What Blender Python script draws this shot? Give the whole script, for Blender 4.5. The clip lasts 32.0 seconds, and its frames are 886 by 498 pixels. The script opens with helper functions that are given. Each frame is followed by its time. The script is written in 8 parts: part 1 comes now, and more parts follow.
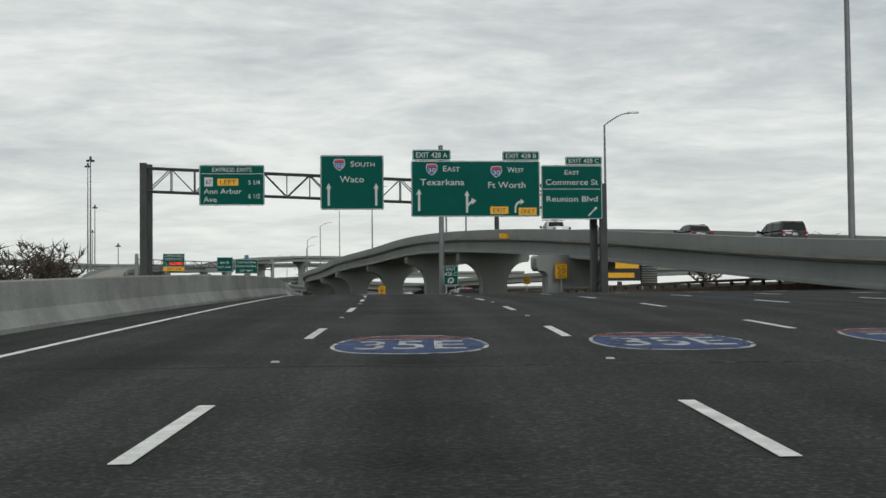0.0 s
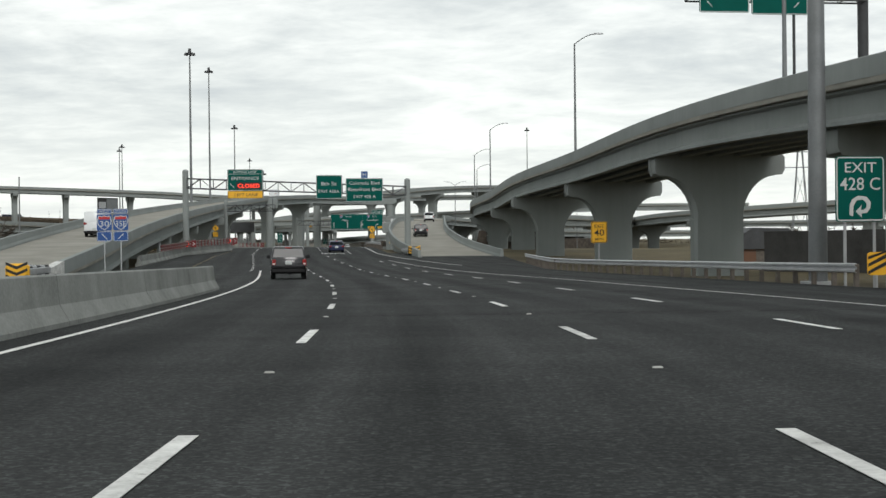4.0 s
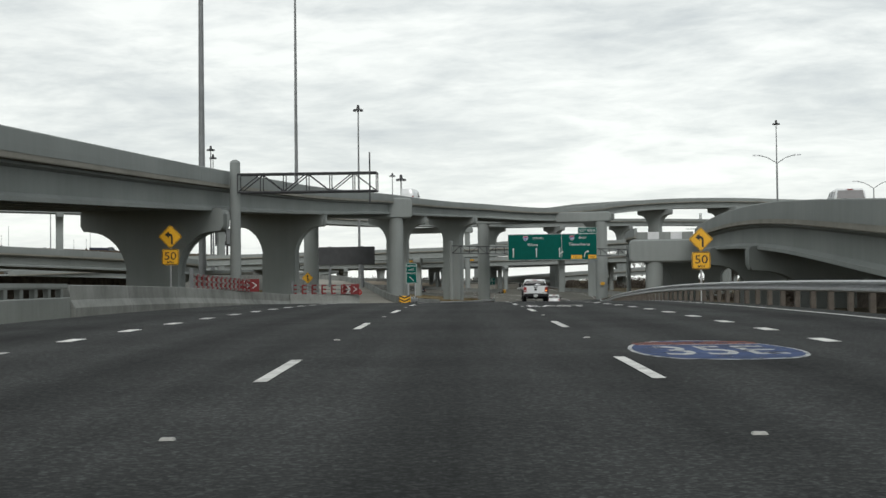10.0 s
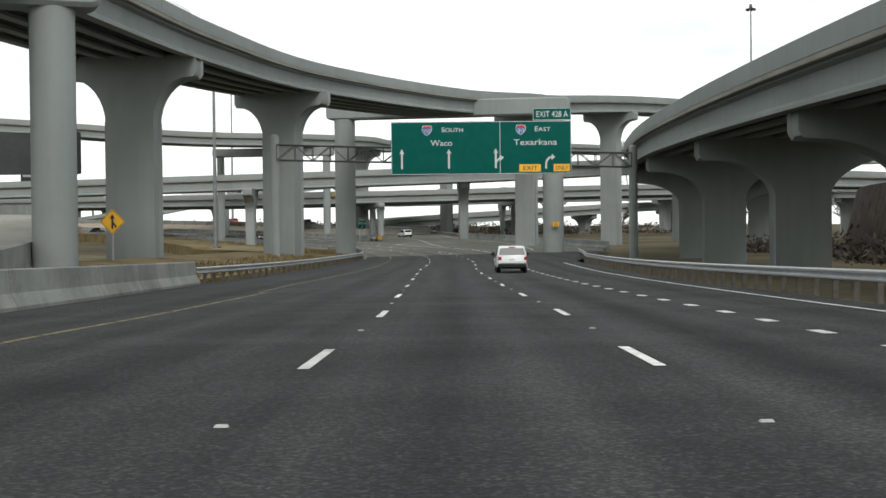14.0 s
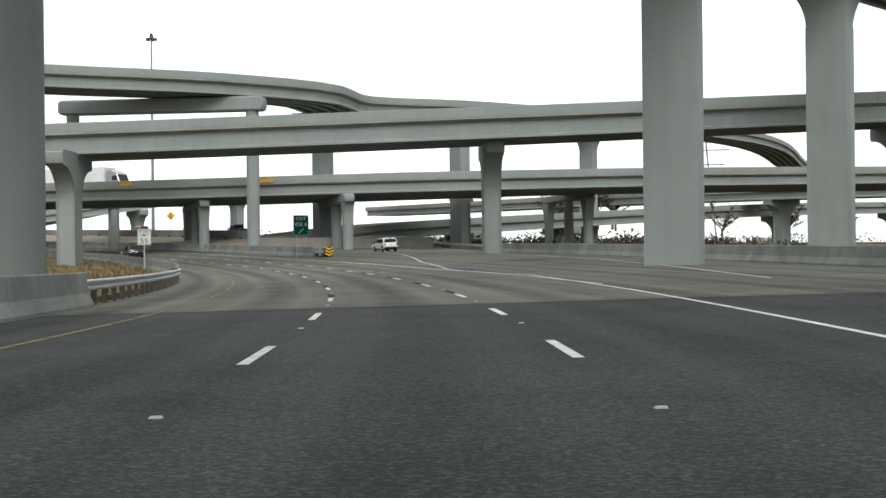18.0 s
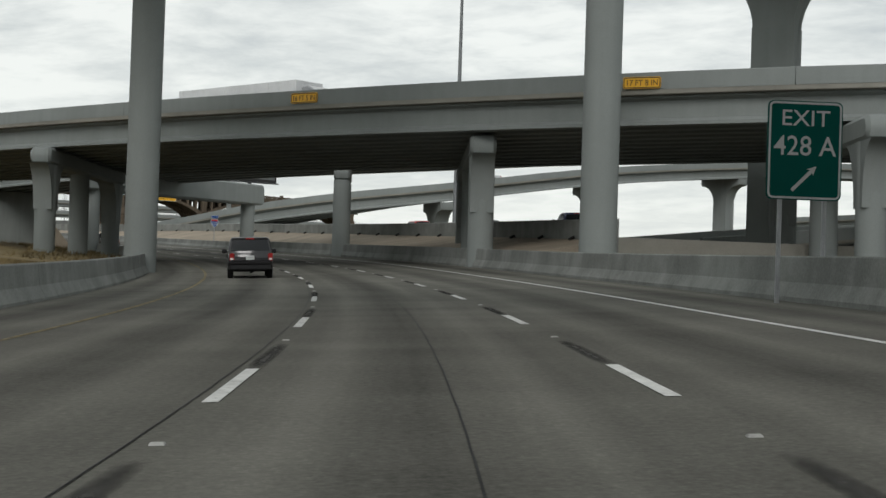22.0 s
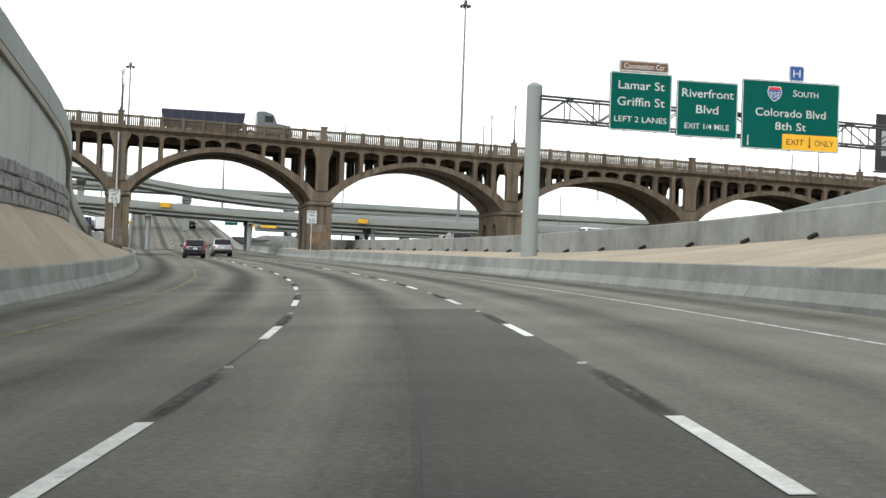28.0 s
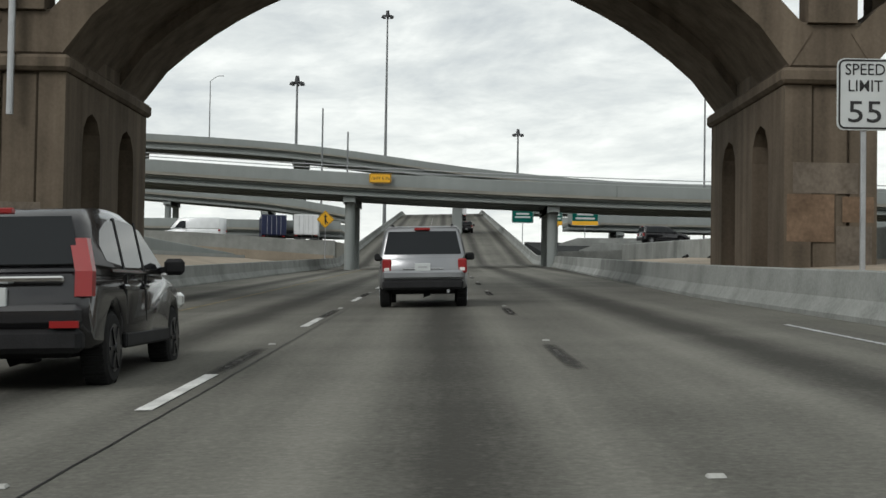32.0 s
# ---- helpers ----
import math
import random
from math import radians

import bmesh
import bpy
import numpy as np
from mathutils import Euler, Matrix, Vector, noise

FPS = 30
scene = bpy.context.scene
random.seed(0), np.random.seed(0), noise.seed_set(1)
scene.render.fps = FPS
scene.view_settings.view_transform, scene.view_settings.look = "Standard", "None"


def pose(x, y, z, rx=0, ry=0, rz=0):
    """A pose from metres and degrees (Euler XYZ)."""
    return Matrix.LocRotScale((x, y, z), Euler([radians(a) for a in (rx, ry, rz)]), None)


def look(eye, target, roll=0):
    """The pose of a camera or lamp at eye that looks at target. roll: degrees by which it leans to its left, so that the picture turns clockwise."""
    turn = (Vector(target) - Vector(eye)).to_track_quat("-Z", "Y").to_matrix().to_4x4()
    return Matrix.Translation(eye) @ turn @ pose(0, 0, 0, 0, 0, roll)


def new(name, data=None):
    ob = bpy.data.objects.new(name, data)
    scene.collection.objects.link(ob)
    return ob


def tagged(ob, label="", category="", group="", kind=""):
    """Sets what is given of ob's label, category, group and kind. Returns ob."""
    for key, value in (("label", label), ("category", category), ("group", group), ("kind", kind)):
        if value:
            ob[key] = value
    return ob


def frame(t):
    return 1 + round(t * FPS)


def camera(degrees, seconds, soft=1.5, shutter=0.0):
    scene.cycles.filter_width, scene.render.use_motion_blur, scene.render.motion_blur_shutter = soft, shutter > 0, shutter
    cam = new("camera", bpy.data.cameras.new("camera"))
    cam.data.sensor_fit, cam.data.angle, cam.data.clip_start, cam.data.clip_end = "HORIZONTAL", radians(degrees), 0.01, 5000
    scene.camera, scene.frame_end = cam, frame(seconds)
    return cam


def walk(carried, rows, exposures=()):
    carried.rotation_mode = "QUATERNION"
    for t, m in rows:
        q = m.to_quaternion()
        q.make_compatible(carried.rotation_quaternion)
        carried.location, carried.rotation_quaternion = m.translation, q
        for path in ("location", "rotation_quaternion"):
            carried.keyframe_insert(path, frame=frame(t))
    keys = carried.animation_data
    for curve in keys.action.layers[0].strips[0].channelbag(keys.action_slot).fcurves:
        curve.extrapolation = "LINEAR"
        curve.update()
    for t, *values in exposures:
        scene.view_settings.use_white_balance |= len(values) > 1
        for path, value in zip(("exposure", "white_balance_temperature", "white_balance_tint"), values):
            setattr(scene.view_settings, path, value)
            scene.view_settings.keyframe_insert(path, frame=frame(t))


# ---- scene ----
cam = camera(36.40, 32.0)
PATH = [
    (0.0, 0.000, 0.000, 0.000, 92.362, 0.000, 0.001),
    (0.5, -0.081, 12.887, 0.400, 91.917, 0.000, 0.678),
    (1.0, -0.333, 25.875, 0.789, 92.224, 0.000, 1.501),
    (1.5, -0.778, 38.960, 1.172, 91.683, 0.000, 2.358),
    (2.0, -1.450, 52.137, 1.487, 91.011, 0.000, 3.439),
    (2.5, -2.338, 65.402, 1.661, 90.754, 0.000, 4.180),
    (3.0, -3.457, 78.749, 1.738, 90.601, 0.000, 5.361),
    (3.5, -4.873, 92.168, 1.735, 90.235, 0.000, 6.648),
    (4.0, -6.628, 105.645, 1.661, 89.674, 0.000, 8.145),
    (4.5, -8.742, 119.148, 1.518, 89.758, 0.000, 9.609),
    (5.0, -11.241, 132.639, 1.346, 89.750, 0.000, 11.335),
    (5.5, -14.109, 146.110, 1.192, 89.681, 0.000, 12.663),
    (6.0, -17.263, 159.571, 1.047, 89.630, 0.000, 13.669),
    (6.5, -20.638, 173.012, 0.909, 89.672, 0.000, 14.487),
    (7.0, -24.202, 186.419, 0.804, 89.942, 0.000, 15.245),
    (7.5, -27.922, 199.797, 0.753, 90.148, 0.000, 15.795),
    (8.0, -31.738, 213.162, 0.774, 90.669, 0.000, 16.034),
    (8.5, -35.599, 226.567, 0.901, 91.040, 0.000, 16.061),
    (9.0, -39.451, 240.066, 1.114, 91.461, 0.000, 15.749),
    (9.5, -43.240, 253.673, 1.442, 91.721, 0.000, 15.336),
    (10.0, -46.948, 267.393, 1.768, 91.438, 0.000, 14.871),
    (10.5, -50.573, 281.277, 1.975, 91.098, 0.000, 14.351),
    (11.0, -54.140, 295.368, 2.090, 90.567, 0.000, 14.023),
    (11.5, -57.673, 309.659, 2.097, 90.198, 0.000, 13.705),
    (12.0, -61.151, 324.155, 2.002, 89.736, 0.000, 13.243),
    (12.5, -64.476, 338.859, 1.788, 89.433, 0.000, 12.200),
    (13.0, -67.547, 353.771, 1.505, 89.205, 0.000, 11.033),
    (13.5, -70.394, 368.880, 1.201, 89.256, 0.000, 10.277),
    (14.0, -73.057, 384.173, 0.871, 89.150, 0.000, 9.438),
    (14.5, -75.525, 399.559, 0.516, 89.229, 0.000, 8.746),
    (15.0, -77.998, 414.908, 0.169, 89.267, 0.000, 9.521),
    (15.5, -80.579, 430.205, -0.143, 89.244, 0.000, 9.590),
    (16.0, -83.047, 445.486, -0.404, 89.231, 0.000, 8.718),
    (16.5, -85.309, 460.724, -0.583, 89.320, 0.000, 8.129),
    (17.0, -87.537, 475.851, -0.709, 89.701, 0.000, 8.590),
    (17.5, -89.903, 490.841, -0.798, 89.853, 0.000, 9.310),
    (18.0, -92.453, 505.684, -0.863, 90.111, 0.000, 10.145),
    (18.5, -95.257, 520.302, -0.921, 90.014, 0.000, 11.533),
    (19.0, -98.400, 534.606, -0.971, 89.773, 0.000, 13.219),
    (19.5, -101.955, 548.567, -1.025, 89.870, 0.000, 15.321),
    (20.0, -105.967, 562.155, -1.055, 89.987, 0.000, 17.544),
    (20.5, -110.427, 575.369, -1.024, 90.315, 0.000, 19.717),
    (21.0, -115.339, 588.197, -0.963, 90.627, 0.000, 22.153),
    (21.5, -120.663, 600.636, -0.896, 90.717, 0.000, 24.159),
    (22.0, -126.295, 612.709, -0.803, 90.952, 0.000, 25.818),
    (22.5, -132.217, 624.483, -0.660, 91.054, 0.000, 27.552),
    (23.0, -138.500, 635.979, -0.492, 91.000, 0.000, 29.729),
    (23.5, -145.165, 647.167, -0.321, 91.129, 0.000, 31.796),
    (24.0, -152.207, 658.028, -0.130, 91.229, 0.000, 34.082),
    (24.5, -159.661, 668.607, 0.097, 91.316, 0.000, 36.213),
    (25.0, -167.538, 678.962, 0.338, 91.220, 0.000, 38.266),
    (25.5, -175.836, 689.074, 0.580, 91.256, 0.000, 40.433),
    (26.0, -184.554, 698.920, 0.818, 91.229, 0.000, 42.571),
    (26.5, -193.655, 708.490, 1.035, 91.216, 0.000, 44.510),
    (27.0, -203.117, 717.763, 1.254, 91.204, 0.000, 46.609),
    (27.5, -212.946, 726.709, 1.492, 91.316, 0.000, 48.735),
    (28.0, -223.119, 735.326, 1.749, 91.592, 0.000, 50.692),
    (28.5, -233.580, 743.545, 2.034, 91.785, 0.000, 52.950),
    (29.0, -244.264, 751.302, 2.337, 91.618, 0.000, 55.050),
    (29.5, -255.138, 758.612, 2.654, 91.757, 0.000, 57.093),
    (30.0, -266.176, 765.485, 2.982, 91.795, 0.000, 59.054),
    (30.5, -277.483, 771.950, 3.320, 91.820, 0.000, 61.080),
    (31.0, -289.148, 778.061, 3.663, 91.832, 0.000, 62.780),
    (31.5, -301.043, 784.044, 4.005, 91.719, 0.000, 63.277),
    (32.0, -313.090, 790.046, 4.341, 91.672, 0.000, 63.714),
]
# lean of the car in the banked curve, degrees
LEAN = [(0, -0.61), (18, -0.61), (18.5, -0.11), (19, 0.24), (20, 0.79), (20.5, 1.09), (21, 1.49), (22, 1.89), (23, 1.79), (24, 1.79), (25, 2.09), (28, 2.09), (29, 1.84), (30, 1.59), (31, 1.24), (32, 0.89)]
lean = lambda t: float(np.interp(t, [a for a, b in LEAN], [b for a, b in LEAN]))
walk(cam, [(t, pose(x, y, z, rx, ry, rz) @ pose(0, 0, 0, 0, 0, lean(t))) for t, x, y, z, rx, ry, rz in PATH],
     exposures=[(0, -0.33), (1, -0.36), (2, -0.47), (3, -0.1), (4.5, 0.0), (7, -0.03), (9, 0.0), (10.5, -0.1), (11.5, -0.24), (13, 0.18), (14, 0.42), (16, 0.6), (18.5, 0.58), (19, 0.5), (20, 0.42), (21.3, 0.15), (22.2, -0.2), (23, 0.1), (24, 0.32), (25, 0.5), (26.5, 0.7), (28.3, 0.85), (29, 0.28), (30, -0.05), (31, -0.1), (32, 0.02)])
# ---- light ----
world = bpy.data.worlds.new("overcast_sky")
scene.world = world
world.use_nodes = True
wn, wl = world.node_tree.nodes, world.node_tree.links
wn.clear()
w_out = wn.new("ShaderNodeOutputWorld")
w_bg = wn.new("ShaderNodeBackground")
w_sky = wn.new("ShaderNodeTexSky")
w_sky.sky_type = "NISHITA"
w_sky.sun_disc = False
w_sky.sun_elevation, w_sky.sun_rotation = radians(34), radians(200)
w_tc = wn.new("ShaderNodeTexCoord")
w_sep = wn.new("ShaderNodeSeparateXYZ")
wl.new(w_tc.outputs["Generated"], w_sep.inputs[0])


def wmath(op, a, b=None):
    n = wn.new("ShaderNodeMath")
    n.operation = op
    for i, v in enumerate((a, b)):
        if v is None:
            continue
        if isinstance(v, (int, float)):
            n.inputs[i].default_value = v
        else:
            wl.new(v, n.inputs[i])
    return n.outputs[0]


# cloud layer: the view ray meets a flat layer overhead, so streaks narrow towards the horizon
w_den = wmath("ADD", wmath("MAXIMUM", w_sep.outputs["Z"], 0.0), 0.13)
w_cx, w_cy = wmath("DIVIDE", w_sep.outputs["X"], w_den), wmath("DIVIDE", w_sep.outputs["Y"], w_den)
w_com = wn.new("ShaderNodeCombineXYZ")
wl.new(w_cx, w_com.inputs[0])
wl.new(w_cy, w_com.inputs[1])


def wnoise(scale, detail, rough, sx, sy, rot, dist=0.0):
    mp = wn.new("ShaderNodeMapping")
    mp.inputs["Scale"].default_value = (sx, sy, 1)
    mp.inputs["Rotation"].default_value = (0, 0, radians(rot))
    wl.new(w_com.outputs[0], mp.inputs["Vector"])
    n = wn.new("ShaderNodeTexNoise")
    n.inputs["Scale"].default_value = scale
    n.inputs["Detail"].default_value = detail
    n.inputs["Roughness"].default_value = rough
    n.inputs["Distortion"].default_value = dist
    wl.new(mp.outputs[0], n.inputs["Vector"])
    return n.outputs["Fac"]


w_streak = wnoise(1.5, 8, 0.6, 1.0, 1.15, 35, 0.5)
w_big = wnoise(0.55, 4, 0.5, 0.9, 1.2, 50, 0.3)
w_cell = wnoise(5.5, 5, 0.62, 1.0, 1.25, -25, 0.25)
w_mix = wmath("ADD", wmath("ADD", wmath("MULTIPLY", w_streak, 0.42), wmath("MULTIPLY", w_big, 0.36)), wmath("MULTIPLY", w_cell, 0.22))
w_ramp = wn.new("ShaderNodeValToRGB")
wl.new(w_mix, w_ramp.inputs[0])
cr = w_ramp.color_ramp
cr.elements[0].position, cr.elements[0].color = 0.36, (0.46, 0.505, 0.535, 1)
cr.elements[1].position, cr.elements[1].color = 0.58, (0.97, 1.0, 0.965, 1)
e = cr.elements.new(0.47)
e.color = (0.68, 0.72, 0.715, 1)
# pale band above the horizon
w_hz = wmath("POWER", wmath("SUBTRACT", 1.0, wmath("MINIMUM", wmath("MAXIMUM", w_sep.outputs["Z"], 0.0), 1.0)), 9.0)
w_pale = wn.new("ShaderNodeMix")
w_pale.data_type = "RGBA"
wl.new(wmath("MULTIPLY", w_hz, 0.7), w_pale.inputs[0])
wl.new(w_ramp.outputs[0], w_pale.inputs[6])
w_pale.inputs[7].default_value = (1.0, 1.035, 0.99, 1)
w_add = wn.new("ShaderNodeMix")
w_add.data_type, w_add.blend_type = "RGBA", "ADD"
w_add.inputs[0].default_value = 1.0
wl.new(w_pale.outputs[2], w_add.inputs[6])
w_sc = wn.new("ShaderNodeMix")
w_sc.data_type, w_sc.blend_type = "RGBA", "MULTIPLY"
w_sc.inputs[0].default_value = 1.0
wl.new(w_sky.outputs[0], w_sc.inputs[6])
w_sc.inputs[7].default_value = (0.008, 0.008, 0.008, 1)
wl.new(w_sc.outputs[2], w_add.inputs[7])
wl.new(w_add.outputs[2], w_bg.inputs["Color"])
w_bg.inputs["Strength"].default_value = 1.0
wl.new(w_bg.outputs[0], w_out.inputs["Surface"])

sun = new("sun", bpy.data.lights.new("sun", "SUN"))
sun.data.energy, sun.data.angle, sun.data.color = 1.3, radians(25), (1.0, 0.985, 0.955)
sun.matrix_world = look((0, 0, 50), (-14, 38, 22))

# ---- materials ----
MATS = {}


def nodes_of(name):
    m = bpy.data.materials.new(name)
    m.use_nodes = True
    nt = m.node_tree
    return m, nt.nodes, nt.links, nt.nodes["Principled BSDF"]


def surface(name, base, var=0.12, rough=0.8, metal=0.0, grain=40.0, blotch=0.35, bump=0.15, tint=None, streak=0.0, rnd=0.0, spec=0.12):
    """Plain material with grain and blotches at two scales, optional run-off streaks and a per-object variation."""
    m, n, l, b = nodes_of(name)
    tc = n.new("ShaderNodeTexCoord")
    geo = n.new("ShaderNodeNewGeometry")
    big = n.new("ShaderNodeTexNoise")
    big.inputs["Scale"].default_value, big.inputs["Detail"].default_value, big.inputs["Roughness"].default_value = blotch, 6, 0.6
    l.new(geo.outputs["Position"], big.inputs["Vector"])
    fine_n = n.new("ShaderNodeTexNoise")
    fine_n.inputs["Scale"].default_value, fine_n.inputs["Detail"].default_value = grain, 3
    l.new(geo.outputs["Position"], fine_n.inputs["Vector"])
    add = n.new("ShaderNodeMath")
    add.operation = "MULTIPLY_ADD"
    l.new(big.outputs["Fac"], add.inputs[0])
    add.inputs[1].default_value = 0.7
    mul = n.new("ShaderNodeMath")
    mul.operation = "MULTIPLY"
    l.new(fine_n.outputs["Fac"], mul.inputs[0])
    mul.inputs[1].default_value = 0.3
    l.new(mul.outputs[0], add.inputs[2])
    val = add.outputs[0]
    if streak:
        mp = n.new("ShaderNodeMapping")
        mp.inputs["Scale"].default_value = (1.3, 1.3, 0.09)
        l.new(geo.outputs["Position"], mp.inputs["Vector"])
        st = n.new("ShaderNodeTexNoise")
        st.inputs["Scale"].default_value, st.inputs["Detail"].default_value = 1.6, 5
        l.new(mp.outputs[0], st.inputs["Vector"])
        ms = n.new("ShaderNodeMix")
        ms.inputs[0].default_value = streak
        l.new(val, ms.inputs[2])
        l.new(st.outputs["Fac"], ms.inputs[3])
        val = ms.outputs[0]
    if rnd:
        oi = n.new("ShaderNodeObjectInfo")
        mr = n.new("ShaderNodeMath")
        mr.operation = "MULTIPLY_ADD"
        l.new(oi.outputs["Random"], mr.inputs[0])
        mr.inputs[1].default_value = rnd
        sub = n.new("ShaderNodeMath")
        sub.operation = "ADD"
        l.new(val, sub.inputs[0])
        l.new(mr.outputs[0], sub.inputs[1])
        mr.inputs[2].default_value = -rnd / 2
        val = sub.outputs[0]
    rp_ = n.new("ShaderNodeValToRGB")
    l.new(val, rp_.inputs[0])
    t2 = tint or base
    lo = [max(0.0, c * (1 - 2.2 * var)) for c in t2]
    hi = [min(1.0, c * (1 + 1.5 * var)) for c in base]
    rp_.color_ramp.elements[0].position, rp_.color_ramp.elements[0].color = 0.25, (*lo, 1)
    rp_.color_ramp.elements[1].position, rp_.color_ramp.elements[1].color = 0.75, (*hi, 1)
    l.new(rp_.outputs[0], b.inputs["Base Color"])
    b.inputs["Roughness"].default_value, b.inputs["Metallic"].default_value = rough, metal
    b.inputs["Specular IOR Level"].default_value = spec
    if bump:
        bp = n.new("ShaderNodeBump")
        bp.inputs["Strength"].default_value, bp.inputs["Distance"].default_value = bump, 0.02
        l.new(fine_n.outputs["Fac"], bp.inputs["Height"])
        l.new(bp.outputs[0], b.inputs["Normal"])
    MATS[name] = m
    return m


def paint(name, base, rough=0.4, metal=0.0, coat=0.0, emit=0.0, spec=0.5):
    m, n, l, b = nodes_of(name)
    geo = n.new("ShaderNodeNewGeometry")
    nz = n.new("ShaderNodeTexNoise")
    nz.inputs["Scale"].default_value, nz.inputs["Detail"].default_value = 1.4, 6
    l.new(geo.outputs["Position"], nz.inputs["Vector"])
    r = n.new("ShaderNodeValToRGB")
    l.new(nz.outputs["Fac"], r.inputs[0])
    r.color_ramp.elements[0].position, r.color_ramp.elements[0].color = 0.3, (*[c * 0.86 for c in base], 1)
    r.color_ramp.elements[1].position, r.color_ramp.elements[1].color = 0.7, (*base, 1)
    l.new(r.outputs[0], b.inputs["Base Color"])
    b.inputs["Roughness"].default_value, b.inputs["Metallic"].default_value = rough, metal
    b.inputs["Coat Weight"].default_value = coat
    b.inputs["Specular IOR Level"].default_value = spec
    if emit:
        b.inputs["Emission Color"].default_value = (*base, 1)
        b.inputs["Emission Strength"].default_value = emit
    MATS[name] = m
    return m


def road_surface(name, dark, light, track, grain, speck):
    """Pavement: coarse stone grain, wheel-track wear along the lanes and oil bands in lane centres, by metres across (u) and along (v)."""
    m, n, l, b = nodes_of(name)
    uv = n.new("ShaderNodeUVMap")
    uv.uv_map = "road"
    sep = n.new("ShaderNodeSeparateXYZ")
    l.new(uv.outputs[0], sep.inputs[0])

    def mth(op, a, c=None, d=None):
        k = n.new("ShaderNodeMath")
        k.operation = op
        for i, v in enumerate((a, c, d)):
            if v is None:
                continue
            if isinstance(v, (int, float)):
                k.inputs[i].default_value = v
            else:
                l.new(v, k.inputs[i])
        return k.outputs[0]

    lane = mth("FRACT", mth("MULTIPLY_ADD", sep.outputs["X"], 1 / 3.62, 0.5))
    off = mth("ABSOLUTE", mth("SUBTRACT", lane, 0.5))
    # wheel paths lie 0.9 m off each lane centre
    wheel = mth("SUBTRACT", 1.0, mth("MINIMUM", mth("MULTIPLY", mth("ABSOLUTE", mth("SUBTRACT", off, 0.25)), 9.0), 1.0))
    mid = mth("SUBTRACT", 1.0, mth("MINIMUM", mth("MULTIPLY", off, 5.5), 1.0))
    mp = n.new("ShaderNodeMapping")
    mp.inputs["Scale"].default_value = (0.9, 0.035, 1)
    l.new(uv.outputs[0], mp.inputs["Vector"])
    lng = n.new("ShaderNodeTexNoise")
    lng.inputs["Scale"].default_value, lng.inputs["Detail"].default_value, lng.inputs["Roughness"].default_value = 1.0, 7, 0.65
    l.new(mp.outputs[0], lng.inputs["Vector"])
    blot = n.new("ShaderNodeTexNoise")
    blot.inputs["Scale"].default_value, blot.inputs["Detail"].default_value = 0.28, 8
    l.new(uv.outputs[0], blot.inputs["Vector"])
    fn = n.new("ShaderNodeTexNoise")
    fn.inputs["Scale"].default_value, fn.inputs["Detail"].default_value, fn.inputs["Roughness"].default_value = grain, 4, 0.75
    l.new(uv.outputs[0], fn.inputs["Vector"])
    vor = n.new("ShaderNodeTexVoronoi")
    vor.inputs["Scale"].default_value = speck
    l.new(uv.outputs[0], vor.inputs["Vector"])
    sp = n.new("ShaderNodeValToRGB")
    l.new(vor.outputs["Distance"], sp.inputs[0])
    sp.color_ramp.elements[0].position, sp.color_ramp.elements[0].color = 0.06, (1, 1, 1, 1)
    sp.color_ramp.elements[1].position, sp.color_ramp.elements[1].color = 0.16, (0, 0, 0, 1)
    f = mth("MULTIPLY_ADD", lng.outputs["Fac"], 0.42, mth("MULTIPLY", blot.outputs["Fac"], 0.30))
    f = mth("MULTIPLY_ADD", fn.outputs["Fac"], 0.42, f)
    f = mth("MULTIPLY_ADD", wheel, track, f)
    f = mth("MULTIPLY_ADD", mid, -track * 1.5, f)
    # pours and patches lie across the lanes
    mq = n.new("ShaderNodeMapping")
    mq.inputs["Scale"].default_value = (0.10, 0.55, 1)
    l.new(uv.outputs[0], mq.inputs["Vector"])
    trv = n.new("ShaderNodeTexNoise")
    trv.inputs["Scale"].default_value, trv.inputs["Detail"].default_value = 1.0, 5
    l.new(mq.outputs[0], trv.inputs["Vector"])
    f = mth("MULTIPLY_ADD", mth("SUBTRACT", trv.outputs["Fac"], 0.5), 0.16, f)
    # oil drips build up in the lane centres near the merge
    oil = n.new("ShaderNodeMapRange")
    oil.interpolation_type = "SMOOTHSTEP"
    l.new(sep.outputs["Y"], oil.inputs[0])
    for i, v in enumerate((800, 842, 0, 0.15)):
        oil.inputs[i + 1].default_value = v
    f = mth("SUBTRACT", f, mth("MULTIPLY", mid, oil.outputs[0]))
    if name == "asphalt":
        # older, paler surface along the later stretch
        k = n.new("ShaderNodeMapRange")
        k.interpolation_type = "SMOOTHSTEP"
        l.new(sep.outputs["Y"], k.inputs[0])
        for i, v in enumerate((370, 500, 0, 0.15)):
            k.inputs[i + 1].default_value = v
        f = mth("ADD", f, k.outputs[0])
    r = n.new("ShaderNodeValToRGB")
    l.new(f, r.inputs[0])
    r.color_ramp.elements[0].position, r.color_ramp.elements[0].color = 0.34, (*dark, 1)
    r.color_ramp.elements[1].position, r.color_ramp.elements[1].color = 0.78, (*light, 1)
    mx = n.new("ShaderNodeMix")
    mx.data_type = "RGBA"
    l.new(mth("MULTIPLY", sp.outputs[0], 0.22 if name == "asphalt" else 0.05), mx.inputs[0])
    l.new(r.outputs[0], mx.inputs[6])
    mx.inputs[7].default_value = (*[min(1, c * 2.6) for c in light], 1)
    # pale and dark stones in the surface
    st = n.new("ShaderNodeTexVoronoi")
    st.inputs["Scale"].default_value = 34.0
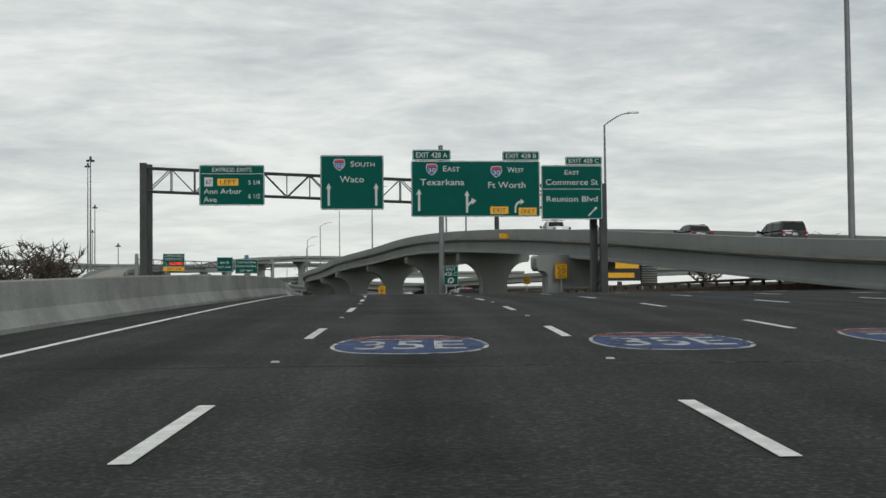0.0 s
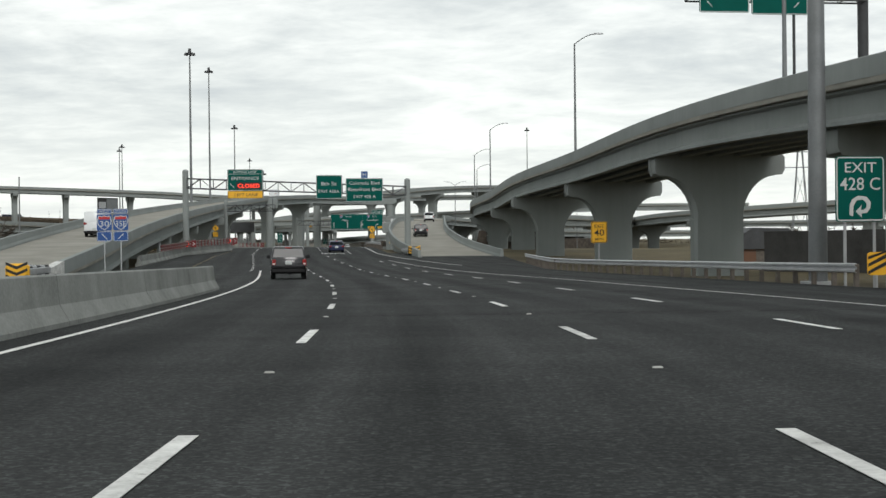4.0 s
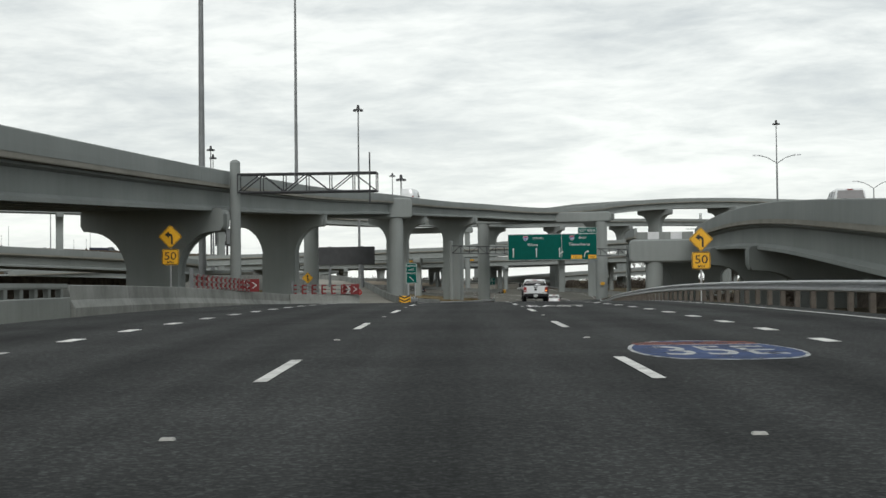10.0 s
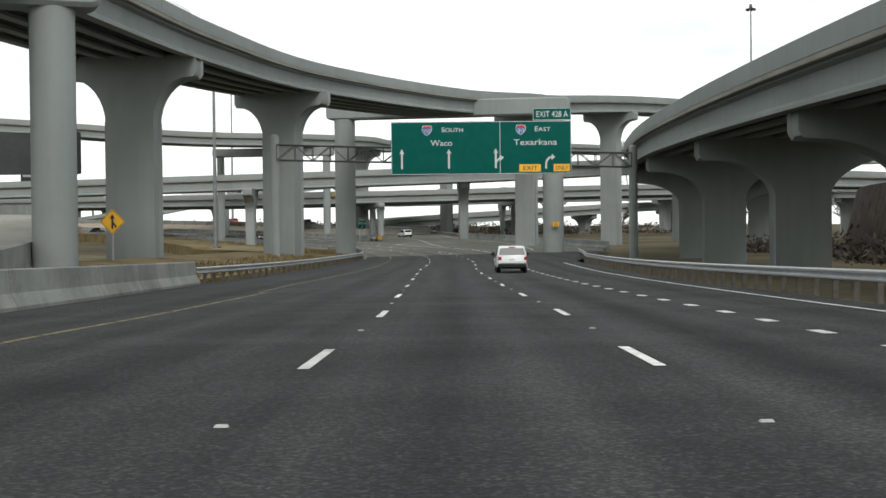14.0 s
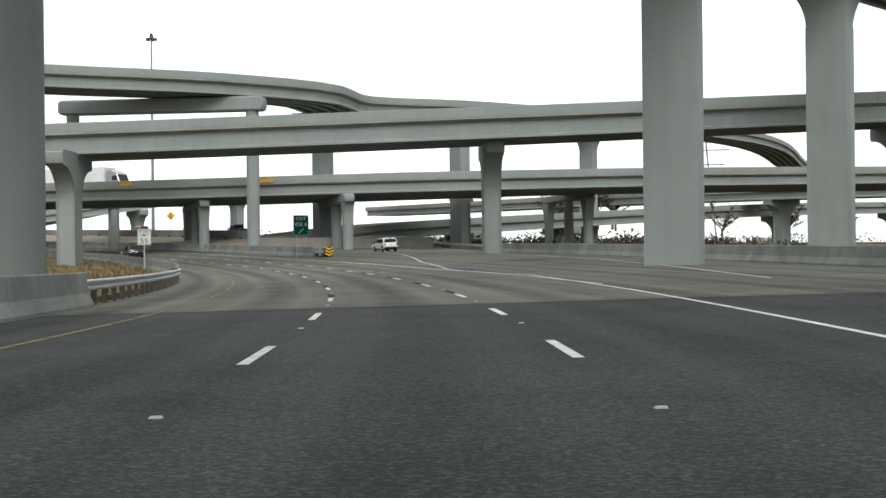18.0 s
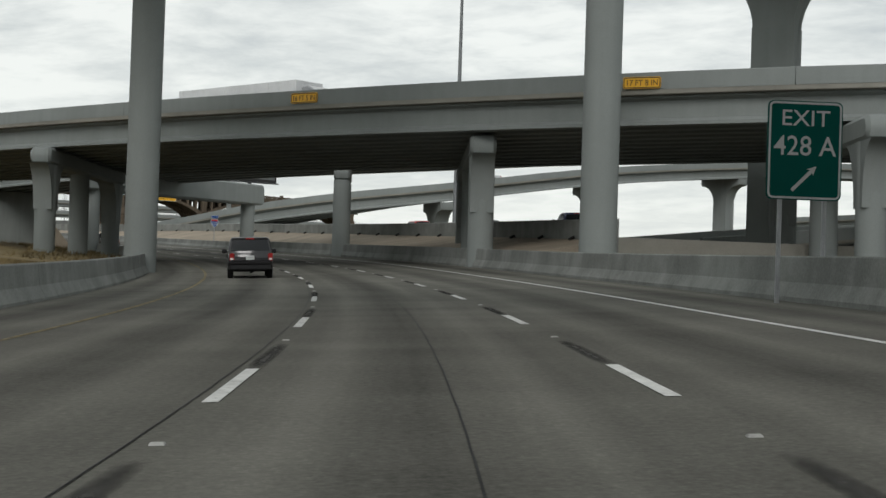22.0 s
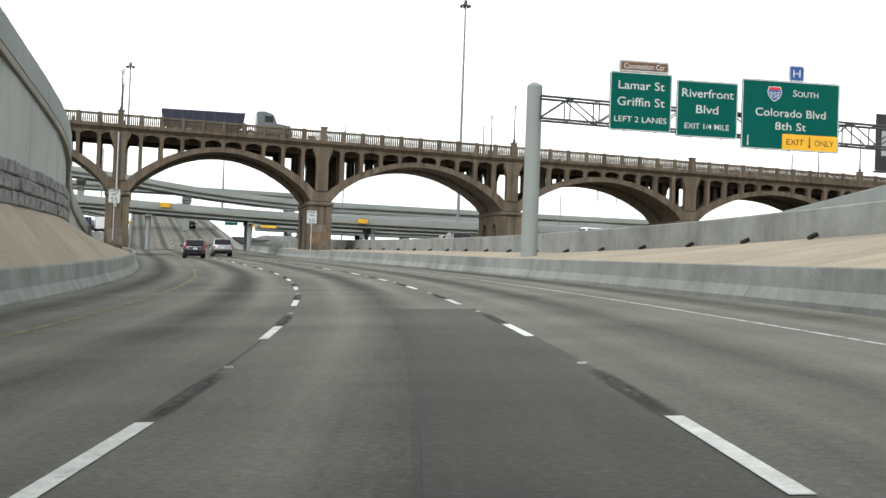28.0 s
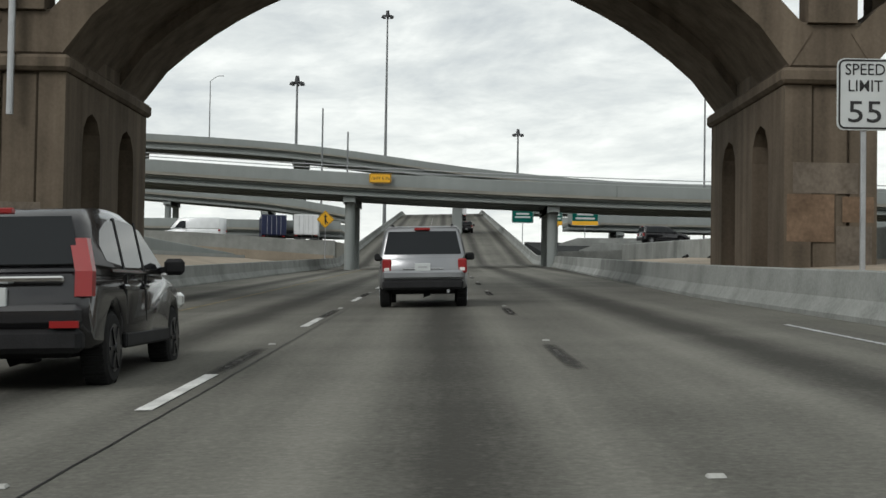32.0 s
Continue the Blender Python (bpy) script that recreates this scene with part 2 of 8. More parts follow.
    l.new(uv.outputs[0], st.inputs["Vector"])
    sc = n.new("ShaderNodeSeparateColor")
    l.new(st.outputs["Color"], sc.inputs[0])
    lot = n.new("ShaderNodeMapRange")
    l.new(mth("POWER", sc.outputs[0], 3.0), lot.inputs[0])
    for i, v in enumerate((0.0, 1.0, 0.80, 1.75) if name == "asphalt" else (0.0, 1.0, 0.95, 1.12)):
        lot.inputs[i + 1].default_value = v
    stone = n.new("ShaderNodeMix")
    stone.data_type, stone.blend_type = "RGBA", "MULTIPLY"
    stone.inputs[0].default_value = 1.0
    l.new(mx.outputs[2], stone.inputs[6])
    l.new(lot.outputs[0], stone.inputs[7])
    l.new(stone.outputs[2], b.inputs["Base Color"])
    b.inputs["Roughness"].default_value = 0.9
    b.inputs["Specular IOR Level"].default_value = 0.06
    bp = n.new("ShaderNodeBump")
    bp.inputs["Strength"].default_value, bp.inputs["Distance"].default_value = 0.35, 0.012
    l.new(fn.outputs["Fac"], bp.inputs["Height"])
    l.new(bp.outputs[0], b.inputs["Normal"])
    MATS[name] = m
    return m


def glass_dark(name, base=(0.012, 0.014, 0.016)):
    m, n, l, b = nodes_of(name)
    b.inputs["Base Color"].default_value = (*base, 1)
    b.inputs["Roughness"].default_value = 0.06
    b.inputs["Specular IOR Level"].default_value = 0.28
    MATS[name] = m
    return m


ASPHALT = road_surface("asphalt", (0.0065, 0.0072, 0.0076), (0.056, 0.059, 0.0585), 0.05, 15.0, 9.0)
PAVE = road_surface("concrete_pavement", (0.055, 0.0535, 0.0475), (0.186, 0.181, 0.159), 0.085, 13.0, 5.0)
RAMPC = surface("ramp_concrete", (0.26, 0.25, 0.22), 0.16, 0.85, grain=24, blotch=0.3)
CONC = surface("concrete", (0.238, 0.257, 0.250), 0.11, 0.85, grain=18, blotch=0.16, streak=0.22)
CONCD = surface("concrete_weathered", (0.228, 0.243, 0.233), 0.16, 0.88, grain=18, blotch=0.25, streak=0.3, rnd=0.12)
BARR = surface("barrier_concrete", (0.228, 0.236, 0.224), 0.27, 0.88, grain=16, blotch=0.5, streak=0.16, rnd=0.12)
DARKC = surface("dark_panel_wall", (0.085, 0.085, 0.083), 0.2, 0.9, grain=10, blotch=0.5, rnd=0.15)
OLDC = surface("old_brown_concrete", (0.13, 0.104, 0.078), 0.28, 0.92, grain=12, blotch=0.5, streak=0.5, tint=(0.08, 0.063, 0.046))
SLOPE = surface("slope_concrete", (0.30, 0.255, 0.20), 0.16, 0.9, grain=10, blotch=0.35, rnd=0.1)
STEEL = surface("galvanised_steel", (0.42, 0.43, 0.44), 0.12, 0.5, metal=0.75, grain=30, blotch=2.0, bump=0.05)
DARKST = surface("dark_steel", (0.07, 0.072, 0.075), 0.15, 0.55, metal=0.4, grain=30, blotch=1.0, bump=0.05)
POLEM = surface("weathered_pole_steel", (0.20, 0.21, 0.215), 0.14, 0.55, metal=0.5, grain=20, blotch=1.0, bump=0.05)
RUST = surface("rusty_rail", (0.16, 0.12, 0.09), 0.25, 0.8, metal=0.3, grain=20, blotch=1.2)
WOODP = surface("guardrail_post_wood", (0.13, 0.115, 0.10), 0.2, 0.9, grain=30, blotch=3.0)
GREEN = paint("sign_green", (0.001, 0.085, 0.068), 0.6, spec=0.08)
BLUE = paint("sign_blue", (0.012, 0.07, 0.26), 0.42)
BROWN = paint("sign_brown", (0.13, 0.06, 0.03), 0.45)
YELL = paint("sign_yellow", (0.80, 0.42, 0.015), 0.45)
WHITE = paint("sign_white", (0.52, 0.545, 0.54), 0.5)
BLACK = paint("sign_black", (0.012, 0.012, 0.012), 0.5)
RED = paint("sign_red", (0.50, 0.025, 0.02), 0.45)
ALUM = paint("sign_back_aluminium", (0.35, 0.36, 0.36), 0.5, 0.4)
LEDP = paint("message_board_black", (0.01, 0.008, 0.008), 0.5)
LED = paint("lit_red_lamp", (1.0, 0.05, 0.02), 0.4, emit=1.6)
MARKW = surface("road_paint_white", (0.62, 0.62, 0.60), 0.22, 0.7, grain=26, blotch=2.5, rnd=0.2)
MARKY = surface("road_paint_yellow", (0.22, 0.18, 0.095), 0.3, 0.75, grain=22, blotch=1.6)
MARKB = surface("road_paint_blue", (0.035, 0.062, 0.15), 0.35, 0.75, grain=22, blotch=1.8)
MARKR = surface("road_paint_red", (0.15, 0.05, 0.04), 0.35, 0.75, grain=22, blotch=1.8)


def worn(mat, keep):
    """Paint that has chipped away in patches, showing the road below."""
    n, l = mat.node_tree.nodes, mat.node_tree.links
    g = n.new("ShaderNodeNewGeometry")
    a = n.new("ShaderNodeTexNoise")
    a.inputs["Scale"].default_value, a.inputs["Detail"].default_value, a.inputs["Roughness"].default_value = 5.0, 9, 0.72
    l.new(g.outputs["Position"], a.inputs["Vector"])
    r = n.new("ShaderNodeMapRange")
    l.new(a.outputs["Fac"], r.inputs[0])
    for i, v in enumerate((keep, keep + 0.09, 0.12, 1.0)):
        r.inputs[i + 1].default_value = v
    l.new(r.outputs[0], n["Principled BSDF"].inputs["Alpha"])
    return mat


MARKF = surface("faded_road_paint_white", (0.42, 0.43, 0.43), 0.25, 0.75, grain=26, blotch=2.5)
for m_, k_ in ((MARKW, 0.30), (MARKY, 0.40), (MARKB, 0.36), (MARKR, 0.40), (MARKF, 0.39)):
    worn(m_, k_)
TAR = surface("tar_seal", (0.016, 0.016, 0.016), 0.3, 0.6, grain=18, blotch=2.0)
SCUFF = surface("dark_line_mask", (0.068, 0.066, 0.061), 0.3, 0.9, grain=18, blotch=1.5)
sn, sl = SCUFF.node_tree.nodes, SCUFF.node_tree.links
s_tc, s_sep = sn.new("ShaderNodeTexCoord"), sn.new("ShaderNodeSeparateXYZ")
sl.new(s_tc.outputs["Generated"], s_sep.inputs[0])
s_nz = sn.new("ShaderNodeTexNoise")
s_nz.inputs["Scale"].default_value, s_nz.inputs["Detail"].default_value = 5.0, 4
sl.new(sn.new("ShaderNodeNewGeometry").outputs["Position"], s_nz.inputs["Vector"])


def smath(op, a, b, c=None):
    k = sn.new("ShaderNodeMath")
    k.operation, k.use_clamp = op, op == "MULTIPLY"
    for i, v in enumerate((a, b, c)):
        if isinstance(v, (int, float)):
            k.inputs[i].default_value = v
        elif v is not None:
            sl.new(v, k.inputs[i])
    return k.outputs[0]


# worn away towards its edges and ends
s_x = smath("SUBTRACT", 1.0, smath("ABSOLUTE", smath("MULTIPLY_ADD", s_sep.outputs["X"], 2.0, -1.0), 0.0))
s_y = smath("SUBTRACT", 1.0, smath("ABSOLUTE", smath("MULTIPLY_ADD", s_sep.outputs["Y"], 2.0, -1.0), 0.0))
s_a = smath("MULTIPLY", smath("MULTIPLY", s_x, 1.1), smath("MULTIPLY", s_y, 1.8))
sl.new(smath("MULTIPLY", s_a, smath("MULTIPLY_ADD", s_nz.outputs["Fac"], 1.5, 0.05)), sn["Principled BSDF"].inputs["Alpha"])
PATCH = road_surface("dark_concrete_patch", (0.045, 0.0445, 0.0415), (0.118, 0.116, 0.108), 0.03, 13.0, 5.0)
DIRT = surface("dry_grass_ground", (0.115, 0.095, 0.058), 0.35, 0.95, grain=3.0, blotch=0.05, tint=(0.11, 0.095, 0.05), bump=0.4)
GRASS = surface("dry_grass", (0.19, 0.145, 0.075), 0.35, 0.95, grain=9, blotch=0.4, tint=(0.12, 0.10, 0.05), bump=0.5)
BUSH = surface("brush", (0.075, 0.063, 0.052), 0.4, 0.95, grain=5, blotch=0.8)
CARW = paint("white_car_paint", (0.70, 0.72, 0.73), 0.28, coat=0.6)
CARS = paint("silver_car_paint", (0.27, 0.275, 0.285), 0.30, 0.6, coat=0.6)
CARK = paint("dark_grey_car_paint", (0.016, 0.015, 0.017), 0.22, 0.25, coat=0.6)
CARB = paint("dark_blue_car_paint", (0.012, 0.018, 0.06), 0.28, 0.3, coat=0.7)
CARR = paint("red_car_paint", (0.30, 0.012, 0.012), 0.3, 0.1, coat=0.7)
RUBBER = surface("tyre_rubber", (0.018, 0.018, 0.018), 0.2, 0.85, grain=40, blotch=3)
PLAST = surface("black_plastic", (0.022, 0.022, 0.023), 0.2, 0.6, grain=60, blotch=3)
GLASS = glass_dark("tinted_glass")
LAMPR = paint("red_lens", (0.26, 0.006, 0.006), 0.3, coat=0.1)
LAMPON = paint("lit_brake_lens", (0.9, 0.03, 0.015), 0.3, emit=0.7)
LAMPC = paint("clear_lens", (0.75, 0.75, 0.72), 0.15, coat=0.8)
AMBER = paint("lit_amber_lens", (1.0, 0.40, 0.04), 0.3, emit=0.8)
CHROME = paint("chrome", (0.6, 0.6, 0.6), 0.12, 1.0)
TRAILER = surface("white_trailer_panel", (0.62, 0.63, 0.64), 0.1, 0.5, grain=10, blotch=0.5)
RIM = paint("dark_wheel_rim", (0.03, 0.03, 0.032), 0.3, 0.6)
RIMS = paint("silver_wheel_rim", (0.4, 0.4, 0.41), 0.3, 0.8)

# ---- geometry helpers ----


class MB:
    """Collects vertices and faces of one mesh."""

    def __init__(self):
        self.v, self.f, self.uv = [], [], None

    def face(self, *pts):
        i = len(self.v)
        self.v += [tuple(p) for p in pts]
        self.f.append(tuple(range(i, i + len(pts))))
        return self

    def box(self, x0, y0, z0, x1, y1, z1, bev=0.0):
        b = min(bev, (x1 - x0) * 0.45, (y1 - y0) * 0.45, (z1 - z0) * 0.45)
        if b <= 0:
            return self.loft([[(x0, y0, z0), (x1, y0, z0), (x1, y1, z0), (x0, y1, z0)], [(x0, y0, z1), (x1, y0, z1), (x1, y1, z1), (x0, y1, z1)]])

        def ring(d, z):
            k = b - d
            return [(x0 + d + k, y0 + d, z), (x1 - d - k, y0 + d, z), (x1 - d, y0 + d + k, z), (x1 - d, y1 - d - k, z), (x1 - d - k, y1 - d, z), (x0 + d + k, y1 - d, z), (x0 + d, y1 - d - k, z), (x0 + d, y0 + d + k, z)]
        return self.loft([ring(b * 0.99, z0), ring(0, z0 + b), ring(0, z1 - b), ring(b * 0.99, z1)])

    def loft(self, rings, cap=True, closed=True):
        base, n = len(self.v), len(rings[0])
        for r in rings:
            self.v += [tuple(p) for p in r]
        for a in range(len(rings) - 1):
            for i in range(n if closed else n - 1):
                j = (i + 1) % n
                self.f.append((base + a * n + i, base + a * n + j, base + (a + 1) * n + j, base + (a + 1) * n + i))
        if cap and closed:
            self.f.append(tuple(base + i for i in reversed(range(n))))
            self.f.append(tuple(base + (len(rings) - 1) * n + i for i in range(n)))
        return self

    def tube(self, p, q, r0, r1=None, n=10, cap=True):
        r1 = r0 if r1 is None else r1
        p, q = Vector(p), Vector(q)
        d = (q - p).normalized()
        a = d.orthogonal().normalized()
        b = d.cross(a)
        ring = lambda c, r: [c + (a * math.cos(k * math.tau / n) + b * math.sin(k * math.tau / n)) * r for k in range(n)]
        return self.loft([ring(p, r0), ring(q, r1)], cap)

    def disc_stack(self, axis_pts, radii, n=20, axis="x"):
        rings = []
        for c, r in zip(axis_pts, radii):
            ring = []
            for k in range(n):
                a = k * math.tau / n
                if axis == "x":
                    ring.append((c[0], c[1] + r * math.cos(a), c[2] + r * math.sin(a)))
                else:
                    ring.append((c[0] + r * math.cos(a), c[1] + r * math.sin(a), c[2]))
            rings.append(ring)
        return self.loft(rings)

    def prism(self, outline, y0, y1, bev=0.0):
        """outline in x, z; extruded along y, edges rounded by bev."""
        if bev <= 0:
            return self.loft([[(x, y0, z) for x, z in outline], [(x, y1, z) for x, z in outline]])
        cx = sum(p[0] for p in outline) / len(outline)
        cz = sum(p[1] for p in outline) / len(outline)
        ins = []
        n = len(outline)
        for i in range(n):
            (ax, az), (bx, bz), (cx_, cz_) = outline[i - 1], outline[i], outline[(i + 1) % n]
            n1 = Vector((az - bz, bx - ax)).normalized()
            n2 = Vector((bz - cz_, cx_ - bx)).normalized()
            m = n1 + n2
            m = m / max(0.6, m.dot(n1)) if m.length > 0 else m
            ins.append((bx + m.x * bev, bz + m.y * bev))
        return self.loft([[(x, y0, z) for x, z in ins], [(x, y0 + bev, z) for x, z in outline], [(x, y1 - bev, z) for x, z in outline], [(x, y1, z) for x, z in ins]])

    def mesh(self, name, smooth=0.0):
        me = bpy.data.meshes.new(name)
        me.from_pydata(self.v, [], self.f)
        me.validate()
        if self.uv is not None:
            lay = me.uv_layers.new(name="road")
            idx = np.empty(len(me.loops), dtype=np.int32)
            me.loops.foreach_get("vertex_index", idx)
            lay.data.foreach_set("uv", np.array(self.uv, dtype=np.float32)[idx].ravel())
        bm = bmesh.new()
        bm.from_mesh(me)
        bmesh.ops.recalc_face_normals(bm, faces=bm.faces)
        if smooth:
            lim = math.cos(radians(smooth))
            for f in bm.faces:
                f.smooth = True
            for ed in bm.edges:
                lf = ed.link_faces
                ed.smooth = len(lf) == 2 and lf[0].normal.dot(lf[1].normal) > lim
        bm.to_mesh(me)
        bm.free()
        return me


def part(name, mb, mat, parent=None, label="", smooth=0.0, m=None):
    me = mb if isinstance(mb, bpy.types.Mesh) else mb.mesh(name, smooth)
    if mat is not None and not me.materials:
        me.materials.append(mat)
    ob = new(name, me)
    if m is not None:
        ob.matrix_basis = m
    ob.parent = parent
    if label:
        tagged(ob, label)
    return ob


def thing(name, label, category, group="", kind="", m=None):
    ob = new(name)
    ob.empty_display_size = 0.3
    if m is not None:
        ob.matrix_basis = m
    return tagged(ob, label, category, group, kind)


def spline(q, t, z):
    g = np.gradient(z, t)
    i = np.clip(np.searchsorted(t, q, side="right") - 1, 0, len(t) - 2)
    h = t[i + 1] - t[i]
    u = (q - t[i]) / h
    return (2 * u**3 - 3 * u**2 + 1) * z[i] + (u**3 - 2 * u**2 + u) * h * g[i] + (-2 * u**3 + 3 * u**2) * z[i + 1] + (u**3 - u**2) * h * g[i + 1]


# axis of the driving lane: metres along, x, y, height of the pavement
AXIS = np.array([
    (0.0, 0.0, 0.0, -1.12), (39.0, -0.78, 38.96, 0.06), (78.9, -3.46, 78.75, 0.62), (119.6, -8.74, 119.15, 0.4), (160.9, -17.26, 159.57, -0.07),
    (202.5, -27.92, 199.8, -0.36), (244.4, -39.45, 240.07, -0.0), (287.1, -50.57, 281.28, 0.86), (331.3, -61.15, 324.16, 0.89), (377.0, -70.39, 368.88, 0.08),
    (423.6, -78.0, 414.91, -0.95), (470.0, -85.31, 460.72, -1.7), (515.5, -92.45, 505.68, -1.98), (559.5, -101.96, 548.57, -2.14), (601.3, -115.34, 588.2, -2.08),
    (641.4, -132.22, 624.48, -1.78), (680.4, -152.21, 658.03, -1.25), (719.5, -175.84, 689.07, -0.54), (759.1, -203.12, 717.76, 0.14), (799.0, -233.58, 743.55, 0.92),
    (838.3, -266.18, 765.48, 1.87), (877.8, -301.04, 784.04, 2.89), (918.3, -337.36, 802.02, 3.86), (958.9, -373.76, 819.99, 4.94), (999.5, -410.16, 837.95, 6.03)])
S_END, D_END = 999.5, Vector((-0.8965, 0.4425))


def axis_xy(s):
    if s < 0:
        return Vector((0.006 * -s, s)), 0.0
    if s > S_END:
        p = Vector((-410.16, 837.95)) + D_END * (s - S_END)
        return p, math.atan2(-D_END.x, D_END.y)
    q = np.array([s, s + 0.5])
    x, y = spline(q, AXIS[:, 0], AXIS[:, 1]), spline(q, AXIS[:, 0], AXIS[:, 2])
    return Vector((x[0], y[0])), math.atan2(-(x[1] - x[0]), y[1] - y[0])


def axis_dir(s):
    p, a = axis_xy(s)
    return Vector((-math.sin(a), math.cos(a), 0))


def road_z(s):
    if s < 0:
        return -1.12 + 0.034 * s
    if s > S_END:
        k = s - S_END
        return 6.03 + 0.027 * k + 0.055 * max(0, min(k, 190) - 15) - 0.0002 * max(0, k - 190) ** 2
    return float(spline(np.array([s]), AXIS[:, 0], AXIS[:, 3])[0])


# crossfall of the curve in degrees, and how far out it reaches
FALL = [(500, 0), (530, 0.5), (545, 0.85), (574, 1.4), (601, 2.1), (628, 2.5), (680, 2.4), (706, 2.7), (800, 2.7), (838, 2.2), (864, 1.9), (891, 1.7), (1250, 1.7)]
REACH = [(560, 16), (900, 16), (950, 30), (985, 120)]


def crossfall(s, u):
    w = float(np.interp(s, [a for a, b in REACH], [b for a, b in REACH]))
    return math.tan(radians(float(np.interp(s, [a for a, b in FALL], [b for a, b in FALL])))) * max(-w, min(w, u))


def RP(s, u=0.0, dz=0.0):
    p, a = axis_xy(s)
    return Vector((p.x + math.cos(a) * u, p.y + math.sin(a) * u, road_z(s) + dz + crossfall(s, u)))


def RM(s, u=0.0, dz=0.0, turn=0.0):
    """A pose on the road: local y ahead along the road, x to the right."""
    p, a = axis_xy(s)
    q = RP(s, u, dz)
    return Matrix.Translation(q) @ Matrix.Rotation(a + radians(turn), 4, "Z")


def lin(v, table):
    return float(np.interp(v, [r[0] for r in table], [r[1] for r in table]))


def srange(a, b, step):
    n = max(1, int(round((b - a) / step)))
    return [a + (b - a) * i / n for i in range(n + 1)]


def road_sheet(name, s0, s1, left, right, dz, mat, step=2.0, cols=4, parent=None):
    """A strip of pavement between left(s) and right(s)."""
    mb = MB()
    mb.uv = []
    ss = srange(s0, s1, step)
    for s in ss:
        a, b = left(s), right(s)
        for c in range(cols + 1):
            u = a + (b - a) * c / cols
            mb.v.append(tuple(RP(s, u, dz)))
            mb.uv.append((u, s))
    n = cols + 1
    for i in range(len(ss) - 1):
        for c in range(cols):
            k = i * n + c
            mb.f.append((k, k + 1, k + n + 1, k + n))
    return part(name, mb, mat, parent)


def path_frames(pts):
    """For world points: the point, the level direction to the right, and the forward direction."""
    out = []
    for i, p in enumerate(pts):
        a, b = pts[max(0, i - 1)], pts[min(len(pts) - 1, i + 1)]
        d = Vector((b[0] - a[0], b[1] - a[1], 0)).normalized()
        out.append((Vector(p), Vector((d.y, -d.x, 0)), d))
    return out


def sweep(mb, frames, profile, closed=True):
    rings = [[p + r * x + Vector((0, 0, z)) for x, z in profile] for p, r, d in frames]
    return mb.loft(rings, cap=closed, closed=closed)


def smooth_path(ctrl, step=4.0):
    """Control points (s, u, dz) on the road's frame, joined by a smooth curve in the world."""
    w = [c if isinstance(c, Vector) else RP(*c) for c in ctrl]
    d = [0.0]
    for a, b in zip(w, w[1:]):
        d.append(d[-1] + (Vector((b.x - a.x, b.y - a.y))).length)
    d = np.array(d)
    n = max(2, int(d[-1] / step))
    q = np.linspace(0, d[-1], n + 1)
    xs, ys, zs = (spline(q, d, np.array([p[k] for p in w])) for k in range(3))
    return [Vector((x, y, z)) for x, y, z in zip(xs, ys, zs)]


PARAPET = [(-0.22, 0.0), (0.22, 0.0), (0.22, 0.12), (0.13, 0.32), (0.10, 0.86), (-0.16, 0.86), (-0.20, 0.82), (-0.22, 0.3)]


def overpass(label, ctrl, width, girders=5, depth=1.45, step=5.0, joint=38.0, road_mat=None, bank=0.0):
    """A flyover: slab, two parapets with joints, and I-girders below."""
    pts = smooth_path(ctrl, step)
    h = width / 2
    fr = [(p - Vector((0, 0, bank * h)), r + Vector((0, 0, bank)), d) for p, r, d in path_frames(pts)]
    ob = thing("overpass", label, "bridge")
    part("roadway", sweep(MB(), fr, [(-h + 0.02, -0.24), (h - 0.02, -0.24), (h, -0.20), (h, 0.0), (-h, 0.0), (-h, -0.20)]), road_mat or RAMPC, ob)
    n = max(1, round(joint / step))
    for side in (-1, 1):
        prof = [(x * (1 if side < 0 else -1), z) for x, z in PARAPET]
        if side > 0:
            prof = prof[::-1]
        for i in range(0, len(fr) - 1, n):
            seg = fr[i:i + n + 1]
            if len(seg) < 2:
                continue
            seg = [(p + r * (side * (h - 0.20)), r, d) for p, r, d in seg]
            seg[0] = (seg[0][0] + seg[0][2] * 0.03, seg[0][1], seg[0][2])
            part("parapet", sweep(MB(), seg, prof), CONC, ob)
    gp = [(-0.42, -0.26), (-0.42, -0.36), (-0.11, -0.46), (-0.11, -depth + 0.10), (-0.33, -depth - 0.06), (-0.33, -depth - 0.24), (0.33, -depth - 0.24), (0.33, -depth - 0.06), (0.11, -depth + 0.10), (0.11, -0.46), (0.42, -0.36), (0.42, -0.26)]
    for g in range(girders):
        x = -h + 0.75 + (width - 1.5) * g / (girders - 1)
        part("girder", sweep(MB(), [(p + r * x, r, d) for p, r, d in fr], gp[::-1]), CONC, ob)
    return ob, fr


def frame_near(fr, xy):
    return min(fr, key=lambda f: (f[0].x - xy[0]) ** 2 + (f[0].y - xy[1]) ** 2)


def flare_outline(capw, cap_h, rise, shaft, top, base):
    """Outline (x, z) of a flared pier: shaft that widens in a curve into a hammerhead cap."""
    h, s = capw / 2, shaft / 2
    right = [(s, base), (s, top - cap_h - rise)]
    for k in range(1, 9):
        a = k / 8 * math.pi / 2
        right.append((s + (h - 0.35 - s) * (1 - math.cos(a)), top - cap_h - rise + rise * math.sin(a)))
    right += [(h - 0.12, top - cap_h + 0.02), (h, top - cap_h + 0.25), (h, top - 0.12), (h - 0.12, top)]
    return right + [(-x, z) for x, z in reversed(right)]


